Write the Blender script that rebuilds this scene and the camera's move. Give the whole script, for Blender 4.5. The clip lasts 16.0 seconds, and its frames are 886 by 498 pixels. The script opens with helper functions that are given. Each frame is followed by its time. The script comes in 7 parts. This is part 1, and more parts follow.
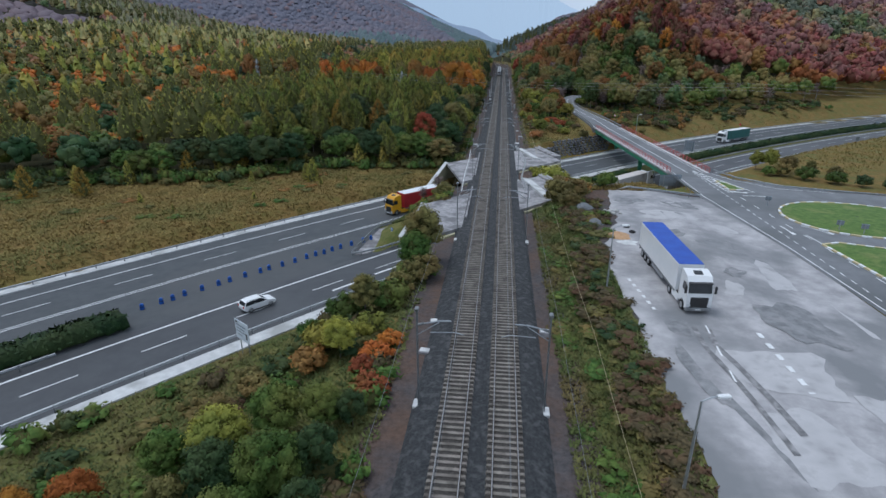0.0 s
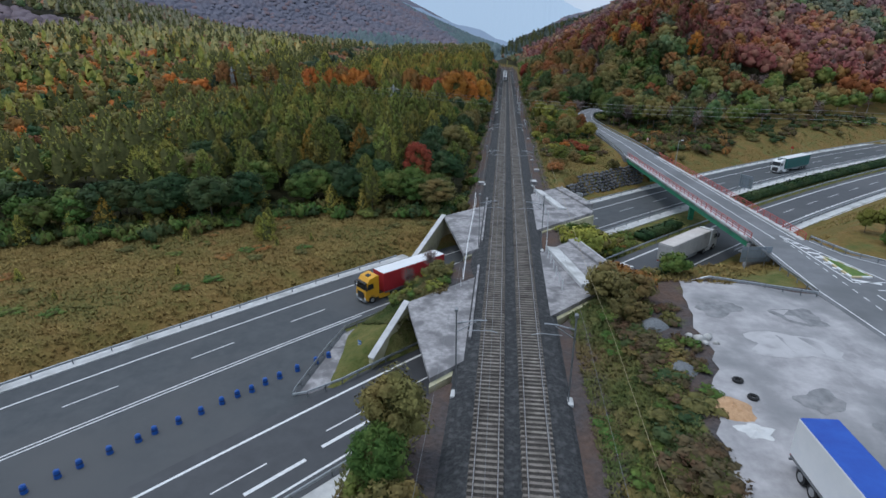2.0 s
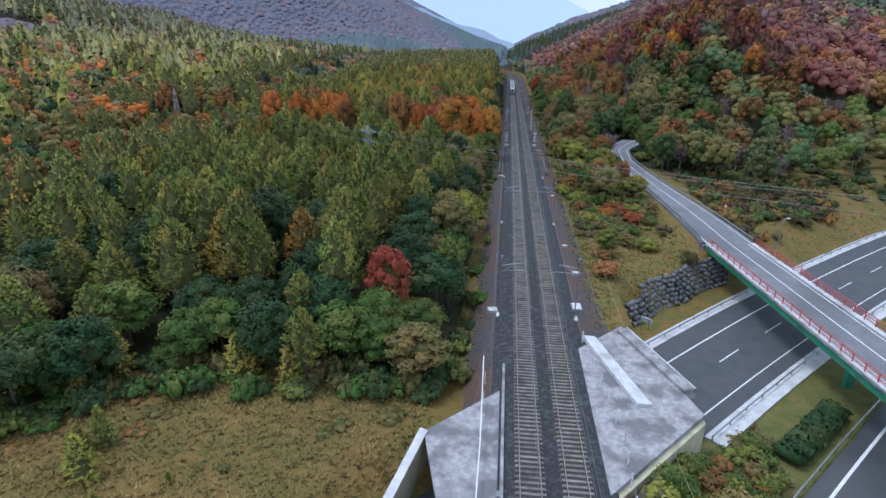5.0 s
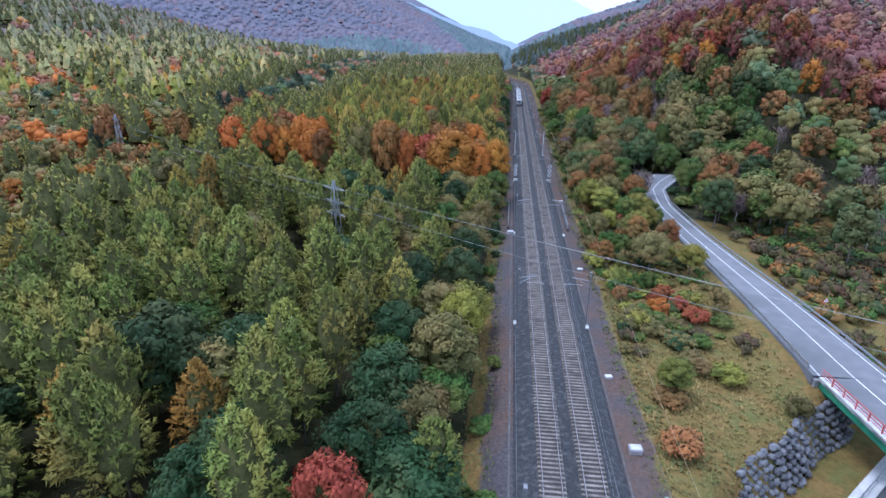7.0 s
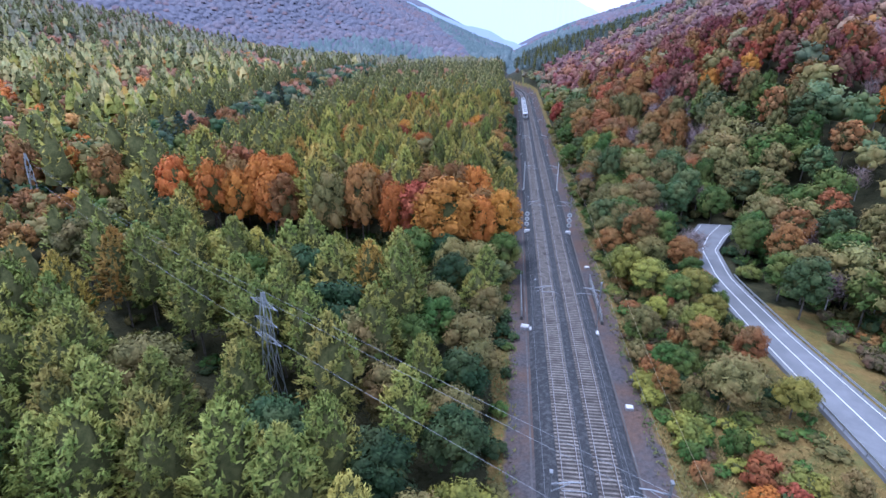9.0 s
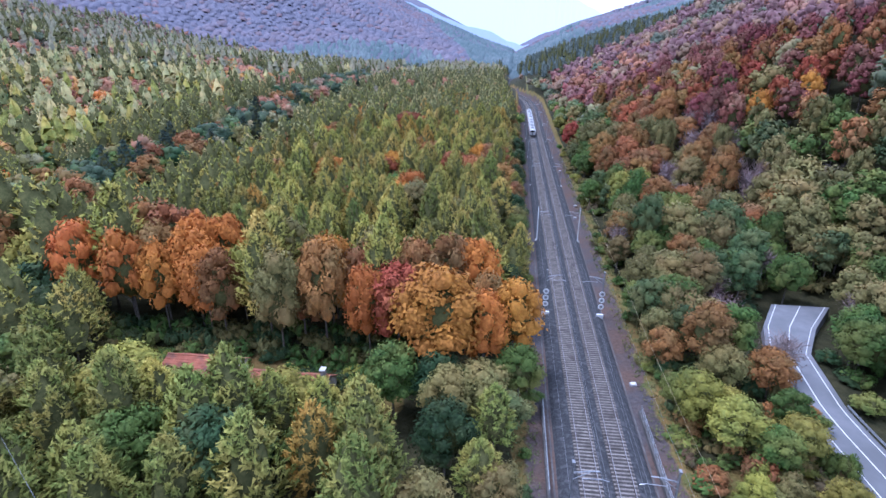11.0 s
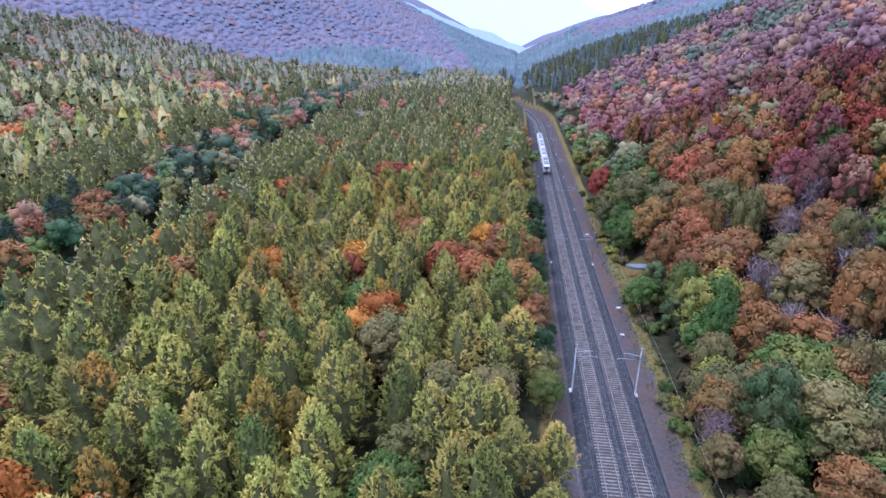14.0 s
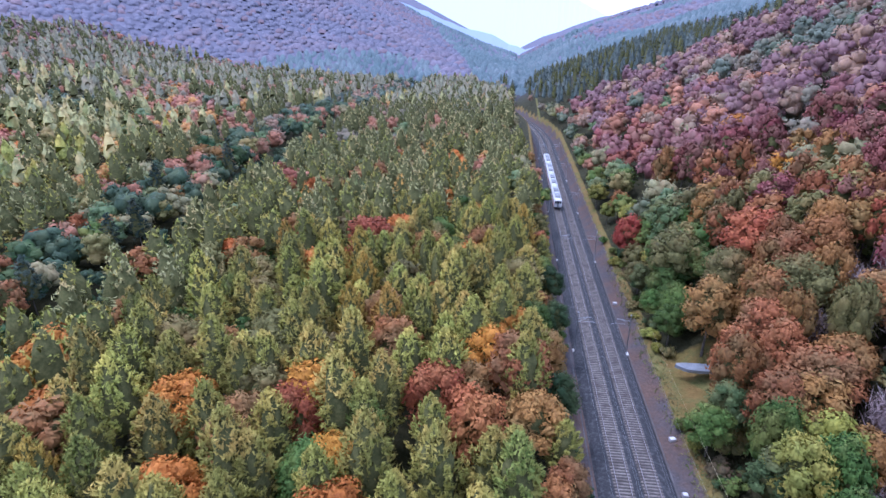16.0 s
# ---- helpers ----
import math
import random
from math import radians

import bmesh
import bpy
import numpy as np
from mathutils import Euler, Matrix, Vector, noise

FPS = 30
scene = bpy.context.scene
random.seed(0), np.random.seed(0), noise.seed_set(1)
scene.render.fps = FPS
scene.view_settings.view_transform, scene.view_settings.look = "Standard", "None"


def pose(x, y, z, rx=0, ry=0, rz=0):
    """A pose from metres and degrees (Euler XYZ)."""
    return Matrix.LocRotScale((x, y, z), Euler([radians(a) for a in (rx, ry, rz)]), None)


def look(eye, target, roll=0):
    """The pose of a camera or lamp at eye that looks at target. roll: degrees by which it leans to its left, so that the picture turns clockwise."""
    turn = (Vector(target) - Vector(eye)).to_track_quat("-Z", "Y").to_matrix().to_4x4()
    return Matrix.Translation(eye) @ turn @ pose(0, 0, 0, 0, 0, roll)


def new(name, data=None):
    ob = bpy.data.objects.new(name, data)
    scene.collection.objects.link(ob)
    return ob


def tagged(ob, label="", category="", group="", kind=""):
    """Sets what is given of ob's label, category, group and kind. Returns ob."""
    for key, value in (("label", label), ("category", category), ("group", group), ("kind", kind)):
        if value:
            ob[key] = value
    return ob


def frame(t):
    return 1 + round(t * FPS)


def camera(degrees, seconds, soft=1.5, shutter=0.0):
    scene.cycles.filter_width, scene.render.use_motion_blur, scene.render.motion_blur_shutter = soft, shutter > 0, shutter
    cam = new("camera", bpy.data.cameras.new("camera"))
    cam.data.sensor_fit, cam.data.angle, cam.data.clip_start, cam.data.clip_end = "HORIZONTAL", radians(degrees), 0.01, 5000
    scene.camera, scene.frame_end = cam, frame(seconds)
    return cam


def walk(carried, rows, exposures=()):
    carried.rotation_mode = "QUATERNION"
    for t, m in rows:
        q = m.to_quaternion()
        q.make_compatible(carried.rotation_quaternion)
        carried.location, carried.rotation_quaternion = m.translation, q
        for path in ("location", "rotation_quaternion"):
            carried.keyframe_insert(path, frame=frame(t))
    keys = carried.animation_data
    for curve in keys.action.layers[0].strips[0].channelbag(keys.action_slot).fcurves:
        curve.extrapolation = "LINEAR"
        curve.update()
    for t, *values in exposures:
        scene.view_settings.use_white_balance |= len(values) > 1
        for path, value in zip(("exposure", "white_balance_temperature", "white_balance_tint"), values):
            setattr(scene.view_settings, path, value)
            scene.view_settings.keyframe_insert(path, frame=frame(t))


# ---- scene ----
cam = camera(78.6, 16.0, shutter=0.12)
METRES, EYE, TILT, LEAN, TURN = 280.0, 26.5, -21.0, 0.0, 5.97
ROWS = [
    (0.0, 0.0, 0.0, 0.0, 0.0, 0.0, -0.0),
    (0.5, 0.001, 0.0266, 0.0121, 0.06, 0.0, -0.05),
    (1.0, 0.002, 0.0554, 0.0255, 0.11, -0.01, -0.11),
    (1.5, 0.0028, 0.0821, 0.0381, 0.2, -0.03, -0.16),
    (2.0, 0.004, 0.111, 0.0519, 0.25, -0.03, -0.18),
    (2.5, 0.0053, 0.1375, 0.0647, 0.3, -0.01, -0.22),
    (3.0, 0.0063, 0.1663, 0.0789, 0.33, -0.0, -0.25),
    (3.5, 0.0073, 0.1929, 0.0921, 0.4, 0.02, -0.28),
    (4.0, 0.0083, 0.2216, 0.1065, 0.42, 0.0, -0.3),
    (6.5, 0.0149, 0.36, 0.1788, 0.78, -0.16, -0.44),
    (7.0, 0.016, 0.3887, 0.1939, 0.82, -0.15, -0.48),
    (7.5, 0.017, 0.4151, 0.2079, 0.85, -0.17, -0.51),
    (8.0, 0.0183, 0.4435, 0.2231, 0.91, -0.19, -0.49),
    (8.5, 0.0192, 0.4698, 0.2369, 0.95, -0.21, -0.47),
    (9.0, 0.0201, 0.4983, 0.2518, 0.97, -0.23, -0.48),
    (11.5, 0.0242, 0.6363, 0.3237, 1.1, -0.23, -0.49),
    (12.0, 0.0251, 0.6649, 0.3393, 1.11, -0.25, -0.51),
    (12.5, 0.0259, 0.6915, 0.3536, 1.1, -0.26, -0.49),
    (13.0, 0.0271, 0.7204, 0.3692, 1.15, -0.26, -0.5),
    (13.5, 0.0279, 0.7474, 0.3835, 1.17, -0.24, -0.49),
    (14.0, 0.0288, 0.7764, 0.3991, 1.25, -0.24, -0.49),
    (14.5, 0.0295, 0.8033, 0.4137, 1.25, -0.25, -0.47),
    (15.0, 0.03, 0.8323, 0.4291, 1.24, -0.21, -0.54),
    (15.5, 0.0307, 0.8589, 0.4434, 1.24, -0.2, -0.5),
    (16.0, 0.0316, 0.8878, 0.4588, 1.18, -0.19, -0.46),
]
walk(cam, [(t, pose(0.75, 0, EYE, TILT, LEAN, TURN) @ pose(METRES * x, METRES * y, METRES * z, 90 + pitch, roll, yaw)) for t, x, y, z, yaw, pitch, roll in ROWS],
     exposures=((0.0, -0.5, 5750, 9), (3.0, -0.44, 5750, 9), (4.2, -0.24, 5600, 11), (6.3, 0.35, 5200, 17), (9.0, 0.64, 5000, 23), (12.5, 0.78, 5000, 28), (16.0, 0.76, 5000, 31)))

# ---- light: an overcast autumn afternoon ----
world = bpy.data.worlds.new("overcast_sky")
scene.world = world
world.use_nodes = True
wn, wl = world.node_tree.nodes, world.node_tree.links
wn.clear()
sky = wn.new("ShaderNodeTexSky")
sky.sky_type, sky.sun_disc = "NISHITA", False
sky.sun_elevation, sky.sun_rotation = radians(68.8), radians(285)
sky.air_density, sky.dust_density, sky.ozone_density = 1.0, 4.0, 1.5
cloud = wn.new("ShaderNodeTexNoise")
cloud.inputs["Scale"].default_value, cloud.inputs["Detail"].default_value = 2.2, 5.0
ramp = wn.new("ShaderNodeValToRGB")
ramp.color_ramp.elements[0].position, ramp.color_ramp.elements[0].color = 0.3, (9.6, 11.2, 13.2, 1)
ramp.color_ramp.elements[1].position, ramp.color_ramp.elements[1].color = 0.7, (14.2, 15.0, 15.8, 1)
mixsky = wn.new("ShaderNodeMix")
mixsky.data_type = "RGBA"
mixsky.inputs[0].default_value = 0.8
back = wn.new("ShaderNodeBackground")
back.inputs["Strength"].default_value = 0.088
wout = wn.new("ShaderNodeOutputWorld")
wl.new(cloud.outputs["Fac"], ramp.inputs[0])
wl.new(sky.outputs[0], mixsky.inputs[6])
wl.new(ramp.outputs[0], mixsky.inputs[7])
wl.new(mixsky.outputs[2], back.inputs[0])
wl.new(back.outputs[0], wout.inputs[0])
sun = new("sun", bpy.data.lights.new("sun", "SUN"))
sun.data.energy, sun.data.angle, sun.data.color = 1.5, radians(20), (1.0, 0.96, 0.9)
sun.matrix_world = look((-150, 40, 400), (0, 0, 0))


# ---- materials ----
def material(name, c1, c2=None, scale=1.0, rough=0.85, metal=0.0, bump=0.0, c3=None, scale3=0.15, mix3=0.5, vary=0.0, soft3=0.09,
             island=0.0, detail=6.0, stretch=None, bump_scale=None, dist=0.05, spec=0.5):
    """Two noises mix three colours; bump, shade differences from object to object and from piece to piece."""
    m = bpy.data.materials.new(name)
    m.use_nodes = True
    n, l = m.node_tree.nodes, m.node_tree.links
    b = n["Principled BSDF"]
    b.inputs["Roughness"].default_value, b.inputs["Metallic"].default_value = rough, metal
    b.inputs["Specular IOR Level"].default_value = spec
    geo = n.new("ShaderNodeNewGeometry")
    pos = geo.outputs["Position"]
    if stretch:
        mp = n.new("ShaderNodeMapping")
        mp.inputs["Scale"].default_value = stretch
        l.new(pos, mp.inputs[0])
        pos = mp.outputs[0]
    t1 = n.new("ShaderNodeTexNoise")
    t1.inputs["Scale"].default_value, t1.inputs["Detail"].default_value, t1.inputs["Roughness"].default_value = scale, detail, 0.65
    l.new(pos, t1.inputs["Vector"])
    r1 = n.new("ShaderNodeValToRGB")
    r1.color_ramp.elements[0].position, r1.color_ramp.elements[1].position = 0.36, 0.64
    r1.color_ramp.elements[0].color, r1.color_ramp.elements[1].color = (*c1, 1), (*(c2 or c1), 1)
    l.new(t1.outputs["Fac"], r1.inputs[0])
    col = r1.outputs[0]
    if c3:
        t2 = n.new("ShaderNodeTexNoise")
        t2.inputs["Scale"].default_value, t2.inputs["Detail"].default_value = scale3, 5
        l.new(geo.outputs["Position"], t2.inputs["Vector"])
        r2 = n.new("ShaderNodeValToRGB")
        r2.color_ramp.elements[0].position, r2.color_ramp.elements[1].position = mix3 - soft3, mix3 + soft3
        l.new(t2.outputs["Fac"], r2.inputs[0])
        mx = n.new("ShaderNodeMix")
        mx.data_type = "RGBA"
        l.new(r2.outputs[0], mx.inputs[0])
        l.new(col, mx.inputs[6])
        mx.inputs[7].default_value = (*c3, 1)
        col = mx.outputs[2]
    if vary or island:
        hs = n.new("ShaderNodeHueSaturation")
        total = None
        for out, amount in ((n.new("ShaderNodeObjectInfo").outputs["Random"], vary), (geo.outputs["Random Per Island"], island)):
            if amount:
                mr = n.new("ShaderNodeMapRange")
                mr.inputs[3].default_value, mr.inputs[4].default_value = 1 - amount, 1 + amount
                l.new(out, mr.inputs[0])
                if total is None:
                    total = mr.outputs[0]
                else:
                    mu = n.new("ShaderNodeMath")
                    mu.operation = "MULTIPLY"
                    l.new(total, mu.inputs[0])
                    l.new(mr.outputs[0], mu.inputs[1])
                    total = mu.outputs[0]
        l.new(total, hs.inputs["Value"])
        l.new(col, hs.inputs["Color"])
        if vary:
            hr = n.new("ShaderNodeMapRange")
            hr.inputs[3].default_value, hr.inputs[4].default_value = 0.5 - vary * 0.06, 0.5 + vary * 0.06
            wn2 = n.new("ShaderNodeTexWhiteNoise")
            wn2.noise_dimensions = "1D"
            l.new(n.new("ShaderNodeObjectInfo").outputs["Random"], wn2.inputs["W"])
            l.new(wn2.outputs["Value"], hr.inputs[0])
            l.new(hr.outputs[0], hs.inputs["Hue"])
        col = hs.outputs[0]
    l.new(col, b.inputs["Base Color"])
    if bump:
        tb = n.new("ShaderNodeTexNoise")
        tb.inputs["Scale"].default_value, tb.inputs["Detail"].default_value = bump_scale or scale * 3, 6
        l.new(pos, tb.inputs["Vector"])
        bp = n.new("ShaderNodeBump")
        bp.inputs["Strength"].default_value, bp.inputs["Distance"].default_value = bump, dist
        l.new(tb.outputs["Fac"], bp.inputs["Height"])
        l.new(bp.outputs[0], b.inputs["Normal"])
    return m


def leaves(name, c1, c2, c3, vary=0.26, island=0.2, patch=0.06):
    """Foliage: twig-sized grain, a second tint in patches, every tree and every spray a little different."""
    m = material(name, c1, c2, scale=1.6, rough=0.65, c3=c3, scale3=patch * 3, mix3=0.55, vary=vary, island=island, bump=0.5, bump_scale=5.0, dist=0.12, spec=0.15)
    return m


M = {}
M["asphalt"] = material("asphalt", (0.06, 0.066, 0.072), (0.078, 0.084, 0.09), 0.6, 0.85, bump=0.2, bump_scale=40, dist=0.01, c3=(0.085, 0.087, 0.09), scale3=0.05, mix3=0.56)
M["asphalt_wet"] = material("asphalt_worn", (0.042, 0.044, 0.05), (0.055, 0.058, 0.064), 0.5, 0.55, bump=0.15, bump_scale=40, dist=0.01, c3=(0.075, 0.077, 0.082), scale3=0.04, mix3=0.58)
M["road"] = material("road_asphalt", (0.15, 0.155, 0.165), (0.19, 0.195, 0.205), 0.5, 0.85, bump=0.2, bump_scale=30, dist=0.01, c3=(0.12, 0.125, 0.13), scale3=0.08, mix3=0.56)
M["lot"] = material("lot_concrete", (0.27, 0.262, 0.268), (0.47, 0.452, 0.458), 0.32, 0.8, bump=0.35, bump_scale=6, dist=0.03, c3=(0.2, 0.202, 0.208), scale3=0.11, mix3=0.55, soft3=0.08, detail=14)
M["lot_dark"] = material("patched_asphalt", (0.15, 0.152, 0.158), (0.26, 0.26, 0.266), 0.9, 0.8, bump=0.3, bump_scale=9, dist=0.02, c3=(0.3, 0.29, 0.295), scale3=0.7, mix3=0.6, soft3=0.1, detail=12)
M["lot_pale"] = material("pale_lot_slab", (0.4, 0.388, 0.392), (0.6, 0.585, 0.59), 0.6, 0.75, bump=0.3, bump_scale=9, dist=0.02, c3=(0.32, 0.31, 0.315), scale3=0.6, mix3=0.55, soft3=0.14, detail=12)
M["tyre_mark"] = material("tyre_marks", (0.12, 0.118, 0.122), (0.24, 0.235, 0.24), 1.4, 0.85, c3=(0.34, 0.33, 0.335), scale3=1.1, mix3=0.58, detail=10)
M["paint"] = material("road_paint", (0.62, 0.63, 0.64), (0.8, 0.8, 0.8), 2.5, 0.7)
M["concrete"] = material("concrete", (0.24, 0.23, 0.235), (0.42, 0.405, 0.41), 1.6, 0.9, bump=0.4, bump_scale=9, dist=0.03, c3=(0.16, 0.155, 0.16), scale3=0.45, mix3=0.53, detail=12)
M["concrete_light"] = material("pale_concrete", (0.5, 0.5, 0.5), (0.64, 0.64, 0.63), 0.9, 0.85, bump=0.2, bump_scale=9, dist=0.02, c3=(0.36, 0.36, 0.35), scale3=0.3, mix3=0.6)
M["concrete_yellow"] = material("stained_concrete", (0.46, 0.43, 0.26), (0.58, 0.55, 0.37), 0.5, 0.9, bump=0.2, bump_scale=7, dist=0.02, c3=(0.28, 0.27, 0.2), scale3=0.3, mix3=0.58)
M["trough"] = material("grimy_concrete", (0.07, 0.068, 0.065), (0.14, 0.135, 0.13), 1.5, 0.9, c3=(0.08, 0.075, 0.07), scale3=0.3, mix3=0.5)
M["sleeper"] = material("sleeper_concrete", (0.15, 0.132, 0.114), (0.26, 0.232, 0.2), 1.5, 0.9, vary=0.16, c3=(0.1, 0.087, 0.075), scale3=0.6, mix3=0.58)
M["rail"] = material("rail_steel", (0.05, 0.036, 0.03), (0.085, 0.062, 0.052), 3, 0.7, 0.2)
M["railtop"] = material("rail_head", (0.28, 0.27, 0.27), (0.4, 0.39, 0.38), 3, 0.4, 0.7)
M["ballast"] = material("ballast", (0.017, 0.019, 0.021), (0.05, 0.052, 0.055), 5, 0.95, bump=0.9, bump_scale=14, dist=0.08, c3=(0.078, 0.078, 0.08), scale3=1.7, mix3=0.58)
M["ballast_mid"] = material("ballast_tracks", (0.032, 0.028, 0.026), (0.078, 0.068, 0.06), 7, 0.95, bump=0.9, bump_scale=14, dist=0.08)
M["galv"] = material("galvanised_steel", (0.34, 0.36, 0.38), (0.45, 0.47, 0.49), 2, 0.45, 0.7, spec=0.4)
M["galv_dark"] = material("weathered_steel", (0.2, 0.21, 0.22), (0.3, 0.31, 0.32), 2, 0.5, 0.6)
M["green_paint"] = material("green_paint", (0.035, 0.22, 0.12), (0.05, 0.28, 0.155), 0.8, 0.5, c3=(0.03, 0.15, 0.09), scale3=0.5, mix3=0.62)
M["red_paint"] = material("red_paint", (0.42, 0.07, 0.06), (0.5, 0.1, 0.09), 1.2, 0.55)
M["white_paint"] = material("white_paint", (0.72, 0.73, 0.74), (0.8, 0.8, 0.8), 1.0, 0.5)
M["sign_back"] = material("sign_back", (0.25, 0.29, 0.33), (0.3, 0.34, 0.38), 1.0, 0.5, 0.4)
M["brass"] = material("brass_wire", (0.4, 0.34, 0.2), (0.5, 0.42, 0.26), 1, 0.5, 0.5)
M["bark"] = material("bark", (0.07, 0.06, 0.05), (0.15, 0.13, 0.11), 3, 0.95, bump=0.6, bump_scale=12)
M["bark_pale"] = material("pale_bark", (0.2, 0.185, 0.17), (0.33, 0.31, 0.29), 2.5, 0.95)
M["bramble"] = material("bramble_leaves", (0.06, 0.05, 0.026), (0.125, 0.095, 0.046), 1.6, 0.8, c3=(0.11, 0.062, 0.036), scale3=0.4, mix3=0.56, island=0.15, bump=0.5, bump_scale=5.0, dist=0.12, spec=0.2)
# crown cores: inner twigs darkened to paint the shade between boughs
M["twig_shade"] = material("twig_shade", (0.058, 0.063, 0.022), (0.108, 0.107, 0.038), 2.0, 0.95, spec=0.1)
M["rock"] = material("rock", (0.075, 0.077, 0.085), (0.17, 0.17, 0.175), 1.2, 0.95, bump=0.6, bump_scale=5, dist=0.1, vary=0.3)

LEAF = {}
LEAF["larch"] = ("larch_needles", (0.165, 0.174, 0.03), (0.355, 0.34, 0.07), (0.43, 0.325, 0.07))
LEAF["larch_green"] = ("green_larch_needles", (0.09, 0.13, 0.024), (0.23, 0.252, 0.054), (0.3, 0.26, 0.056))
LEAF["larch_gold"] = ("gold_larch_needles", (0.24, 0.17, 0.028), (0.36, 0.25, 0.045), (0.34, 0.2, 0.03))
LEAF["green"] = ("green_leaves", (0.036, 0.075, 0.014), (0.09, 0.142, 0.03), (0.14, 0.15, 0.034))
LEAF["dark"] = ("dark_leaves", (0.014, 0.036, 0.013), (0.038, 0.072, 0.025), (0.06, 0.082, 0.028))
LEAF["olive"] = ("olive_leaves", (0.095, 0.09, 0.028), (0.19, 0.17, 0.056), (0.2, 0.145, 0.05))
LEAF["yellow"] = ("yellow_leaves", (0.18, 0.175, 0.03), (0.3, 0.265, 0.048), (0.16, 0.175, 0.035))
LEAF["orange"] = ("orange_leaves", (0.32, 0.115, 0.02), (0.46, 0.19, 0.03), (0.36, 0.13, 0.025))
LEAF["rust"] = ("rust_leaves", (0.19, 0.08, 0.028), (0.31, 0.14, 0.042), (0.21, 0.125, 0.045))
LEAF["red"] = ("red_leaves", (0.19, 0.046, 0.022), (0.31, 0.088, 0.036), (0.27, 0.1, 0.036))
LEAF["crimson"] = ("crimson_leaves", (0.145, 0.045, 0.04), (0.23, 0.078, 0.062), (0.21, 0.105, 0.07))
LEAF["fir"] = ("fir_needles", (0.022, 0.042, 0.03), (0.05, 0.078, 0.055), (0.07, 0.09, 0.06))
LEAF["bare"] = ("bare_twigs", (0.148, 0.111, 0.104), (0.222, 0.178, 0.17), (0.178, 0.118, 0.104))
LEAF["teal"] = ("bluish_leaves", (0.035, 0.066, 0.022), (0.082, 0.122, 0.042), (0.12, 0.128, 0.044))
HAZE_TINT = (0.26, 0.262, 0.285)
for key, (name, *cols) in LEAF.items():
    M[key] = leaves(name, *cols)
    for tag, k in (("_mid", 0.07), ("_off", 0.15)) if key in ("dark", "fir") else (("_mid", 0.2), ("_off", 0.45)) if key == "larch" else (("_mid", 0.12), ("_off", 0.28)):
        # distance haze mixed into the leaf colours of farther stands, paler and greyer
        M[key + tag] = leaves(name + tag, *[tuple(a * (0.86 if key == "larch" else 1.08) * (1 - k) + b * k for a, b in zip(c, HAZE_TINT)) for c in cols])


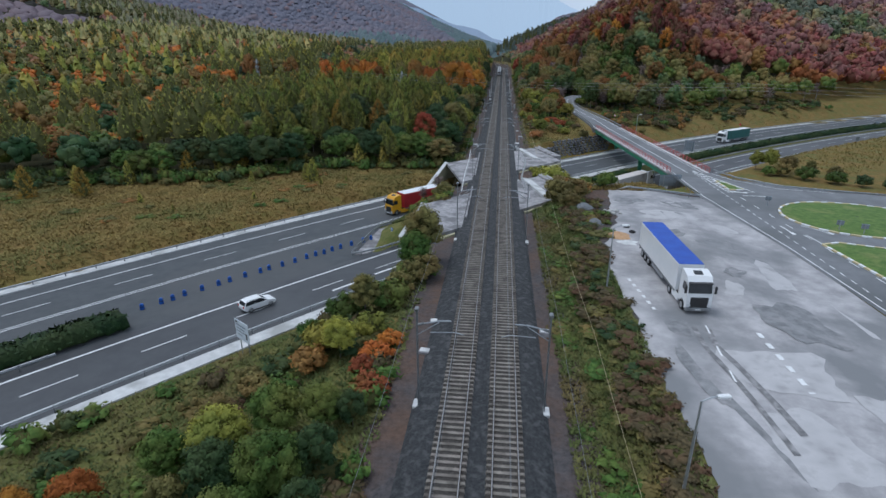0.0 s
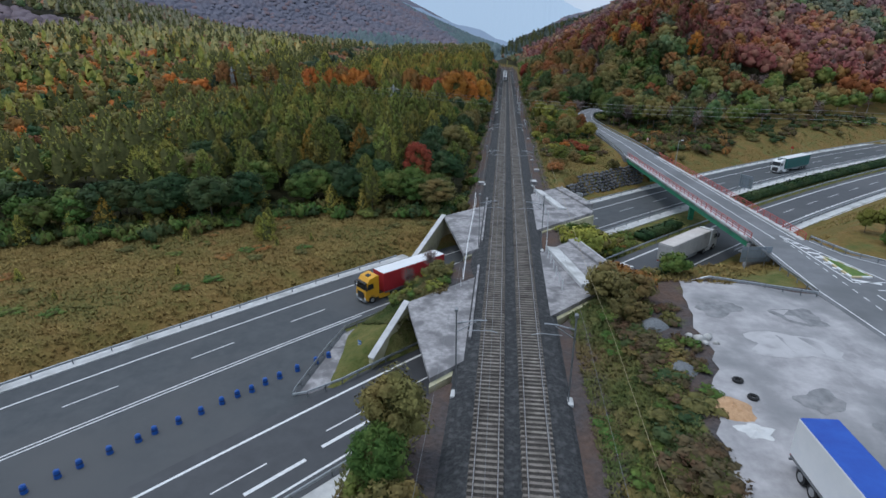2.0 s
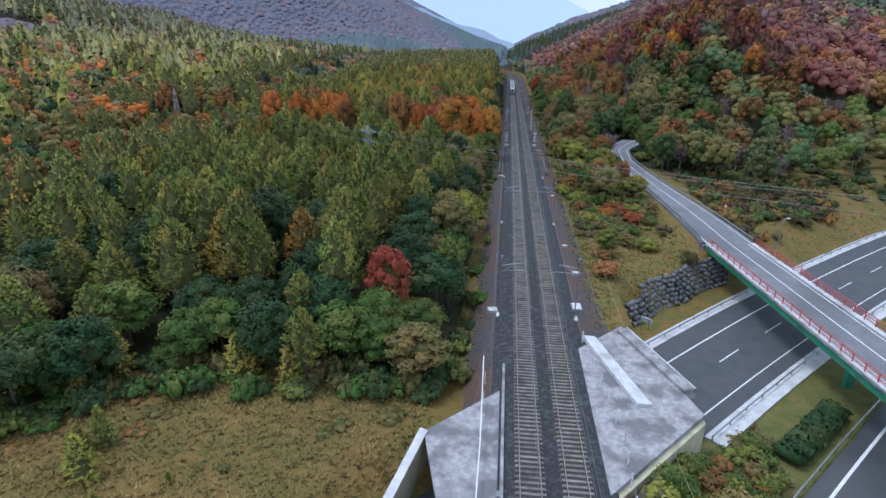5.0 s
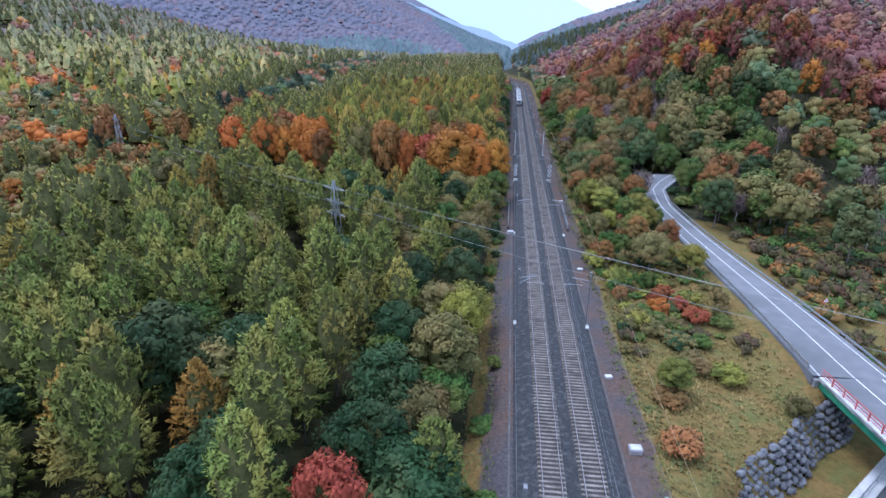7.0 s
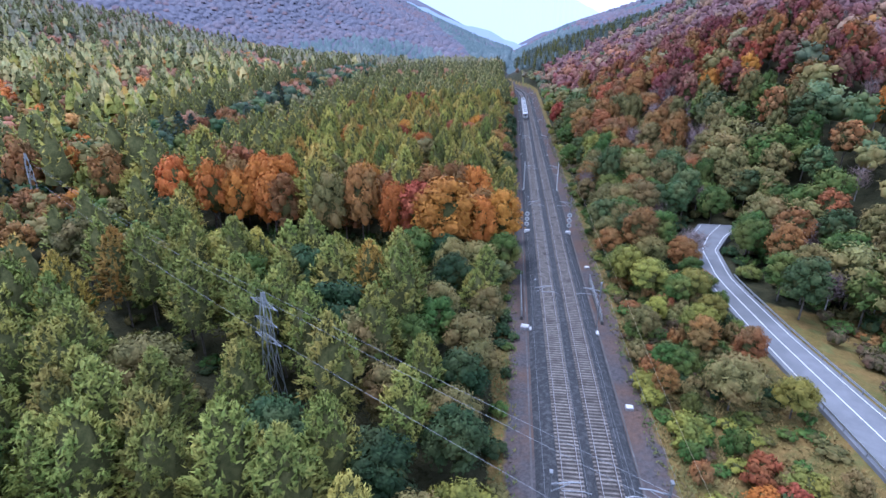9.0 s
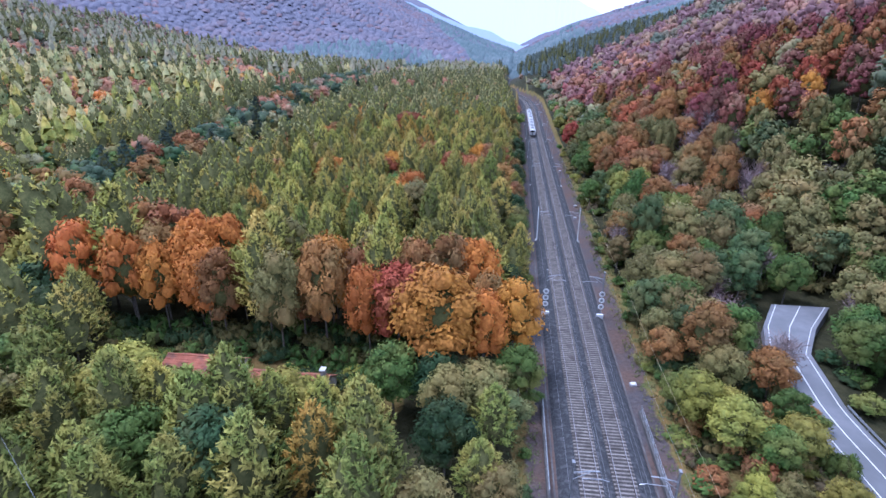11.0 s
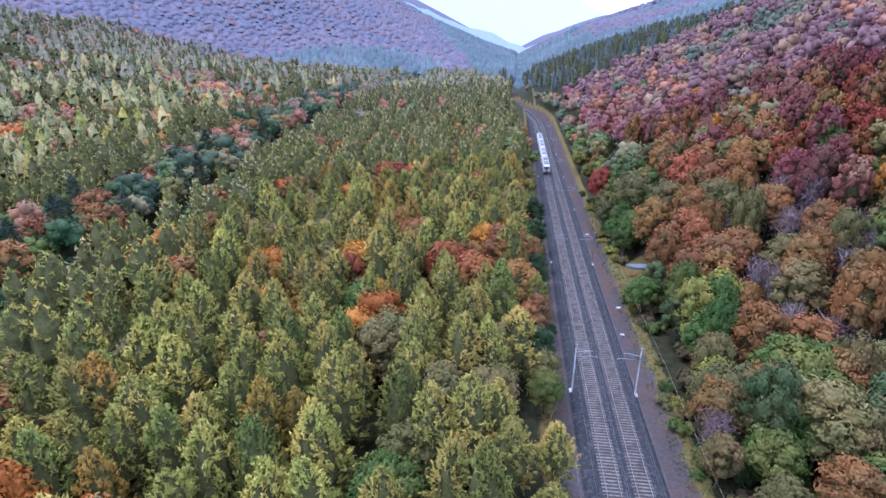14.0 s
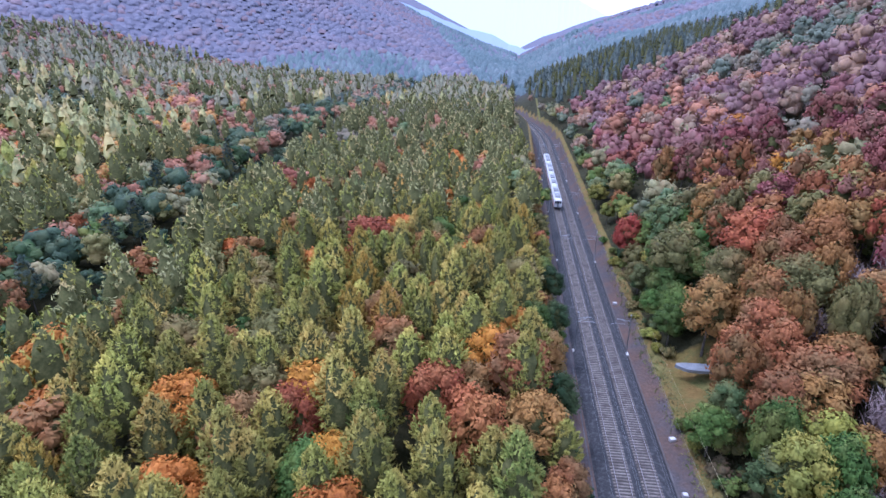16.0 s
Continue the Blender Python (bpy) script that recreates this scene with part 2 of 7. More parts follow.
def ground_material():
    """Grass, forest floor, soil and haze-tinted far slopes, parted by the sheet's own cover weights and by noise."""
    m = bpy.data.materials.new("ground")
    m.use_nodes = True
    n, l = m.node_tree.nodes, m.node_tree.links
    b = n["Principled BSDF"]
    b.inputs["Roughness"].default_value = 0.95
    b.inputs["Specular IOR Level"].default_value = 0.15
    geo = n.new("ShaderNodeNewGeometry")

    def noise_ramp(scale, lo, hi, a, c):
        t = n.new("ShaderNodeTexNoise")
        t.inputs["Scale"].default_value, t.inputs["Detail"].default_value, t.inputs["Roughness"].default_value = scale, 7, 0.65
        l.new(geo.outputs["Position"], t.inputs["Vector"])
        r = n.new("ShaderNodeValToRGB")
        r.color_ramp.elements[0].position, r.color_ramp.elements[1].position = lo, hi
        r.color_ramp.elements[0].color, r.color_ramp.elements[1].color = (*a, 1), (*c, 1)
        l.new(t.outputs["Fac"], r.inputs[0])
        return r.outputs[0]

    def mixed(fac, a, c):
        x = n.new("ShaderNodeMix")
        x.data_type = "RGBA"
        l.new(fac, x.inputs[0])
        l.new(a, x.inputs[6])
        l.new(c, x.inputs[7])
        return x.outputs[2]

    def weight(channel):
        t = n.new("ShaderNodeTexNoise")
        t.inputs["Scale"].default_value, t.inputs["Detail"].default_value = 0.35, 6
        l.new(geo.outputs["Position"], t.inputs["Vector"])
        a = n.new("ShaderNodeMath")
        a.operation = "MULTIPLY_ADD"
        l.new(t.outputs["Fac"], a.inputs[0])
        a.inputs[1].default_value = 1.1
        a.inputs[2].default_value = -0.55
        s = n.new("ShaderNodeMath")
        l.new(channel, s.inputs[0])
        l.new(a.outputs[0], s.inputs[1])
        r = n.new("ShaderNodeMapRange")
        r.inputs[1].default_value, r.inputs[2].default_value = 0.4, 0.6
        l.new(s.outputs[0], r.inputs[0])
        return r.outputs[0]

    at = n.new("ShaderNodeVertexColor")
    at.layer_name = "cover"
    sp = n.new("ShaderNodeSeparateColor")
    l.new(at.outputs[0], sp.inputs[0])
    dry = mixed(noise_ramp(0.18, 0.42, 0.6, (0, 0, 0), (1, 1, 1)), noise_ramp(1.4, 0.3, 0.7, (0.13, 0.085, 0.026), (0.25, 0.165, 0.058)), noise_ramp(1.1, 0.3, 0.7, (0.1, 0.085, 0.024), (0.19, 0.15, 0.046)))
    grass = noise_ramp(0.5, 0.3, 0.7, (0.075, 0.1, 0.025), (0.19, 0.165, 0.06))
    floor_c = noise_ramp(0.5, 0.3, 0.7, (0.018, 0.022, 0.01), (0.06, 0.055, 0.025))
    soil = mixed(noise_ramp(0.12, 0.4, 0.62, (0, 0, 0), (1, 1, 1)), noise_ramp(2.5, 0.3, 0.7, (0.05, 0.047, 0.05), (0.115, 0.104, 0.104)), noise_ramp(2, 0.3, 0.7, (0.085, 0.058, 0.046), (0.15, 0.098, 0.074)))
    col = mixed(weight(sp.outputs[0]), grass, dry)
    col = mixed(weight(sp.outputs[1]), col, floor_c)
    col = mixed(weight(sp.outputs[2]), col, soil)
    # far slopes: canopy colour with blue-grey distance haze painted in
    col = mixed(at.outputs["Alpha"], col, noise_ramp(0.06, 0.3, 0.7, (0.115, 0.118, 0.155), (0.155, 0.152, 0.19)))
    l.new(col, b.inputs["Base Color"])
    t = n.new("ShaderNodeTexNoise")
    t.inputs["Scale"].default_value, t.inputs["Detail"].default_value = 2.5, 8
    l.new(geo.outputs["Position"], t.inputs["Vector"])
    bp = n.new("ShaderNodeBump")
    bp.inputs["Strength"].default_value, bp.inputs["Distance"].default_value = 0.9, 0.3
    l.new(t.outputs["Fac"], bp.inputs["Height"])
    l.new(bp.outputs[0], b.inputs["Normal"])
    return m


M["ground"] = ground_material()


# ---- mesh tools ----
class Mesh:
    """Gathers vertices and faces of one part."""

    def __init__(self):
        self.v, self.f = [], []

    def add(self, verts, faces):
        k = len(self.v)
        self.v.extend(tuple(p) for p in verts)
        self.f.extend(tuple(i + k for i in f) for f in faces)
        return self

    def box(self, c, s, m=None, taper=1.0, chamfer=0.0):
        """Box at centre c with sizes s; taper narrows its top, chamfer cuts its upright and upper edges."""
        x, y, z = s[0] / 2, s[1] / 2, s[2] / 2
        if chamfer:
            k = chamfer
            rings = []
            for zz, q in ((-z, 0), (z - k, 0), (z, k)):
                a, b = x - q, y - q
                rings += [(-a + k, -b, zz), (a - k, -b, zz), (a, -b + k, zz), (a, b - k, zz), (a - k, b, zz), (-a + k, b, zz), (-a, b - k, zz), (-a, -b + k, zz)]
            faces = [(i + r * 8, (i + 1) % 8 + r * 8, (i + 1) % 8 + r * 8 + 8, i + r * 8 + 8) for r in range(2) for i in range(8)] + [tuple(range(16, 24)), tuple(range(7, -1, -1))]
            verts = rings
        else:
            t = taper
            verts = [(-x, -y, -z), (x, -y, -z), (x, y, -z), (-x, y, -z), (-x * t, -y * t, z), (x * t, -y * t, z), (x * t, y * t, z), (-x * t, y * t, z)]
            faces = [(3, 2, 1, 0), (4, 5, 6, 7), (0, 1, 5, 4), (1, 2, 6, 5), (2, 3, 7, 6), (3, 0, 4, 7)]
        if m is not None:
            verts = [m @ Vector(p) for p in verts]
        return self.add([(p[0] + c[0], p[1] + c[1], p[2] + c[2]) for p in verts], faces)

    def tube(self, pts, r, sides=6, r2=None, closed=True):
        """Round bar along pts; r to r2 from end to end."""
        pts = [Vector(p) for p in pts]
        n = len(pts)
        verts, faces = [], []
        for i, p in enumerate(pts):
            d = (pts[min(i + 1, n - 1)] - pts[max(i - 1, 0)]).normalized()
            a = d.cross(Vector((0, 0, 1)) if abs(d.z) < 0.9 else Vector((1, 0, 0))).normalized()
            b = d.cross(a)
            q = r if r2 is None else r + (r2 - r) * i / (n - 1)
            verts += [p + (a * math.cos(2 * math.pi * j / sides) + b * math.sin(2 * math.pi * j / sides)) * q for j in range(sides)]
        for i in range(n - 1):
            faces += [(i * sides + j, i * sides + (j + 1) % sides, (i + 1) * sides + (j + 1) % sides, (i + 1) * sides + j) for j in range(sides)]
        if closed:
            faces += [tuple(range(sides)), tuple(range((n - 1) * sides, n * sides))]
        return self.add(verts, faces)

    def disc(self, c, r, depth, axis="x", sides=20):
        """Short cylinder with its axis along x, y or z."""
        d = {"x": Vector((1, 0, 0)), "y": Vector((0, 1, 0)), "z": Vector((0, 0, 1))}[axis] * depth / 2
        c = Vector(c)
        return self.tube([c - d, c + d], r, sides)

    def strip(self, sections):
        """Skin over cross-sections of equal length, open at the sides."""
        k = len(sections[0])
        verts = [p for s in sections for p in s]
        faces = [(i * k + j, i * k + j + 1, (i + 1) * k + j + 1, (i + 1) * k + j) for i in range(len(sections) - 1) for j in range(k - 1)]
        return self.add(verts, faces)

    def solid(self, sections):
        """Skin over closed cross-sections with capped ends."""
        k = len(sections[0])
        verts = [p for s in sections for p in s]
        faces = [(i * k + j, i * k + (j + 1) % k, (i + 1) * k + (j + 1) % k, (i + 1) * k + j) for i in range(len(sections) - 1) for j in range(k)]
        faces += [tuple(range(k)), tuple(range(len(verts) - k, len(verts)))]
        return self.add(verts, faces)

    def prism(self, outline, z0, z1):
        """Upright solid over an outline of (x, y)."""
        return self.solid([[(x, y, z0) for x, y in outline], [(x, y, z1) for x, y in outline]])

    def data(self, name, mat, smooth=False):
        me = bpy.data.meshes.new(name)
        me.from_pydata(self.v, [], self.f)
        bm = bmesh.new()
        bm.from_mesh(me)
        bmesh.ops.recalc_face_normals(bm, faces=bm.faces)
        bm.to_mesh(me)
        bm.free()
        if smooth:
            me.shade_smooth()
        me.materials.append(mat)
        return me


def part(name, mesh, mat, parent=None, label="", smooth=False, m=None):
    """One mesh object under a thing or a part."""
    ob = new(name, mesh.data(name, mat, smooth) if isinstance(mesh, Mesh) else mesh)
    ob.parent = parent
    if m is not None:
        ob.matrix_basis = m
    return tagged(ob, label)


def thing(name, label, category, at=None, group="", kind=""):
    ob = new(name)
    ob.empty_display_size = 0.2
    if at is not None:
        ob.matrix_basis = at
    return tagged(ob, label, category, group, kind)


def raw(name, verts, faces, mat, smooth=False):
    me = bpy.data.meshes.new(name)
    me.from_pydata(np.asarray(verts).reshape(-1, 3).tolist(), [], faces if isinstance(faces, list) else faces.tolist())
    me.materials.append(mat)
    if smooth:
        me.shade_smooth()
    return me


# ---- the plan: railway, motorway and ground ----
def rail_x(y):
    """The railway's middle: straight, then bending left into the valley."""
    d = np.clip(np.asarray(y, float) - 600, 0, None)
    return -np.where(d < 110, 0.0011 * d * d, 13.3 + 0.2 * (d - 110))


HE = Vector((math.cos(radians(46)), math.sin(radians(46)), 0))
HN = Vector((HE.y, -HE.x, 0))
HO = Vector((0, 134, 0))
HZ = -6.0


def bow(u):
    return 0.00063 * u * u - 0.00065 * u + 0.6


def way(u, off, z=HZ):
    """A point of the motorway: u metres along it, off metres to the right of its far edge line."""
    d = (HE + HN * (0.00126 * u - 0.00065)).normalized()
    return HO + HE * u + HN * bow(u) + Vector((d.y, -d.x, 0)) * off + Vector((0, 0, z))


def way_angle(u):
    d = HE + HN * (0.00126 * u - 0.00065)
    return math.degrees(math.atan2(d.y, d.x))


def offset(x, y):
    """Along and across the motorway, the inverse of way()."""
    dx, dy = x - HO.x, y - HO.y
    u = dx * HE.x + dy * HE.y
    w = dx * HN.x + dy * HN.y
    s = 0.00126 * u - 0.00065
    off = (w - bow(u)) / np.sqrt(1 + s * s)
    return u + off * s / np.sqrt(1 + s * s), off


def smooth(a, b, x):
    t = np.clip((np.asarray(x, float) - a) / (b - a), 0, 1)
    return t * t * (3 - 2 * t)


def wave(x, y, s, seed=0.0):
    """Soft unevenness, about -1 to 1."""
    return (np.sin(x * s + 1.3 * seed + 1.7 * np.sin(y * s * 0.63 + seed)) + np.sin(y * s * 1.17 - 0.7 * seed + 1.9 * np.sin(x * s * 0.71 + 2.1 * seed))) / 2


def valley_x(y):
    """The valley's middle: it follows the railway, then swings back."""
    return rail_x(y) * (1 - smooth(720, 940, y)) - 10 * smooth(720, 940, y)


def natural(x, y):
    """The lie of the land without the motorway's cutting."""
    xr = valley_x(y)
    d = x - xr
    u, off = offset(x, y)
    # west of the railway
    west_n = -4.4 + 0.035 * np.clip(y - 140, 0, 420) + 0.1 * np.clip(-d - 120, 0, 2000) + 0.1 * np.clip(-d - 320, 0, 900)
    west_n = west_n + smooth(850, 1350, y) * np.clip(-d - 10, 0, 1600) * 0.28
    west_n = west_n + wave(x, y, 0.03, 1) * 1.2 * smooth(150, 260, y) + wave(x, y, 0.006, 4) * 14 * smooth(300, 900, np.hypot(d, y - 200))
    west_s = -1.2 - np.clip((-d - 8) * 0.22, 0, 4.3)
    west = np.where(off > 16, west_s, west_n)
    # east of the railway
    lot = -0.9 + 2.4 * smooth(8, 14.5, d) - 1.0 * smooth(27, 36, d) - 1.2 * smooth(70, 110, d)
    toe = 12 + 0.42 * np.clip(372 - y, 0, 400)
    ramp1 = 0.5 * np.clip(d - toe, 0, 2000)
    ramp2 = 0.42 * np.clip(-off - 34, 0, 2000)
    hill = np.minimum(ramp1, ramp2)
    hill = np.where(hill > 70, 70 + (hill - 70) * 0.55, hill)
    hill = hill * (1 - 0.25 * smooth(560, 800, y) * (1 - smooth(900, 1500, y)))
    east_n = -0.9 - 1.2 * smooth(9, 22, d) * (1 - smooth(180, 300, y)) + 0.012 * np.clip(y - 250, 0, 400) + hill + wave(x, y, 0.011, 7) * np.clip(hill * 0.16, 0, 16)
    shelf = np.exp(-((x - 33.5) / 9.0) ** 2) * smooth(176, 186, y) * (1 - smooth(262, 290, y))
    east_n = east_n * (1 - shelf) + 0.12 * shelf
    east = np.where(off > 16, lot, east_n)
    z = np.where(d < 0, west, east)
    w = smooth(6.0, 10.0, np.abs(d))
    return -1.05 * (1 - w) + z * w


def ground_z(x, y):
    x, y = np.asarray(x, float), np.asarray(y, float)
    nat = natural(x, y)
    u, off = offset(x, y)
    core = (np.abs(x) < 13)
    out = np.maximum(-5.2 - off, off - 34.3)
    out = np.where((x > 12) & (x < 40) & (off < 0), -9.0 - off, out)
    out_core = np.maximum(-2.9 - off, off - 32.4)
    steep = np.where((x > 0) & (off > 16), 0.6 + 2.2 * (1 - smooth(15, 34, x)), np.where((x > 0) & (off < 0) & (x < 40), 1.6, 0.55))
    bank = HZ - 0.12 + np.clip(np.where(core, out_core * 6, out * steep), 0, 500)
    z = np.where(np.where(core, out_core, out) > 0, np.minimum(nat, np.maximum(bank, HZ - 0.12)), HZ - 0.12)
    # the earth between the two underpasses
    mid = np.minimum(off - 11.6, 20.2 - off)
    mound = -0.9 - 0.55 * np.clip(np.abs(x + 1) - 9.5, 0, 50) + 0.3 * wave(x, y, 0.4, 2)
    z = np.where(mid > 0, np.maximum(z, np.minimum(mound, HZ + np.where(np.abs(x) < 15, 6, 1.6) * mid)), z)
    return z


def gz(x, y):
    return float(ground_z(x, y))


# ---- ground sheet ----
def spaced(parts):
    out = []
    for a, b, step in parts:
        out += list(np.arange(a, b, step))
    return np.array(out + [parts[-1][1]])


XS = spaced([(-3600, -900, 180), (-900, -300, 40), (-300, -120, 12), (-120, -60, 4), (-60, 60, 1.25), (60, 130, 4), (130, 300, 12), (300, 900, 40), (900, 3600, 180)])
YS = spaced([(-900, -100, 100), (-100, 10, 8), (10, 190, 1.25), (190, 420, 4), (420, 900, 12), (900, 1800, 45), (1800, 4400, 200)])
GX, GY = np.meshgrid(XS, YS)
GZ = ground_z(GX, GY)
nx, ny = len(XS), len(YS)
idx = np.arange(nx * ny).reshape(ny, nx)
quads = np.stack([idx[:-1, :-1], idx[:-1, 1:], idx[1:, 1:], idx[1:, :-1]], -1).reshape(-1, 4)
ground_mesh = raw("ground", np.stack([GX, GY, GZ], -1), quads, M["ground"], smooth=True)
u_, off_ = offset(GX, GY)
dist_rail = np.abs(GX - rail_x(GY)) + 400 * smooth(840, 900, GY)
edge = np.interp(GX, [-400, -110, -63, -44, -26, -12, -8], [70, 106, 117, 134, 134, 137, 139])
wood = (GX < 0) & (GY > edge + 9) & (dist_rail > 10) & (off_ < -3)
wood_e = (GX > 0) & (off_ < -48) & (dist_rail > 11) & (GY > 245)
dry = np.where((GX < 0) & (off_ < -3), 0.75, np.where((GX > 0) & (off_ < 10), 0.6, 0.3))
dry = np.where((GX > 36) & (off_ > 30), 0.6, dry)
floor_w = np.where((wood | wood_e) & ~((GX > 0) & (GX < 22) & (GY > 346) & (GY < 374)), 0.9, 0.05)
floor_w = np.where((GX > -74) & (GX < -26) & (GY > 240) & (GY < 259), 0.35, floor_w)
soil_w = np.where(dist_rail < 7.6, 0.95, np.where(dist_rail < 9.0, 0.5, 0.0))
soil_w = np.where((GX > 14) & (GX < 38) & (off_ > 38) & (GY < 100), 0.7, soil_w)
# weight of the haze-tinted far ground, growing with distance
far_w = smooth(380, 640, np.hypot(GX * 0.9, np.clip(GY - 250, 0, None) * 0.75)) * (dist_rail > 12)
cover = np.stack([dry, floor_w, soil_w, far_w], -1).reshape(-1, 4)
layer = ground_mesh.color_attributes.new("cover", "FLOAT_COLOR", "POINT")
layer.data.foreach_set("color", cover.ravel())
tagged(new("ground", ground_mesh), "dry autumn grass, soil and leaf-strewn forest floor", "ground", kind="structure")


# ---- motorway ----
def ribbon(u0, u1, o0, o1, z, step=4.0):
    k = max(2, int(abs(u1 - u0) / step) + 1)
    us = np.linspace(u0, u1, k)
    return Mesh().strip([[way(u, o0, z), way(u, o1, z)] for u in us])


def slab_way(u0, u1, o0, o1, z0, z1, step=4.0):
    k = max(2, int(abs(u1 - u0) / step) + 1)
    return Mesh().solid([[way(u, o0, z0), way(u, o1, z0), way(u, o1, z1), way(u, o0, z1)] for u in np.linspace(u0, u1, k)])


U0, U1 = -190, 330
motorway = thing("motorway_surface", "dark grey asphalt motorway with two carriageways in a shallow cutting", "road", kind="structure")
part("carriageway", ribbon(U0, U1, -3.4, 10.6, HZ), M["asphalt"], motorway)
part("carriageway", ribbon(U0, U1, 20.4, 32.2, HZ), M["asphalt_wet"], motorway)
part("median_crossing", ribbon(-112, -44, 10.55, 20.45, HZ - 0.004), M["asphalt"], motorway)
part("verge_strip", slab_way(U0, -26, 31.6, 33.6, HZ - 0.2, HZ + 0.08), M["concrete_light"], motorway, "pale concrete drainage strip")
part("verge_strip", slab_way(26, U1, 31.6, 33.2, HZ - 0.2, HZ + 0.08), M["concrete_light"], motorway, "pale concrete drainage strip")
part("verge_strip", slab_way(U0, -22, -4.9, -3.2, HZ - 0.2, HZ + 0.14), M["concrete_light"], motorway, "pale concrete drainage strip")
part("verge_strip", slab_way(16, U1, -4.9, -3.2, HZ - 0.2, HZ + 0.14), M["concrete_light"], motorway, "pale concrete drainage strip")
part("verge_strip", slab_way(14, U1, 10.4, 12.6, HZ - 0.2, HZ + 0.1), M["concrete_light"], motorway, "pale concrete median strip")

LZ = HZ + 0.012
lines = thing("lane_markings", "white painted edge lines and lane dashes", "road marking", kind="structure")
for a, b, o, w in ((U0, U1, 0, 0.2), (U0, U1, 8.5, 0.15), (U0, U1, 22.0, 0.3), (U0, U1, 30.0, 0.25), (-112, -40, 9.0, 0.15)):
    part("edge_line", ribbon(a, b, o - w / 2, o + w / 2, LZ), M["paint"], lines)
dash = [(u, 4.1, 0.14) for u in np.arange(-178, 300, 13.0)] + [(u - 5, 26.0, 0.16) for u in np.arange(-178, 300, 11.5)]
for u, o, w in dash:
    part("lane_dash", ribbon(u, u + 5.2, o - w / 2, o + w / 2, LZ, 6), M["paint"], lines)
for u in np.arange(60, 250, 2.6):
    part("lane_dash", ribbon(u, u + 1.3, 29.9 - 0.2, 29.9 + 0.2, LZ + 0.006, 2), M["paint"], lines)
part("edge_line", ribbon(60, 250, 33.4, 33.6, HZ + 0.02), M["paint"], lines)
for u, o in ((-66, 28.0), (-58, 27.6)):
    part("lane_dash", ribbon(u, u + 6, o - 0.2, o + 0.2, LZ, 6), M["paint"], lines)


def guardrail(points, name="guardrail", label="galvanised steel crash barrier on posts", post_step=4.0, high=0.75):
    """W-beam on posts along points of the ground."""
    g = thing(name, label, "guardrail", pose(*points[0]), group="crash barriers")
    back = Vector(points[0])
    pts = [Vector(p) - back for p in points]
    secs = []
    for i, p in enumerate(pts):
        d = pts[min(i + 1, len(pts) - 1)] - pts[max(i - 1, 0)]
        s = Vector((d.y, -d.x, 0)).normalized()
        prof = [(-0.02, -0.31), (0.05, -0.27), (0.05, -0.2), (-0.02, -0.155), (0.05, -0.11), (0.05, -0.04), (-0.02, 0), (-0.05, 0), (-0.05, -0.31)]
        secs.append([p + s * a + Vector((0, 0, high + b)) for a, b in prof])
    part("beam", Mesh().solid(secs), M["galv"], g)
    post = Mesh().box((0, 0, high / 2 - 0.1), (0.12, 0.1, high + 0.2)).data("post", M["galv_dark"])
    run = 0.0
    for a, b in zip(pts, pts[1:]):
        n = (b - a).length
        while run < n:
            p = a + (b - a) * (run / n)
            part("post", post, None, g, m=Matrix.Translation(p + Vector((0, 0, 0))))
            run += post_step
        run -= n
    return g


def way_rail(u0, u1, off, step=8.0, **kw):
    return guardrail([way(u, off, HZ + 0.02) for u in np.linspace(u0, u1, int(abs(u1 - u0) / step) + 2)], **kw)


way_rail(-150, -28, 31.3)
way_rail(24, 190, 31.7)
way_rail(-150, -24, -4.0)
way_rail(14, 260, -4.0)
way_rail(14, 190, 11.2)
way_rail(-2, 190, 20.0)
way_rail(-150, -100, 14.3)
way_rail(-150, -98, 20.8)
guardrail([way(u, o, HZ + 0.02) for u, o in ((-24, 10.8), (-34, 10.7), (-44, 11.1), (-48, 13.4), (-51.7, 16.0), (-55.5, 18.6), (-56.3, 19.4), (-55, 20.1), (-50.9, 20.6), (-45, 20.5), (-30, 20.3))], post_step=2.0)
nose = [way(u, o, 0) for u, o in ((-55.6, 19.2), (-51.4, 16.3), (-44.6, 11.6), (-39.5, 11.5), (-42.5, 14.8), (-44.5, 19.4), (-50, 20.2), (-54.6, 19.8))]
part("median_paving", Mesh().prism([(p.x, p.y) for p in nose], HZ - 0.2, HZ + 0.1), M["concrete"], motorway, "pale concrete paving of the median's tip")


# ---- underpasses that carry the railway over the motorway ----
def underpass(name, o0, o1, x_left, x_right, label):
    t = thing(name, label, "underpass", kind="structure")

    def edge_y(x, off):
        lo, hi = -60.0, 260.0
        for _ in range(40):
            mid = (lo + hi) / 2
            if offset(x, mid)[1] > off:
                lo = mid
            else:
                hi = mid
        return (lo + hi) / 2
    xl0, xl1 = x_left
    xr0, xr1 = x_right
    roof = [(xl1, edge_y(xl1, o1)), (xr1, edge_y(xr1, o1)), (xr0, edge_y(xr0, o0)), (xl0, edge_y(xl0, o0))]
    part("roof_slab", Mesh().prism(roof, -1.15, -0.62), M["concrete"], t, "weathered pale grey concrete roof slab")
    for off, a, b in ((o0, xl0, xr0), (o1, xl1, xr1)):
        s = -0.5 if off == o0 else 0.5
        wall = [(a, edge_y(a, off)), (b, edge_y(b, off)), (b, edge_y(b, off + s)), (a, edge_y(a, off + s))]
        part("wall", Mesh().prism(wall, HZ - 0.3, -1.15), M["concrete_yellow"], t, "pale yellow stained concrete wall")
    return t, edge_y


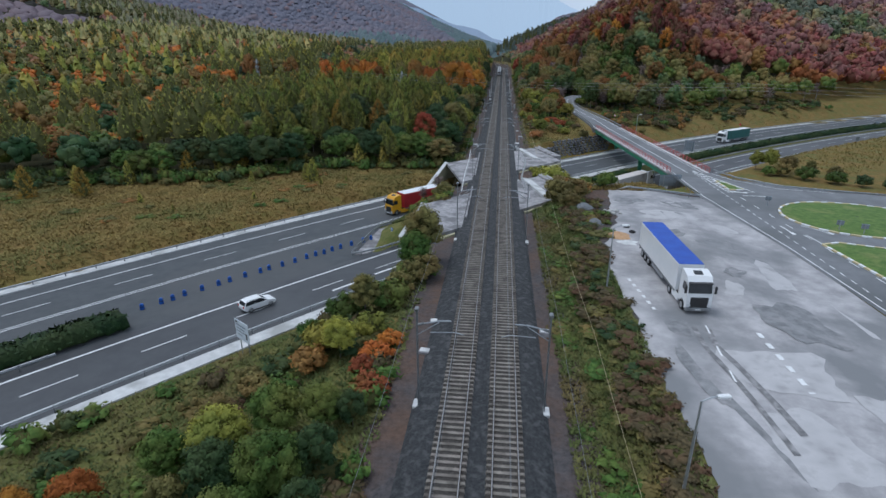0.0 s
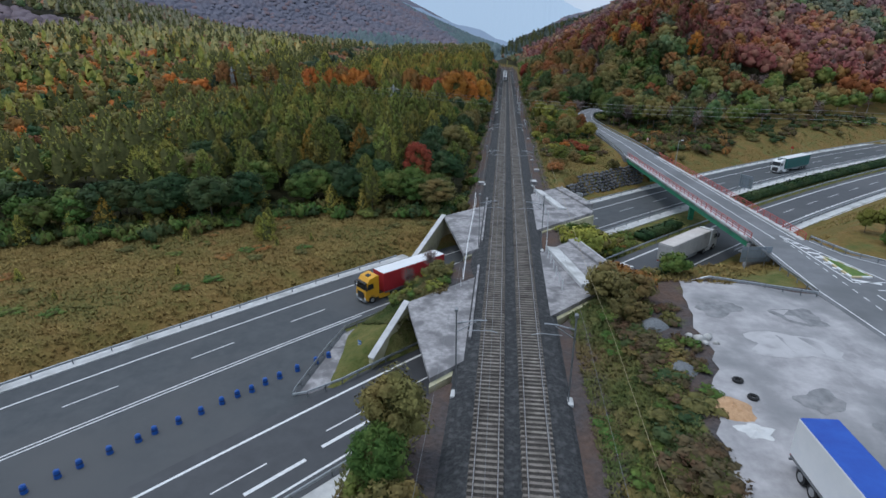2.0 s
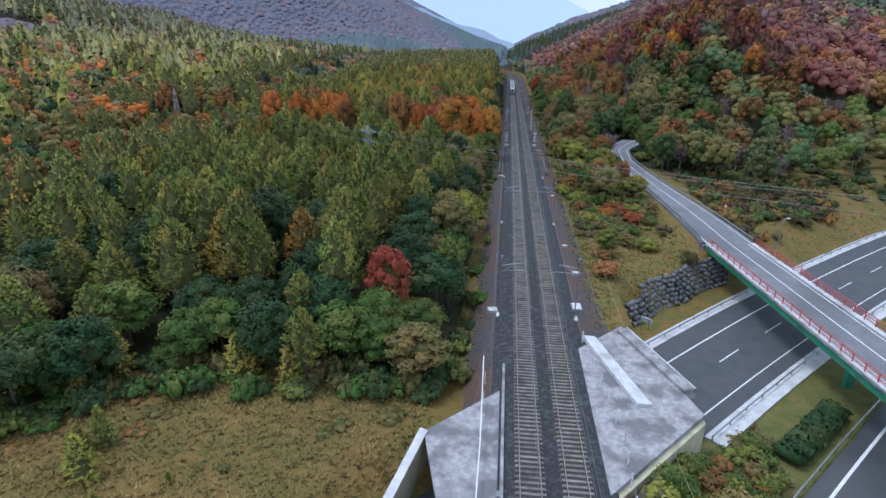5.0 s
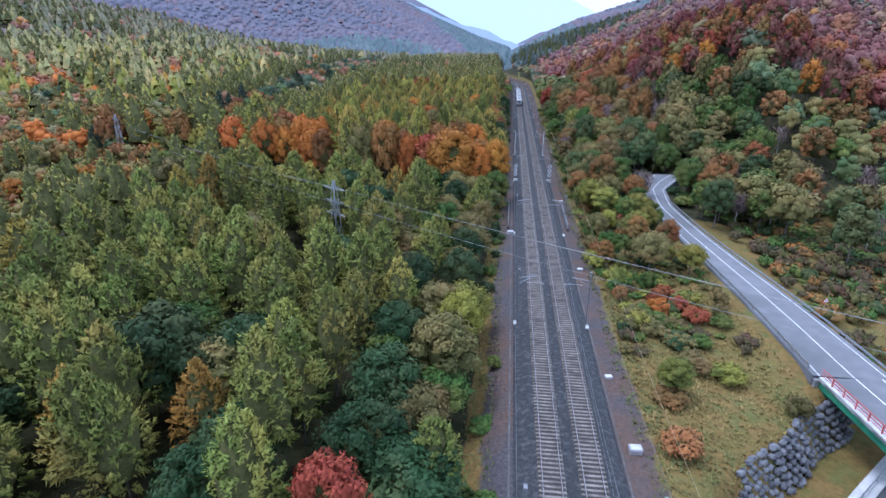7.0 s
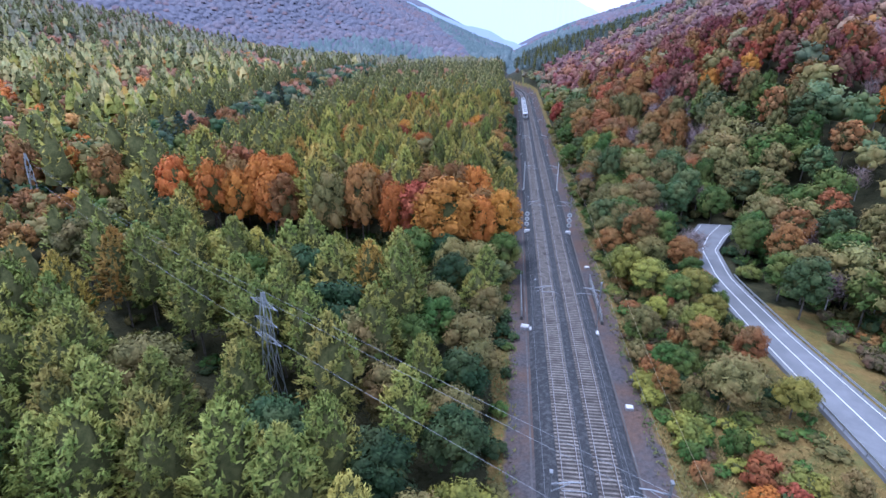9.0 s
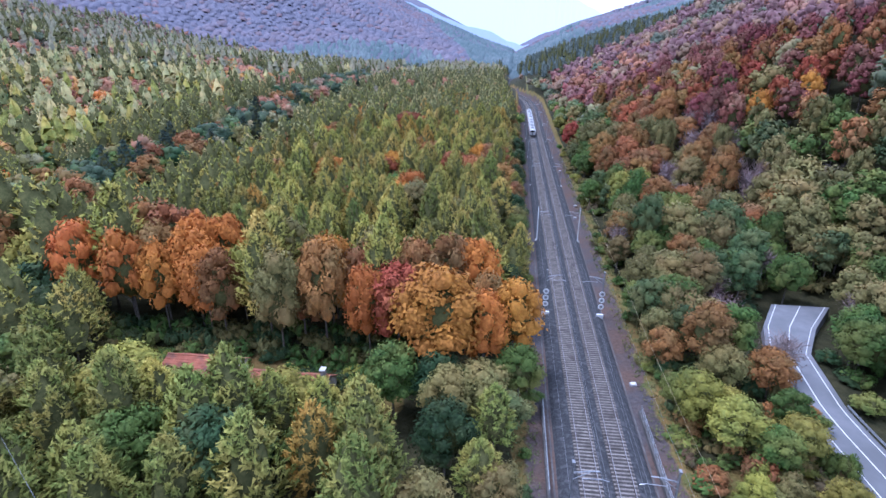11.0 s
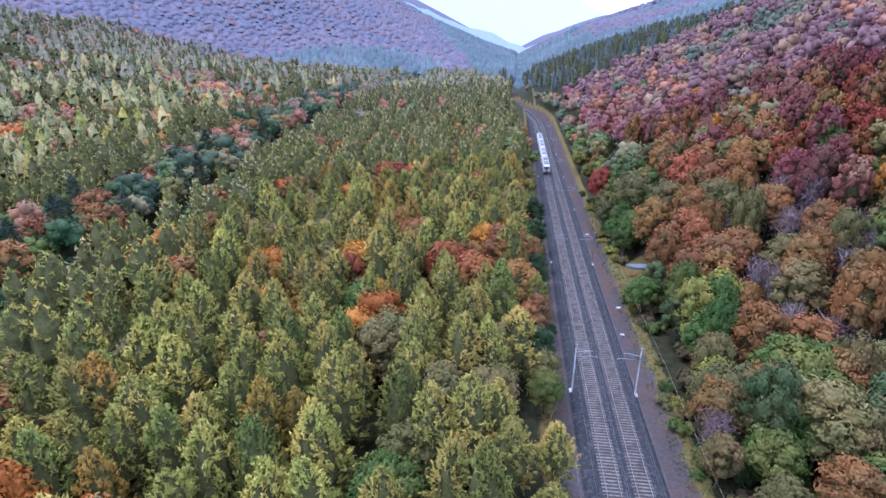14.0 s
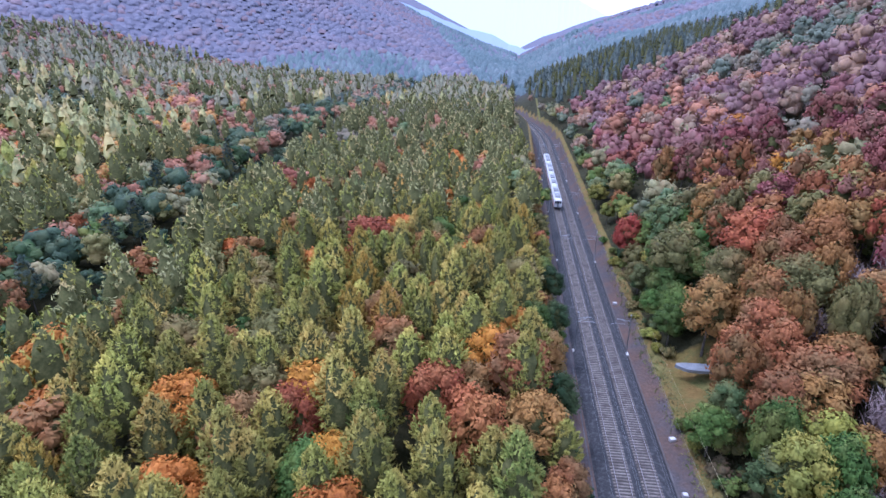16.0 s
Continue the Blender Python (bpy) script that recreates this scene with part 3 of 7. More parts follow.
tun_n, edge_y = underpass("underpass", -4.4, 11.4, (-11.7, -6.8), (10.8, 15.6), "concrete underpass roof carrying the railway over the motorway")
tun_s, _ = underpass("underpass", 18.6, 32.2, (-12.4, -7.6), (9.6, 14.0), "concrete underpass roof carrying the railway over the motorway")


def wing(x0, off, run, z_end, parent):
    """Wing wall that falls from a portal's corner to the verge; run is its course on the plan."""
    y0 = edge_y(x0, off)
    a = [Vector((x0, y0, 0)), Vector((x0 + run[0], y0 + run[1], 0))]
    n = (a[1] - a[0]).normalized()
    s = Vector((n.y, -n.x, 0)) * 0.28
    sec = []
    for p, z in ((a[0], -0.5), (a[1], z_end)):
        sec.append([p - s + Vector((0, 0, HZ - 0.3)), p + s + Vector((0, 0, HZ - 0.3)), p + s + Vector((0, 0, z)), p - s + Vector((0, 0, z))])
    part("wing_wall", Mesh().solid(sec), M["concrete_yellow"], parent, "sloping pale concrete wing wall")
    cap = []
    for p, z in ((a[0], -0.5), (a[1], z_end)):
        cap.append([p - s * 1.5 + Vector((0, 0, z + 0.002)), p + s * 1.5 + Vector((0, 0, z + 0.002)), p + s * 1.5 + Vector((0, 0, z + 0.16)), p - s * 1.5 + Vector((0, 0, z + 0.16))])
    part("coping", Mesh().solid(cap), M["concrete_light"], parent, "pale concrete coping")


wing(-11.7, -4.4, (-4.2, -11.8), HZ + 1.0, tun_n)
wing(-12.4, 18.6, (-3.2, -6.2), HZ + 1.2, tun_s)


# ---- parking ground, link road and roundabout ----
def drape(rows, lift, mat, name, parent, label="", across=14, ragged=0.0):
    """Surface between left and right borders, laid on the ground; rows of (y, x_left, x_right)."""
    ys = [r[0] for r in rows]
    yy = np.arange(ys[0], ys[-1] + 0.01, 1.5)
    secs = []
    for y in yy:
        a, b = np.interp(y, ys, [r[1] for r in rows]), np.interp(y, ys, [r[2] for r in rows])
        a += ragged * (0.7 * float(wave(y, y * 0.3, 0.23, 2)) + 0.4 * float(wave(y * 1.3, y, 0.9, 5)) + 0.3 * float(wave(y, y * 2.1, 2.3, 8)))
        secs.append([(x, y, float(natural(x, y)) + lift) for x in np.linspace(a, b, across)])
    return part(name, Mesh().strip(secs), mat, parent, label)


def yard_z(x, y):
    return float(natural(x, y))


yard = thing("parking_ground", "patchy pale grey concrete and gravel lorry park", "parking lot", kind="structure")
drape([(-30, 13.6, 41), (26, 13.9, 40.6), (40, 14.6, 40.4), (60, 14.0, 40), (72, 16.6, 39.4), (80, 18.4, 38.8), (90, 19.5, 37.6), (98, 20.5, 36.5)], 0.05, M["lot"], "yard_surface", yard, ragged=0.8)
link = thing("link_road", "grey asphalt link road leading onto the overpass", "road", kind="structure")
drape([(-40, 40.2, 52), (20, 40.3, 52), (53, 40.3, 75), (60, 40.0, 84), (71, 39.5, 84), (98, 36.6, 84), (104, 36.6, 62), (112, 36.6, 47.5), (118, 36.3, 46)], 0.07, M["road"], "road_surface", link, across=24)


def patch(x, y, w, d, turn, mat, name, label):
    """Irregular repair in the yard's surface."""
    c, sn = math.cos(radians(turn)), math.sin(radians(turn))
    ring = []
    for a in np.linspace(0, 2 * math.pi, 29)[:-1]:
        k = 1 / max(abs(math.cos(a)), abs(math.sin(a))) * (0.88 + 0.1 * math.sin(3 * a + x) + 0.07 * math.sin(7 * a + y))
        px, py = math.cos(a) * k * w / 2, math.sin(a) * k * d / 2
        ring.append((x + px * c - py * sn, y + px * sn + py * c))
    return part(name, Mesh().add([(a, b, yard_z(a, b) + patch.lift) for a, b in ring], [tuple(range(len(ring)))]), mat, yard, label)


patch.lift = 0.054
for i, (x, y, w, d, a, k) in enumerate(((30, 71, 5.5, 3.0, 10, "lot_dark"), (33.5, 62, 3.4, 10, -8, "lot_pale"), (27, 83, 9, 5, 0, "lot_pale"), (31, 90, 6, 4, 20, "lot_dark"), (24, 40, 9, 7, -5, "lot_pale"), (18.0, 46.5, 2.2, 3.0, 0, "lot_dark"), (30, 49, 7, 9, 12, "lot_dark"), (35.5, 52, 2.2, 8, 5, "lot_pale"),
                                        (22.5, 31, 6, 8, 10, "lot_pale"), (31, 34, 6, 8, 0, "lot_pale"), (25, 74, 4, 3, 30, "lot_dark"), (34, 79, 3, 4, 15, "lot_pale"), (22.5, 90.5, 5, 4, 40, "lot_dark"), (17.3, 39, 1.3, 9, 8, "lot_dark"), (19.3, 32, 0.7, 10, 12, "lot_dark"), (36.2, 38, 3, 9, 2, "lot_dark"), (28.5, 61, 3.2, 2.2, 50, "lot_dark"), (26.5, 56, 2.0, 4.2, -20, "lot_pale"))):
    patch.lift = 0.054 + 0.0045 * (i % 7)
    patch(x, y, w, d, a, M[k], "patch", "worn dark asphalt patch" if k == "lot_dark" else "pale concrete patch")


# ---- railway ----
YR = np.array(list(np.arange(-40, 600, 20)) + list(np.arange(600, 830, 10)))


def along(profile, y0=-40, y1=830):
    """Skin of a cross-section swept along the railway; profile of (x, z)."""
    ys = YR[(YR >= y0) & (YR <= y1)]
    return [[(float(rail_x(y)) + x, y, z) for x, z in profile] for y in ys]


bed = thing("ballast_bed", "dark crushed-stone ballast bed under two railway tracks", "ballast", kind="structure")
part("shoulder", Mesh().strip(along([(-5.6, -1.12), (-5.0, -0.72), (-3.7, -0.33), (-3.2, -0.33)])), M["ballast"], bed)
part("track_ballast", Mesh().strip(along([(-3.2, -0.33), (-3.15, -0.245), (-0.7, -0.245), (-0.65, -0.36)])), M["ballast_mid"], bed)
part("six_foot", Mesh().strip(along([(-0.65, -0.36), (-0.3, -0.42), (0.3, -0.42), (0.65, -0.36)])), M["ballast"], bed)
part("track_ballast", Mesh().strip(along([(0.65, -0.36), (0.7, -0.245), (3.15, -0.245), (3.2, -0.33)])), M["ballast_mid"], bed)
part("shoulder", Mesh().strip(along([(3.2, -0.33), (3.7, -0.33), (4.9, -0.72), (5.4, -1.12)])), M["ballast"], bed)

RAIL = [(-0.075, -0.172), (0.075, -0.172), (0.075, -0.155), (0.012, -0.13), (0.012, -0.045), (0.036, -0.035), (0.036, -0.002), (-0.036, -0.002), (-0.036, -0.035), (-0.012, -0.045), (-0.012, -0.13), (-0.075, -0.155)]
GAUGE, SLEEPER = 1.74, 0.6
sleeper_mesh = Mesh().box((0, 0, -0.26), (2.6, 0.27, 0.17), taper=0.96)
sleeper_mesh.box((-1.08, 0, -0.165), (0.3, 0.2, 0.03)).box((1.08, 0, -0.165), (0.3, 0.2, 0.03))
sleeper_mesh = sleeper_mesh.data("sleeper", M["sleeper"])
tracks = []
for cx in (-1.93, 1.93):
    tr = thing("railway_track", "electrified broad-gauge track of steel rails on concrete sleepers", "railway track", group="railway tracks")
    for side in (-1, 1):
        x = cx + side * GAUGE / 2
        r = part("rail", Mesh().solid(along([(x + a, b) for a, b in RAIL])), M["rail"], tr, "rusty steel rail")
        part("rail_head", Mesh().strip(along([(x - 0.034, 0.001), (x + 0.034, 0.001)])), M["railtop"], r, "polished running surface")
    k = 0
    far_sleepers = Mesh()
    for y in np.arange(14, 700, SLEEPER):
        if k < 300:
            part("sleeper", sleeper_mesh, None, tr, m=pose(cx, y, 0))
        else:
            a = float(rail_x(y)) + cx
            far_sleepers.box((a, y, -0.26), (2.6, 0.27, 0.17))
        k += 1
    tagged(part("sleeper_run", far_sleepers, M["sleeper"], tr), kind="stuff")
    tracks.append(tr)

# narrow concrete cable troughs beside the ballast
trough = thing("cable_trough", "narrow grey concrete cable trough beside the track", "cable trough", group="cable troughs")
part("channel", Mesh().solid(along([(-6.0, -1.3), (-5.8, -1.3), (-5.8, -0.98), (-6.0, -0.98)], 140, 700)), M["trough"], trough)
trough = thing("cable_trough", "narrow grey concrete cable trough beside the track", "cable trough", group="cable troughs")
part("channel", Mesh().solid(along([(5.4, -1.3), (5.58, -1.3), (5.58, -1.0), (5.4, -1.0)], 140, 700)), M["trough"], trough)


# ---- overpass ----
def deck_left(y):
    return 33.7 - 0.088 * (y - 150)


BR0, BR1 = 117.0, 181.0
BROT = math.degrees(math.atan(0.088))
over = thing("overpass", "concrete road overpass with green steel girders and red railings", "bridge")
W = 8.6


def deck_pt(y, s, z):
    return Vector((deck_left(y) + s, y + s * 0.088, z))


def deck_solid(s0, s1, z0, z1, y0=BR0, y1=BR1):
    return Mesh().solid([[deck_pt(y, s0, z0), deck_pt(y, s1, z0), deck_pt(y, s1, z1), deck_pt(y, s0, z1)] for y in np.linspace(y0, y1, 9)])


part("deck", deck_solid(0, W, 0.02, 0.3), M["concrete"], over)
part("road_surface", deck_solid(0.75, W - 0.75, 0.3, 0.36), M["road"], over, "grey asphalt surface")
for s in (0.0, W - 0.75):
    part("kerb", deck_solid(s, s + 0.75, 0.304, 0.5), M["concrete_light"], over, "pale concrete edge beam")
for s in (0.25, W - 0.55):
    part("girder", deck_solid(s, s + 0.3, -1.0, 0.016), M["green_paint"], over, "green painted steel girder")
part("girder", deck_solid(2.2, W - 2.2, -0.9, 0.016), M["green_paint"], over, "green painted steel box girder")
for s in (1.15, W / 2 - 0.1, W - 1.3):
    part("lane_line", deck_solid(s, s + 0.15, 0.362, 0.37), M["paint"], over)
for y in (BR0 + 0.4, 147.5, BR1 - 0.4):
    for s in ((1.2, W - 1.2) if y != 147.5 else (W / 2,)):
        p = deck_pt(y, s, 0)
        b = gz(p.x, p.y)
        pier = Mesh().solid([[(p.x + a * k, p.y + c * k, z) for a, c in ((-0.55, -0.45), (0.55, -0.45), (0.55, 0.45), (-0.55, 0.45))] for z, k in ((min(b, -1.5) - 0.3, 0.8), (-1.9, 0.9), (-1.0, 1.5))])
        part("pier", pier, M["green_paint"], over, "green painted pier widening at its head")
for y in (BR0 - 0.6, BR1 + 0.6):
    part("abutment", Mesh().solid([[deck_pt(y - 0.5, -0.3, -4.5), deck_pt(y - 0.5, W + 0.3, -4.5), deck_pt(y - 0.5, W + 0.3, 0.0), deck_pt(y - 0.5, -0.3, 0.0)], [deck_pt(y + 0.5, -0.3, -4.5), deck_pt(y + 0.5, W + 0.3, -4.5), deck_pt(y + 0.5, W + 0.3, 0.0), deck_pt(y + 0.5, -0.3, 0.0)]]), M["concrete"], over)
rail_post = Mesh().box((0, 0, 0.55), (0.09, 0.14, 1.1)).data("railing_post", M["red_paint"])
for s in (0.2, W - 0.2):
    rl = part("railing", Mesh().tube([deck_pt(y, s, 1.58) for y in np.linspace(BR0, BR1, 6)], 0.06, 6), M["red_paint"], over, "red painted steel railing")
    for h in (0.82, 1.2):
        part("rail_bar", Mesh().tube([deck_pt(y, s, h) for y in np.linspace(BR0, BR1, 6)], 0.045, 6), M["red_paint"], rl)
    for y in np.arange(BR0, BR1, 2.0):
        part("railing_post", rail_post, None, rl, m=Matrix.Translation(deck_pt(y, s, 0.48)))

# the road beyond the overpass
lane = thing("country_road", "narrow grey asphalt road leading from the overpass into the woods", "road", kind="structure")
ROAD_N = [(181.5, 30.95, 39.5), (195, 30.8, 38.6), (205, 30.4, 37.6), (218, 29.7, 35.9), (234, 28.6, 34.2), (255, 27.6, 33.0), (268, 28.8, 34.5), (276, 31.5, 39), (284, 36, 45)]
secs, mid_line, edge_l, edge_r = [], [], [], []
for y in np.linspace(181.5, 284, 52):
    a, b = np.interp(y, [r[0] for r in ROAD_N], [r[1] for r in ROAD_N]), np.interp(y, [r[0] for r in ROAD_N], [r[2] for r in ROAD_N])
    z = np.interp(y, [181, 200, 250, 284], [0.34, 0.3, 0.2, 1.4])
    secs.append([(a - 0.6, y, z - 2.5), (a - 0.4, y, z), (b + 0.4, y, z), (b + 0.6, y, z - 2.5)])
    mid_line.append([((a + b) / 2 - 0.07, y, z + 0.014), ((a + b) / 2 + 0.07, y, z + 0.014)])
    edge_l.append([(a + 0.3, y, z + 0.014), (a + 0.42, y, z + 0.014)])
    edge_r.append([(b - 0.42, y, z + 0.014), (b - 0.3, y, z + 0.014)])
part("road_surface", Mesh().strip(secs), M["road"], lane)
for e in (mid_line, edge_l, edge_r):
    part("lane_line", Mesh().strip(e), M["paint"], lane)


def road_edge(side, y0, y1, out=0.3):
    pts = []
    for y in np.arange(y0, y1 + 0.1, 4):
        x = np.interp(y, [r[0] for r in ROAD_N], [r[1 + side] for r in ROAD_N])
        z = np.interp(y, [181, 200, 250, 284], [0.34, 0.3, 0.2, 1.4])
        pts.append((x + (out if side else -out), y, z))
    return pts


guardrail(road_edge(0, 183, 222))
guardrail(road_edge(1, 183, 256))


# ---- woods ----
rng = np.random.default_rng(7)
ICO_V = np.array([(-1, 1.618, 0), (1, 1.618, 0), (-1, -1.618, 0), (1, -1.618, 0), (0, -1, 1.618), (0, 1, 1.618), (0, -1, -1.618), (0, 1, -1.618), (1.618, 0, -1), (1.618, 0, 1), (-1.618, 0, -1), (-1.618, 0, 1)]) / 1.902
ICO_F = np.array([(0, 11, 5), (0, 5, 1), (0, 1, 7), (0, 7, 10), (0, 10, 11), (1, 5, 9), (5, 11, 4), (11, 10, 2), (10, 7, 6), (7, 1, 8), (3, 9, 4), (3, 4, 2), (3, 2, 6), (3, 6, 8), (3, 8, 9), (4, 9, 5), (2, 4, 11), (6, 2, 10), (8, 6, 7), (9, 8, 1)])


def unit(n):
    v = rng.normal(size=(n, 3))
    return v / np.linalg.norm(v, axis=1)[:, None]


def sprays(p, normal, size, ratio=1.0, along_dir=None):
    """A pointed leaf spray at each point."""
    n = len(p)
    normal = normal / np.linalg.norm(normal, axis=1)[:, None]
    ref = unit(n) if along_dir is None else along_dir
    a = ref - normal * np.sum(ref * normal, 1)[:, None]
    a = a / (np.linalg.norm(a, axis=1)[:, None] + 1e-6)
    b = np.cross(normal, a)
    s = np.asarray(size).reshape(-1, 1)
    a, b = a * s, b * s * ratio
    v = np.stack([p - a * 0.7 - b * 0.8, p - a * 0.5 + b * 0.8, p + a * 1.1], 1).reshape(-1, 3)
    return v, np.arange(n * 3).reshape(-1, 3)


def normed(v):
    return v / (np.linalg.norm(v, axis=1)[:, None] + 1e-9)


def merge(parts):
    """Joins blocks of (vertices, faces, soft normals), with 1 as a fourth entry where a block is inner wood darkened
    for shade.
    """
    vs, fs, ns, ks, k = [], [], [], [], 0
    for v, f, n, *inner in parts:
        vs.append(v)
        fs.append(f + k)
        ns.append(n)
        ks.append(np.zeros(len(f), int) + (inner[0] if inner else 0))
        k += len(v)
    return np.concatenate(vs), np.concatenate(fs), np.concatenate(ns), np.concatenate(ks)


def tri_mesh(name, v, f, n, kind, mat):
    """Mesh of triangles, shaded softly over each clump of leaves; kind 1 takes the shade-darkened inner wood's
    material.
    """
    v, f = np.asarray(v, float), np.asarray(f)
    flat = n is None
    n = np.tile([0.0, 0.0, 1.0], (len(v), 1)) if flat else n
    g = np.cross(v[f[:, 1]] - v[f[:, 0]], v[f[:, 2]] - v[f[:, 0]])
    turned = np.sum(g * (n[f[:, 0]] + n[f[:, 1]] + n[f[:, 2]]), 1) < 0
    f = np.where(turned[:, None], f[:, ::-1], f)
    true = np.zeros_like(v)
    for i in range(3):
        true[f[:, i]] = np.where(turned[:, None], -g, g)
    n = normed(normed(n) * 0.84 + normed(true) * 0.16)
    me = bpy.data.meshes.new(name)
    me.vertices.add(len(v))
    me.vertices.foreach_set("co", np.asarray(v, np.float32).ravel())
    me.loops.add(len(f) * 3)
    me.loops.foreach_set("vertex_index", np.asarray(f, np.int32).ravel())
    me.polygons.add(len(f))
    me.polygons.foreach_set("loop_start", np.arange(0, len(f) * 3, 3, dtype=np.int32))
    me.polygons.foreach_set("use_smooth", np.full(len(f), not flat))
    me.update(calc_edges=True)
    me.materials.append(mat)
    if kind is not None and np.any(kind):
        me.materials.append(M["twig_shade"])
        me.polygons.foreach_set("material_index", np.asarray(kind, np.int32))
    if not flat:
        me.normals_split_custom_set_from_vertices(n.astype(np.float32))
    return me


def broadleaf(r, h, base, lobes=9, leaf=46, size=0.5, core=0.74, inner=1):
    """Domed crown of many boughs set with leaf sprays over inner wood darkened for shade; base is the height of its
    lowest leaves.
    """
    out, centres = [], []
    mid, tall = base + (h - base) * 0.46, (h - base) * 0.5
    for i in range(lobes):
        t = 1 - 1.62 * (i + 0.5) / lobes
        ang = i * 2.4 + rng.uniform(-0.5, 0.5)
        q = r * rng.uniform(0.26, 0.44) * (1.25 if lobes < 10 else 1.0)
        ring = math.sqrt(max(0.0, 1 - t * t)) * rng.uniform(0.74, 1.08)
        centres.append((np.array([math.cos(ang) * ring * (r - q * 0.8), math.sin(ang) * ring * (r - q * 0.8), max(base + q * 0.6, mid + t * (tall - q * 0.75) * rng.uniform(0.85, 1.1))]), q))
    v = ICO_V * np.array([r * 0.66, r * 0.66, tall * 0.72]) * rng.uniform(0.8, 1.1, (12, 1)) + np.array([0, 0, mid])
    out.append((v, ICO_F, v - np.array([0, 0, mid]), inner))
    for i, (c, q) in enumerate(centres):
        sq = np.array([1, 1, rng.uniform(0.7, 1.0)])
        v = ICO_V * q * core * rng.uniform(0.75, 1.1, (12, 1)) * sq + c
        out.append((v, ICO_F, v - c + np.array([0, 0, 0.3 * q])))
        d = unit(leaf)
        d[:, 2] = np.where(d[:, 2] < -0.3, -d[:, 2], d[:, 2])
        p = c + d * q * sq * rng.uniform(0.66, 1.22, (leaf, 1))
        keep = np.ones(leaf, bool)
        for j, (c2, q2) in enumerate(centres):
            if j != i:
                keep &= np.linalg.norm(p - c2, axis=1) > q2 * 0.72
        k = int(keep.sum())
        if k:
            nrm = d[keep] + np.array([0, 0, 0.35]) + unit(k) * 0.75
            sv, sf = sprays(p[keep], nrm, size * rng.uniform(0.55, 1.35, k), 0.72)
            out.append((sv, sf, sv - c + np.array([0, 0, 0.25 * q])))
    return merge(out)


def conifer(r, h, base, plumes=60, leaf=36, size=0.32, sides=9, heart=0.66, up=0.9, point=1.8, inner=1):
    """Larch: a domed, softly pointed crown bristling with upswept feathery plumes."""
    out = []

    def env(t):
        return r * np.clip(1 - np.asarray(t) ** point, 0, 1) ** 0.75 * np.minimum(1.0, 0.72 + 1.0 * np.asarray(t))

    rings = np.array([0.0, 0.2, 0.4, 0.6, 0.78, 0.92, 0.99])
    v = np.array([(math.cos(2 * math.pi * (j + 0.5 * (i % 2)) / sides) * float(env(t)) * heart * k, math.sin(2 * math.pi * (j + 0.5 * (i % 2)) / sides) * float(env(t)) * heart * k, base + (h - base) * (t * 0.97 + 0.05 * (k - 1))) for i, t in enumerate(rings) for j in range(sides) for k in (rng.uniform(0.78, 1.16),)])
    f = [q for i in range(len(rings) - 1) for j in range(sides) for q in ((i * sides + j, i * sides + (j + 1) % sides, (i + 1) * sides + (j + 1) % sides), (i * sides + j, (i + 1) * sides + (j + 1) % sides, (i + 1) * sides + j))]
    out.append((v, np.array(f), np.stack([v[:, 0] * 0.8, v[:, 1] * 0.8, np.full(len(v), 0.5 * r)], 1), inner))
    t = np.clip((np.arange(plumes) + 0.5) / plumes + rng.uniform(-0.03, 0.03, plumes), 0.02, 1.0) ** 0.85
    an = np.arange(plumes) * 2.4 + rng.uniform(-0.5, 0.5, plumes)
    reach = env(t) * rng.uniform(0.72, 1.0, plumes)
    side = np.stack([np.cos(an), np.sin(an), np.zeros(plumes)], 1)
    lean = normed(side * (1.15 - t)[:, None] + np.array([0, 0, 1.0]) * (up * (0.35 + 0.9 * t))[:, None] + rng.normal(0, 0.15, (plumes, 3)))
    long = (0.34 * r + 0.3) * rng.uniform(0.75, 1.35, plumes) * (1.1 - 0.35 * t)
    root = side * reach[:, None] + np.stack([np.zeros(plumes), np.zeros(plumes), base + (h - base) * t - 0.45 * long], 1) - lean * (0.35 * long)[:, None]
    k = plumes * leaf
    m = np.repeat(np.arange(plumes), leaf)
    s = rng.uniform(0.0, 1.0, k)
    w = 0.42 * long[m] * (1.08 - s) ** 0.7 + 0.04
    jit = rng.normal(0, 0.5, (k, 3)) * w[:, None]
    p = root[m] + lean[m] * (long[m] * s)[:, None] + jit
    grow = normed(lean[m] + normed(jit) * 0.45 + unit(k) * 0.3)
    sv, sf = sprays(p, normed(jit) * 0.6 + np.array([0, 0, 0.5]) + unit(k) * 0.7, size * rng.uniform(0.6, 1.4, k) * (1.2 - 0.5 * s), 0.42, grow)
    soft = normed(jit) * 0.5 + side[m] * (0.75 - 0.4 * t[m])[:, None] + np.array([0, 0, 0.55]) + lean[m] * (0.6 * s - 0.2)[:, None]
    out.append((sv, sf, np.repeat(soft, 3, 0)))
    return merge(out)


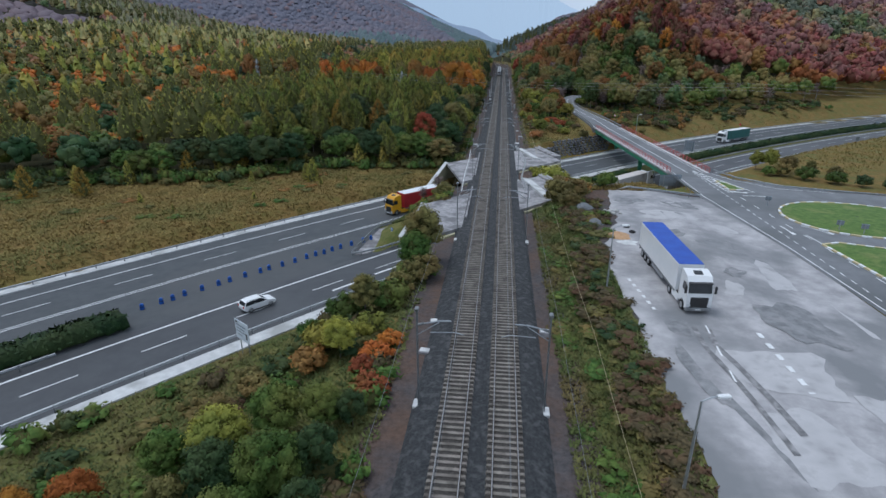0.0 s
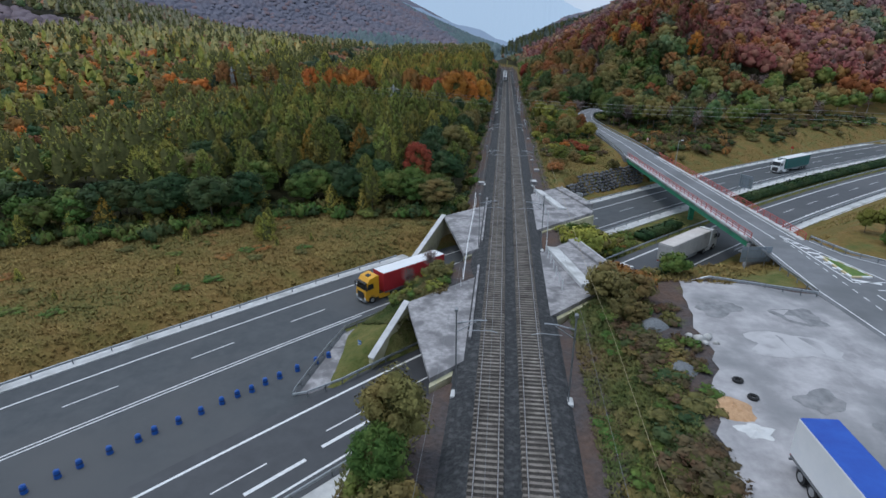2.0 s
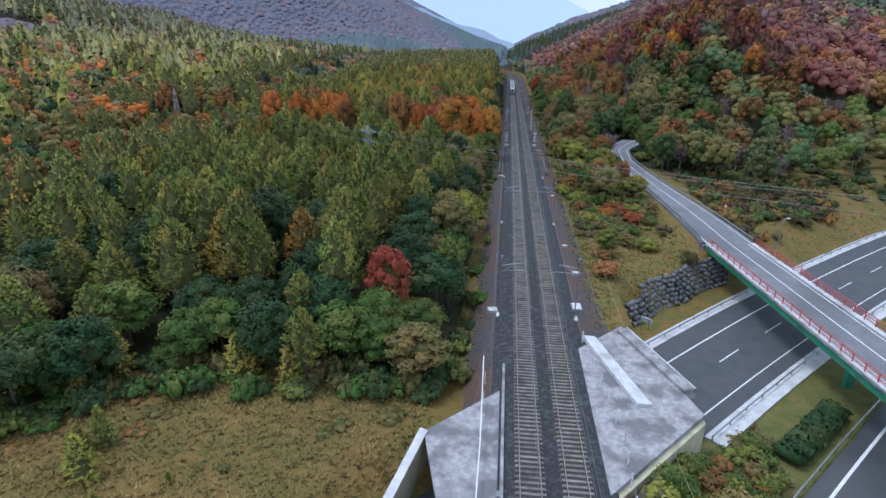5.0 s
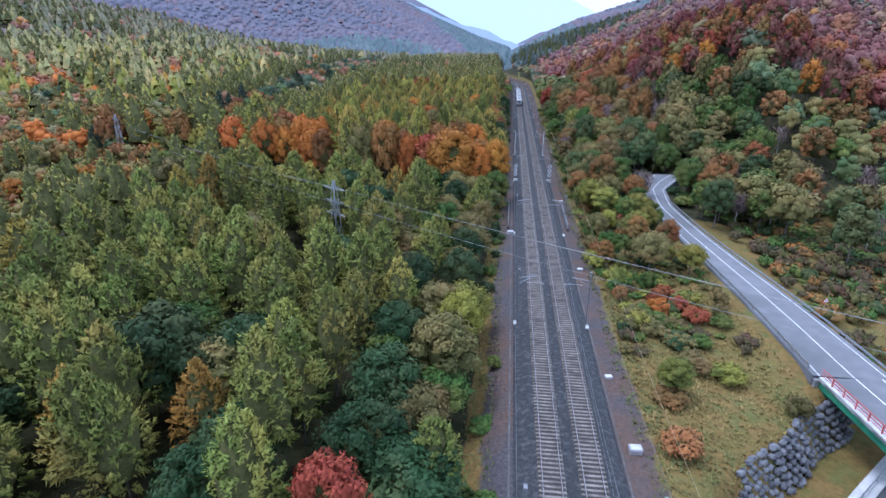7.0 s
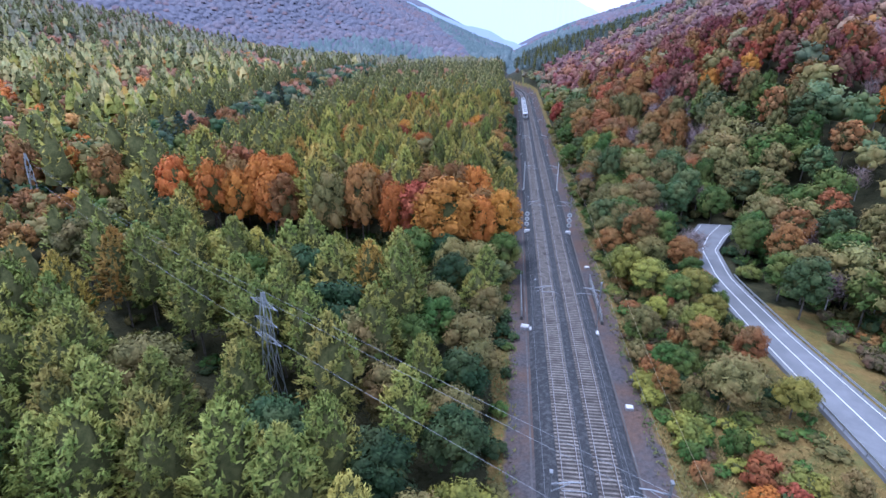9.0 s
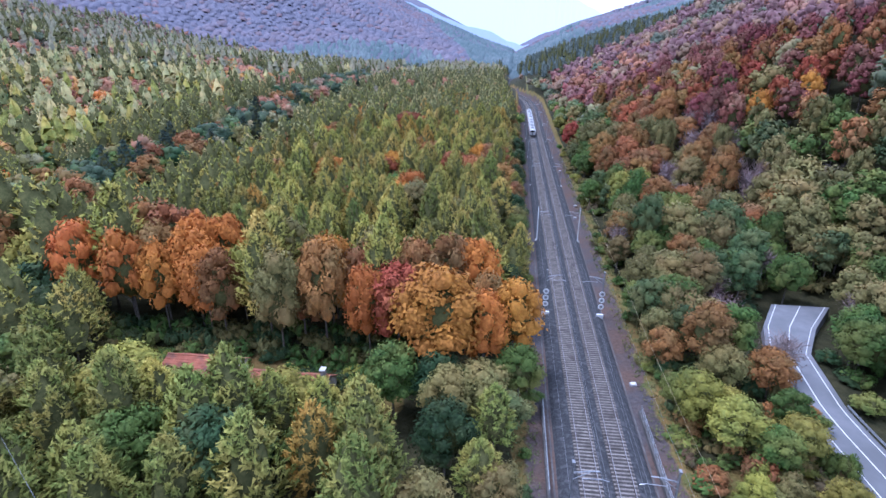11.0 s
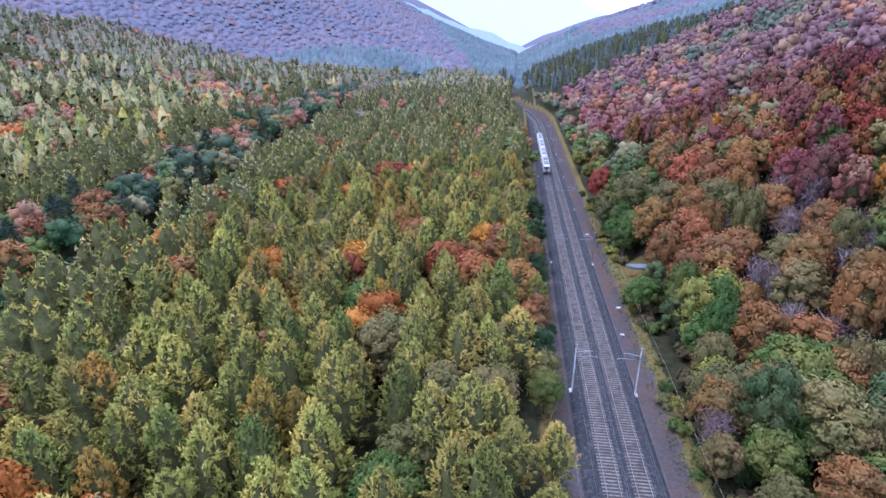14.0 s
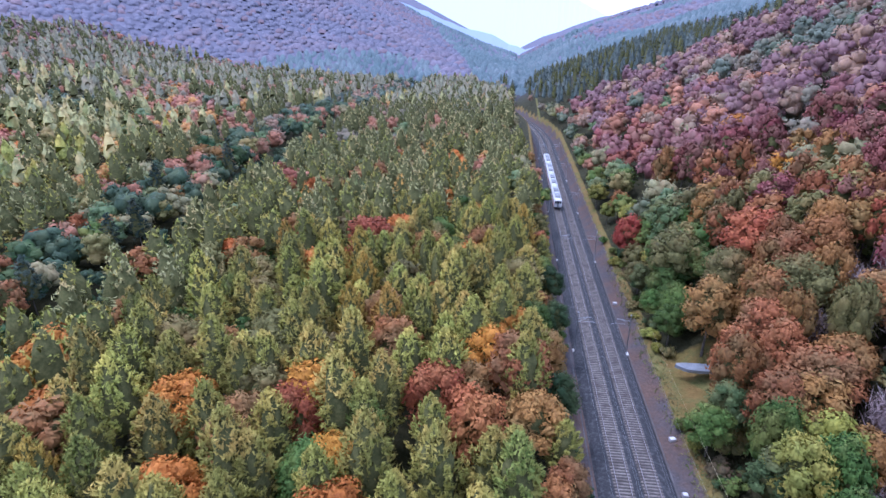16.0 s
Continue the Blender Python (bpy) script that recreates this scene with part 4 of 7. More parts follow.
def twigs(r, h, base, n=260):
    """Leafless crown of thin upswept twigs."""
    d = unit(n)
    d[:, 2] = np.abs(d[:, 2]) * 0.9 + 0.25
    root = np.stack([rng.normal(0, r * 0.28, n), rng.normal(0, r * 0.28, n), base + (h - base) * rng.uniform(0.05, 0.6, n)], 1)
    ln = r * rng.uniform(0.35, 0.75, (n, 1))
    tip = root + d / np.linalg.norm(d, axis=1)[:, None] * ln
    side = np.cross(d, unit(n)) * 0.05
    v = np.stack([root - side, root + side, tip], 1).reshape(-1, 3)
    f = np.arange(n * 3).reshape(-1, 3)
    sv, sf = sprays(tip - (tip - root) * rng.uniform(0, 0.5, (n, 1)), unit(n), 0.2 * rng.uniform(0.6, 1.3, n), 0.3, d)
    mid = np.array([0, 0, base])
    return merge([(v, f, v - mid), (sv, sf, sv - mid)])


def trunk_mesh(h, r, mat, limbs=4, spread=1.6, name="trunk"):
    m = Mesh()
    lean = rng.uniform(-0.25, 0.25, 2)
    m.tube([(0, 0, -0.6), (lean[0] * 0.3, lean[1] * 0.3, h * 0.4), (lean[0], lean[1], h * 0.88)], r, 6, r * 0.3)
    for i in range(limbs):
        a = i * 2.4 + rng.uniform(-0.4, 0.4)
        z = h * (0.35 + 0.12 * i)
        m.tube([(0, 0, z), (math.cos(a) * spread * 0.5, math.sin(a) * spread * 0.5, z + h * 0.12), (math.cos(a) * spread, math.sin(a) * spread, z + h * 0.2)], r * 0.4, 4, r * 0.12)
    return m.data(name, mat)


# prototypes: (crown mesh, trunk mesh, height, radius) for each species and colour, fine ones and plainer ones
PROTO, PLAIN = {}, {}


def prototypes():
    for key in ("larch", "larch_green", "larch_gold", "fir"):
        for i in range(3 if key in ("larch_gold", "fir") else 6):
            h, r = rng.uniform(14.2, 16.2), rng.uniform(3.3, 4.1) * (0.75 if key == "fir" else 1.0)
            tk = trunk_mesh(h, 0.17, M["bark"], 0)
            kw = dict(up=0.1, point=1.15) if key == "fir" else dict(point=rng.uniform(1.7, 2.4))
            PROTO.setdefault(key, []).append((tri_mesh("crown", *conifer(r, h, h * 0.36, 84, 36, 0.34, **kw), M[key]), tk, h, r))
            PLAIN.setdefault(key, []).append((tri_mesh("crown", *conifer(r, h, h * 0.38, 60, 26, 0.37, 7, **kw), M[key]), tk, h, r))
    for key, tint in (("young_larch", "larch"), ("young_gold", "larch_gold")):
        for i in range(3):
            h, r = rng.uniform(5.2, 6.4), rng.uniform(1.5, 1.9)
            PROTO.setdefault(key, []).append((tri_mesh("crown", *conifer(r, h, h * 0.06, 60, 26, 0.2, 8, 0.6, 0.7, 1.2), M[tint]), trunk_mesh(h, 0.07, M["bark"], 0), h, r))
    for key, n in (("green", 4), ("dark", 3), ("olive", 4), ("teal", 3), ("yellow", 3), ("orange", 4), ("rust", 4), ("red", 4), ("crimson", 4)):
        for i in range(n):
            h, r = rng.uniform(10.5, 13.5), rng.uniform(3.4, 4.6)
            tk = trunk_mesh(h * 0.8, 0.2, M["bark"], 4, r * 0.6)
            PROTO.setdefault(key, []).append((tri_mesh("crown", *broadleaf(r, h, h * 0.2, int(rng.integers(24, 31)), 165, 0.25), M[key]), tk, h, r))
            PLAIN.setdefault(key, []).append((tri_mesh("crown", *broadleaf(r, h, h * 0.25, int(rng.integers(16, 20)), 75, 0.38), M[key]), tk, h, r))
    for i in range(3):
        h, r = rng.uniform(10, 13), rng.uniform(3.2, 4)
        tk = trunk_mesh(h * 0.8, 0.18, M["bark_pale"], 5, r * 0.6)
        PROTO.setdefault("bare", []).append((tri_mesh("crown", *twigs(r, h, h * 0.3, 700), M["bare"]), tk, h, r))
        PLAIN.setdefault("bare", []).append((tri_mesh("crown", *twigs(r, h, h * 0.3, 350), M["bare"]), tk, h, r))
    for key in ("green", "olive", "yellow", "dark", "rust", "orange", "red"):
        for i in range(2):
            h, r = rng.uniform(2.2, 3.2), rng.uniform(1.5, 2.1)
            PROTO.setdefault("bush_" + key, []).append((tri_mesh("leaves", *broadleaf(r, h, 0.05, 12, 90, 0.19), M[key]), trunk_mesh(h * 0.6, 0.06, M["bark"], 4, r * 0.5, "stems"), h, r))


prototypes()
LABELS = {
    "larch": ("larch_tree", "tall green-yellow larch in a dense plantation"), "larch_green": ("larch_tree", "tall deep green larch at the plantation's edge"), "larch_gold": ("larch_tree", "golden larch in autumn colour among green trees"),
    "green": ("oak_tree", "green broadleaf tree turning yellow at the forest edge"), "dark": ("oak_tree", "dark green broadleaf tree in the wood"),
    "olive": ("oak_tree", "olive-brown broadleaf tree in autumn"), "teal": ("oak_tree", "bluish-green broadleaf tree on the hillside"),
    "yellow": ("birch_tree", "yellow-green birch in autumn leaf"), "orange": ("beech_tree", "bright orange beech in autumn leaf"),
    "rust": ("beech_tree", "rust-brown beech in autumn leaf"), "red": ("beech_tree", "deep red beech in autumn leaf"),
    "crimson": ("beech_tree", "crimson beech on the hillside in autumn leaf"), "young_larch": ("young_larch", "young yellow-green larch at the edge of a dry field"), "young_gold": ("young_larch", "young golden larch at the edge of a dry field"), "fir": ("fir_tree", "dark blue-green fir in a hillside plantation"), "bare": ("bare_tree", "leafless grey-brown tree with fine twigs"),
}


def plant(key, x, y, height=None, turn=None, lift=0.0, wide=None, plain=False):
    """One tree or bush as a thing of its own."""
    lst = (PLAIN if plain else PROTO)[key]
    crown, trunk, h, r = lst[int(rng.integers(len(lst)))]
    bush = key.startswith("bush_")
    if bush:
        name, cat = "bush", "bush"
        label = {"green": "green leafy bush on a grassy bank", "olive": "olive-brown bush on a grassy bank", "yellow": "yellow-green bush on a grassy bank", "dark": "dark green bush on a bank",
                 "rust": "rust-brown bush on a grassy bank", "orange": "orange autumn bush on a bank", "red": "red autumn bush on a bank"}[key[5:]]
        group = "bushes"
    else:
        name, label = LABELS[key]
        cat, group = "tree", name.replace("_", " ") + "s"
    s = (height or h * rng.uniform(0.85, 1.12)) / h
    w = s if wide is None else wide / r
    a = rng.uniform(0, 360) if turn is None else turn
    t = thing(name, label, cat, pose(x, y, gz(x, y) - 0.1 + lift, 0, 0, a) @ Matrix.Diagonal((w, w, s, 1)), group)
    part("stems" if bush else "trunk", trunk, None, t)
    part("leaves" if bush else "crown", crown, None, t)
    return t


def forest_edge(x):
    """South edge of the wood west of the railway."""
    return np.interp(x, [-400, -110, -63, -44, -26, -12, -8], [72, 108, 119, 136, 136, 139, 141])


LANE = -106.0


def lane_x(y):
    """Middle of the dark lane that parts the plantation from the mixed wood."""
    return LANE - 0.025 * (y - 340) + 3 * math.sin(y * 0.035)


def mix_west(x, y):
    """Kinds of tree west of the railway, by place."""
    p = wave(np.asarray(x), np.asarray(y), 0.045, 3.0)
    q = wave(np.asarray(x), np.asarray(y), 0.1, 9.0)
    d = float(rail_x(y)) - x
    lane = lane_x(y)
    if y > 290 and abs(x - lane) < 7.5:
        return ["dark"], 0.5
    if d < 13 and y > 265:
        return ["larch", "olive", "dark", "olive", "green", "rust"], 0.75
    if d < 24 and y < 250:
        return ["green", "olive", "dark", "green", "dark", "olive", "larch_green"], 0.85
    if y < float(forest_edge(x)) + 15:
        return ["green", "dark", "dark", "green", "dark", "larch_green"], 0.85
    if 255 < y - 0.12 * (d - 25) < 271 and d < 130:
        return ["orange", "rust", "olive", "larch", "orange", "larch", "rust", "yellow"], 1.35
    if x < lane and x > lane - 26 and y > 262:
        return ["dark", "dark", "rust", "dark", "green", "fir", "olive", "rust"], 0.95
    if d > 102 and y < 345:
        return ["rust", "olive", "dark", "green", "larch", "larch", "olive", "larch", "rust", "orange"], 0.85
    if rng.uniform() < (d - 230) / 300 + (y - 760) / 420:
        return ["bare", "rust", "teal", "bare", "crimson", "olive", "larch", "larch"], 0.9
    if d > 102 and p > 0.25:
        return ["orange", "rust", "larch", "olive", "larch", "rust", "red"], 0.9
    if p < -0.78 and d > 30:
        return ["dark", "green", "olive", "larch"], 0.85
    if q > 0.8 and y > 268:
        return ["rust", "red", "larch", "larch", "orange"], 0.95
    if y < 246:
        return ["larch_green"] * 16 + ["green", "dark", "olive", "green", "larch_gold"], 1.08
    return ["larch"] * 22 + ["larch_green", "larch_green", "larch_gold", "olive", "olive", "green", "green", "rust", "orange", "rust"], 1.0


def mix_east(x, y):
    """Kinds of tree east of the railway: stands of one colour with a few others among them."""
    d = x - float(rail_x(y))
    u, off = offset(x, y)
    p = float(wave(np.asarray(x), np.asarray(y), 0.026, 5.0))
    q = float(wave(np.asarray(x), np.asarray(y), 0.05, 2.0))
    h = float(natural(x, y))
    odd = rng.uniform()
    if y > 330 and d < 16:
        return ["green", "olive", "yellow", "green", "teal", "rust"], 0.75
    if y < 262 and d < 26:
        return ["green", "yellow", "green", "olive", "rust", "green"], 0.62
    if y < 300 and off > -70 or y < 318 and d < 55:
        return ["green", "olive", "green", "bare", "olive", "rust", "teal"], 0.95
    if y > 590 + 40 * p + 0.6 * d and d < 300:
        return ["fir"], 1.0
    if y < 345 and d < 80:
        return (["green", "olive", "yellow", "green"] if d < 23 else ["rust", "bare", "rust", "olive", "bare"] if d < 50 else ["green", "olive", "teal", "green", "rust"]), 1.0
    if 375 < y < 470 and d < 24:
        return ["green", "olive", "green", "teal"], 0.9
    if y < 400 and d < 44:
        return ["rust", "bare", "rust", "olive", "rust"], 1.0
    if h > 62 + 14 * q:
        return ["bare", "teal", "bare", "olive", "rust", "teal", "crimson"], 0.95
    if odd < 0.14:
        return ["orange", "rust", "olive", "bare", "green", "olive"], 1.0
    if p > -0.62:
        return (["red", "crimson", "red", "crimson", "rust"] if q > 0.15 else ["crimson", "crimson", "rust", "bare", "crimson"]), 1.05
    return ["teal", "olive", "green", "teal", "bare"], 1.0


def clear_of(x, y):
    """False where no wood grows: railway, roads, field, power-line lane."""
    d = x - float(rail_x(y))
    u, off = offset(x, y)
    if -9.5 < d < 10.5 or off > -9:
        return False
    if x < 0:
        if y < forest_edge(x):
            return False
        if -130 < x < -19 and abs(y - (205 - 0.5 * (x + 36))) < 3.6:
            return False
        if -72 < x < -27 and 240 < y < 258:
            return False
        return True
    if y < 288 and np.interp(y, [r[0] for r in ROAD_N], [r[1] for r in ROAD_N]) - 4 < x < np.interp(y, [r[0] for r in ROAD_N], [r[2] for r in ROAD_N]) + 4 + (16 if y < 235 else 0):
        return False
    if y < 212 and x < 29:
        return False
    if off > -25 and x > 38:
        return False
    if 357 < y < 368 and 8 < x < 20:
        return False
    return True


SPOTS = []
for y0, y1, x0, x1, step in ((106, 250, -250, -9, 6.2), (250, 500, -330, -9, 5.7), (500, 900, -520, -20, 7.0), (150, 500, 10, 330, 7.3), (246, 420, 10, 58, 7.0), (500, 900, -5, 420, 9.0)):
    for yy in np.arange(y0, y1, step):
        for xx in np.arange(x0, x1, step):
            x, y = xx + rng.uniform(-0.42, 0.42) * step, yy + rng.uniform(-0.42, 0.42) * step
            if not clear_of(x, y):
                continue
            kinds, size = (mix_west if x < float(rail_x(y)) else mix_east)(x, y)
            SPOTS.append((x, y, kinds[int(rng.integers(len(kinds)))], size * rng.uniform(0.9, 1.09) * (1.12 if x < 0 and y > 250 else 1.0 if x < 0 or y < 300 else 1.32)))

# trees that stand out by colour or place
MARKED = [(-20.5, 152.5, "red", 13.0, 3.2), (-35.2, 160.5, "larch_gold", 14.5, 3.2), (-46.3, 158, "larch_gold", 14.5, 3.2), (-14, 176, "olive", 12.5, 4.4), (-13, 186, "yellow", 10, 3.4),
          (-21.5, 255, "orange", 19.5, 6.4), (-28.5, 262, "red", 17, 5.0), (-36, 267, "rust", 17, 4.6), (-44.5, 264, "rust", 15, 4.2), (-41.6, 272, "larch", 17, 3.4), (-27, 272, "orange", 15, 4.2),
          (-61.4, 333, "orange", 14, 5.2), (-38.9, 327.5, "orange", 11, 4.0), (-56, 320, "orange", 12, 5.0), (-45.5, 333, "red", 14, 4.2), (-22.5, 333, "red", 15, 4.6), (-28, 338, "red", 15, 4.4), (-38.5, 339, "bare", 11, 3.6), (-17.5, 328, "larch", 14, 3.2),
          (-35.8, 384, "rust", 15, 5.0), (-24, 389, "rust", 15, 5.0), (-68.5, 372, "olive", 13, 5.0), (-49, 386, "red", 17.5, 6.0), (-83.7, 354, "rust", 13, 4.5), (-40, 292, "larch_gold", 15, 3.2), (-18, 314, "olive", 12, 4.0), (-61, 243.5, "yellow", 11.5, 5.2), (-53, 240, "yellow", 10.5, 4.6), (-38.5, 242.5, "yellow", 10, 4.4), (-46, 238.5, "yellow", 9.5, 4.6), (-15.5, 248.5, "olive", 9, 4.6), (-11.5, 246, "teal", 6.5, 3.2), (-12.5, 191.5, "yellow", 8.5, 3.8),
          (27.5, 262, "bare", 9, 3.6), (24.5, 258, "rust", 8, 3.4), (18.5, 259, "olive", 8, 3.6), (11.5, 263, "rust", 7.5, 3.0), (15.5, 246.5, "yellow", 8, 3.8),
          (13.5, 178, "yellow", 5, 2.2), (20, 232, "yellow", 7, 3.0), (12.5, 250, "yellow", 9, 3.6), (30, 352, "rust", 13, 4.6), (38, 360, "rust", 14, 5.0), (36, 345, "olive", 13, 4.4), (22, 350, "olive", 8, 3.0), (19.5, 374, "olive", 11, 4.0), (15, 379, "green", 10, 3.8), (44, 350, "rust", 13, 4.6), (27, 338, "rust", 12, 4.4),
          (11.8, 414, "red", 15, 4.2), (29.5, 386, "red", 17, 6.4), (37, 396, "crimson", 17, 5.6), (14.8, 389, "green", 11, 4.2), (48.5, 453, "orange", 15, 6.0), (24, 330, "bare", 12, 4.2), (30, 322, "rust", 14, 4.8), (36, 318, "bare", 14, 4.8), (22, 312, "rust", 12, 4.2), (14.5, 313, "yellow", 11, 3.6), (17, 300, "green", 10, 3.8), (13.5, 288, "olive", 9, 3.4)]
SPOTS = [s for s in SPOTS if all((s[0] - a) ** 2 + (s[1] - b) ** 2 > max(12, (0.85 * w) ** 2) for a, b, _, _, w in MARKED)]
for x, y, k, h, w in MARKED:
    plant(k, x, y, h, wide=w)

SPECIES = {}
for s in SPOTS:
    SPECIES.setdefault(LABELS[s[2]][0], []).append(s)


def nearness(s):
    return math.hypot(max(0, abs(s[0] + 12) - 4), max(0, abs(s[1] - 240) - 110))


REST = []
for name, lst in SPECIES.items():
    lst.sort(key=nearness)
    for i, (x, y, k, size) in enumerate(lst):
        if i < 290 and nearness((x, y)) < 170:
            crown, trunk, h, r = PROTO[k][0]
            fore = 0.85 if (x < 0 and y < 145 + (4 if x > -30 else 8)) else 1.0
            plant(k, x, y, h * size * fore * (0.8 if abs(x) < 16 else 1.0), wide=r * size * (0.8 if y > 250 else 0.95) if k.startswith("larch") else r * size * 0.66 if size > 1.3 else r * size * 1.15 if x < 0 and y < 175 else None, plain=nearness((x, y)) > 55)
        else:
            REST.append((x, y, k, size))


def simple_crown(key, r, h, fine, inner):
    """Lighter crown for the woods further off."""
    if key.startswith("larch") or key == "fir":
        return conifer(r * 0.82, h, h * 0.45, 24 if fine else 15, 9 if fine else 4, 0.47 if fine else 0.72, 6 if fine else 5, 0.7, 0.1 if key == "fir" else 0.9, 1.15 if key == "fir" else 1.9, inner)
    if key == "bare":
        return twigs(r, h, h * 0.4, 80 if fine else 36)
    return broadleaf(r, h, h * 0.3, lobes=9 if fine else 6, leaf=20 if fine else 8, size=0.5 if fine else 0.75, core=0.82, inner=0)


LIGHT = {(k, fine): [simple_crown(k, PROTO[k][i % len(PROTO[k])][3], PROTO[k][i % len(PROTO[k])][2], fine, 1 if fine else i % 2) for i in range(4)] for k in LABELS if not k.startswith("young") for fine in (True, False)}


def wood(name, label, spots, fine_below):
    """One mesh for each colour of the far woods."""
    by = {}
    for x, y, k, size in spots:
        # trees further off take the leaf colours with haze mixed in
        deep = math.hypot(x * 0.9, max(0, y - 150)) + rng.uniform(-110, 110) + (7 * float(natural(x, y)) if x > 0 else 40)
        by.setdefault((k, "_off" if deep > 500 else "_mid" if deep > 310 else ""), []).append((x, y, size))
    for (k, tag), lst in by.items():
        pos = np.array([(x, y) for x, y, _ in lst])
        zz = ground_z(pos[:, 0], pos[:, 1])
        blocks = []
        for (x, y, size), z in zip(lst, zz):
            v, f, n, kd = LIGHT[k, y < fine_below and abs(x) < 150][int(rng.integers(4))]
            a = rng.uniform(0, 6.28)
            c, s = math.cos(a) * size, math.sin(a) * size
            blocks.append((np.stack([v[:, 0] * c - v[:, 1] * s + x, v[:, 0] * s + v[:, 1] * c + y, v[:, 2] * size + z], 1), f, np.stack([n[:, 0] * c - n[:, 1] * s, n[:, 0] * s + n[:, 1] * c, n[:, 2] * size], 1), kd))
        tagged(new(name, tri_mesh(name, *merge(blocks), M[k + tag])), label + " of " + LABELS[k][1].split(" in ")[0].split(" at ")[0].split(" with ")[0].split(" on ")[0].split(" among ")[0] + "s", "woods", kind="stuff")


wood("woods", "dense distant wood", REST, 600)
print("trees", len(SPOTS), "rest", len(REST), {k: len(v) for k, v in SPECIES.items()})


# ---- far hillsides ----
def far_wood(name, label, key, spots, r=(3.0, 5.4)):
    blocks = []
    pos = np.array(spots)
    zz = ground_z(pos[:, 0], pos[:, 1])
    for (x, y), z in zip(spots, zz):
        q = rng.uniform(*r)
        c = np.array([x, y, z + q * 0.1])
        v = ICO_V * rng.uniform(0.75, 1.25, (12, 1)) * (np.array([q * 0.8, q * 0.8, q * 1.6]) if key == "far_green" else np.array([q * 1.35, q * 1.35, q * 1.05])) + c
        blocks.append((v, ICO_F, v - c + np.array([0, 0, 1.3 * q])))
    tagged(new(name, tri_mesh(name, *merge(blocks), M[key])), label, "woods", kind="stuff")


# far woods' own tints with blue-violet distance haze mixed into the colour
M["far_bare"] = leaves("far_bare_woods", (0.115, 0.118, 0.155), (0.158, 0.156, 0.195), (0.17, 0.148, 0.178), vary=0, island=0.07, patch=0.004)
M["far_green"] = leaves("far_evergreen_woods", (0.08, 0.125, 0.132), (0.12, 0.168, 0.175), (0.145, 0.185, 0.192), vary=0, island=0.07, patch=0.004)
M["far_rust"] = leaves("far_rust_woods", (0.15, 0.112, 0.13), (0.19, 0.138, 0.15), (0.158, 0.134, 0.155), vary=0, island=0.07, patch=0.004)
groups = {"far_bare": [], "far_green": [], "far_rust": []}
for x0, x1, y0, y1, step in ((-1000, -250, 120, 900, 11), (-1000, 480, 900, 1500, 10.5), (300, 700, 150, 900, 12), (-1200, 650, 1500, 2300, 18)):
    for yy in np.arange(y0, y1, step):
        for xx in np.arange(x0, x1, step):
            x, y = xx + rng.uniform(-0.5, 0.5) * step, yy + rng.uniform(-0.5, 0.5) * step
            d = x - float(rail_x(y))
            if (abs(d) < 14 and y < 880) or (-520 < x < 0 and 500 < y < 900) or (x > 0 and y < 900 and x < 330) or (x > 0 and offset(x, y)[1] > -40):
                continue
            if -330 < x < 0 and y < 900 and not (x < -250 and y < 250):
                continue
            p = float(wave(np.asarray(x), np.asarray(y), 0.008, 2.0))
            if d > 0:
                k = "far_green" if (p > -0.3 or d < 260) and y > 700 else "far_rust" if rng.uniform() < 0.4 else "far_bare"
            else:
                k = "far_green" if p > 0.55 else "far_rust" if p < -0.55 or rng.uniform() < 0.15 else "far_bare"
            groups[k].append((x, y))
for k, lab in (("far_bare", "far hillside wood of leafless trees with a painted grey-violet haze tint"), ("far_green", "far hillside wood of dark evergreens with a painted blue haze tint"), ("far_rust", "far hillside wood of rust-coloured beeches dulled by painted haze")):
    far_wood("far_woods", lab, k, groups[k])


# ---- mountains on the horizon ----
def ridge(name, label, rows, y, depth, colour):
    """Plain distant ridge that glows in a painted haze colour; rows of (x, height)."""
    m = bpy.data.materials.new(name)
    m.use_nodes = True
    b = m.node_tree.nodes["Principled BSDF"]
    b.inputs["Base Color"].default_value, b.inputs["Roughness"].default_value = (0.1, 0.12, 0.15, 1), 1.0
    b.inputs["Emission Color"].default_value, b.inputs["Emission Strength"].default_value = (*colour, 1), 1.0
    xs = np.linspace(rows[0][0], rows[-1][0], 90)
    h = np.interp(xs, [r[0] for r in rows], [r[1] for r in rows]) + wave(xs, xs * 0, 0.02, 3) * 9 + wave(xs, xs * 0, 0.07, 1) * 4
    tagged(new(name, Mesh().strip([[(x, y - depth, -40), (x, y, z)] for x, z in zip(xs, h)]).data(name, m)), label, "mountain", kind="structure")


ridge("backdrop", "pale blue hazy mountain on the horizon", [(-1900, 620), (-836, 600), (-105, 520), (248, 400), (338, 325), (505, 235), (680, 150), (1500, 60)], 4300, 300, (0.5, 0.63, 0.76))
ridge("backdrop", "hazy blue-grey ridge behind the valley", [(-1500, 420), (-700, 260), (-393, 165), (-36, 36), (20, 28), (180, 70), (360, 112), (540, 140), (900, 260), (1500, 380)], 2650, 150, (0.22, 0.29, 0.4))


# ---- overhead line ----
MAST_H = 7.6


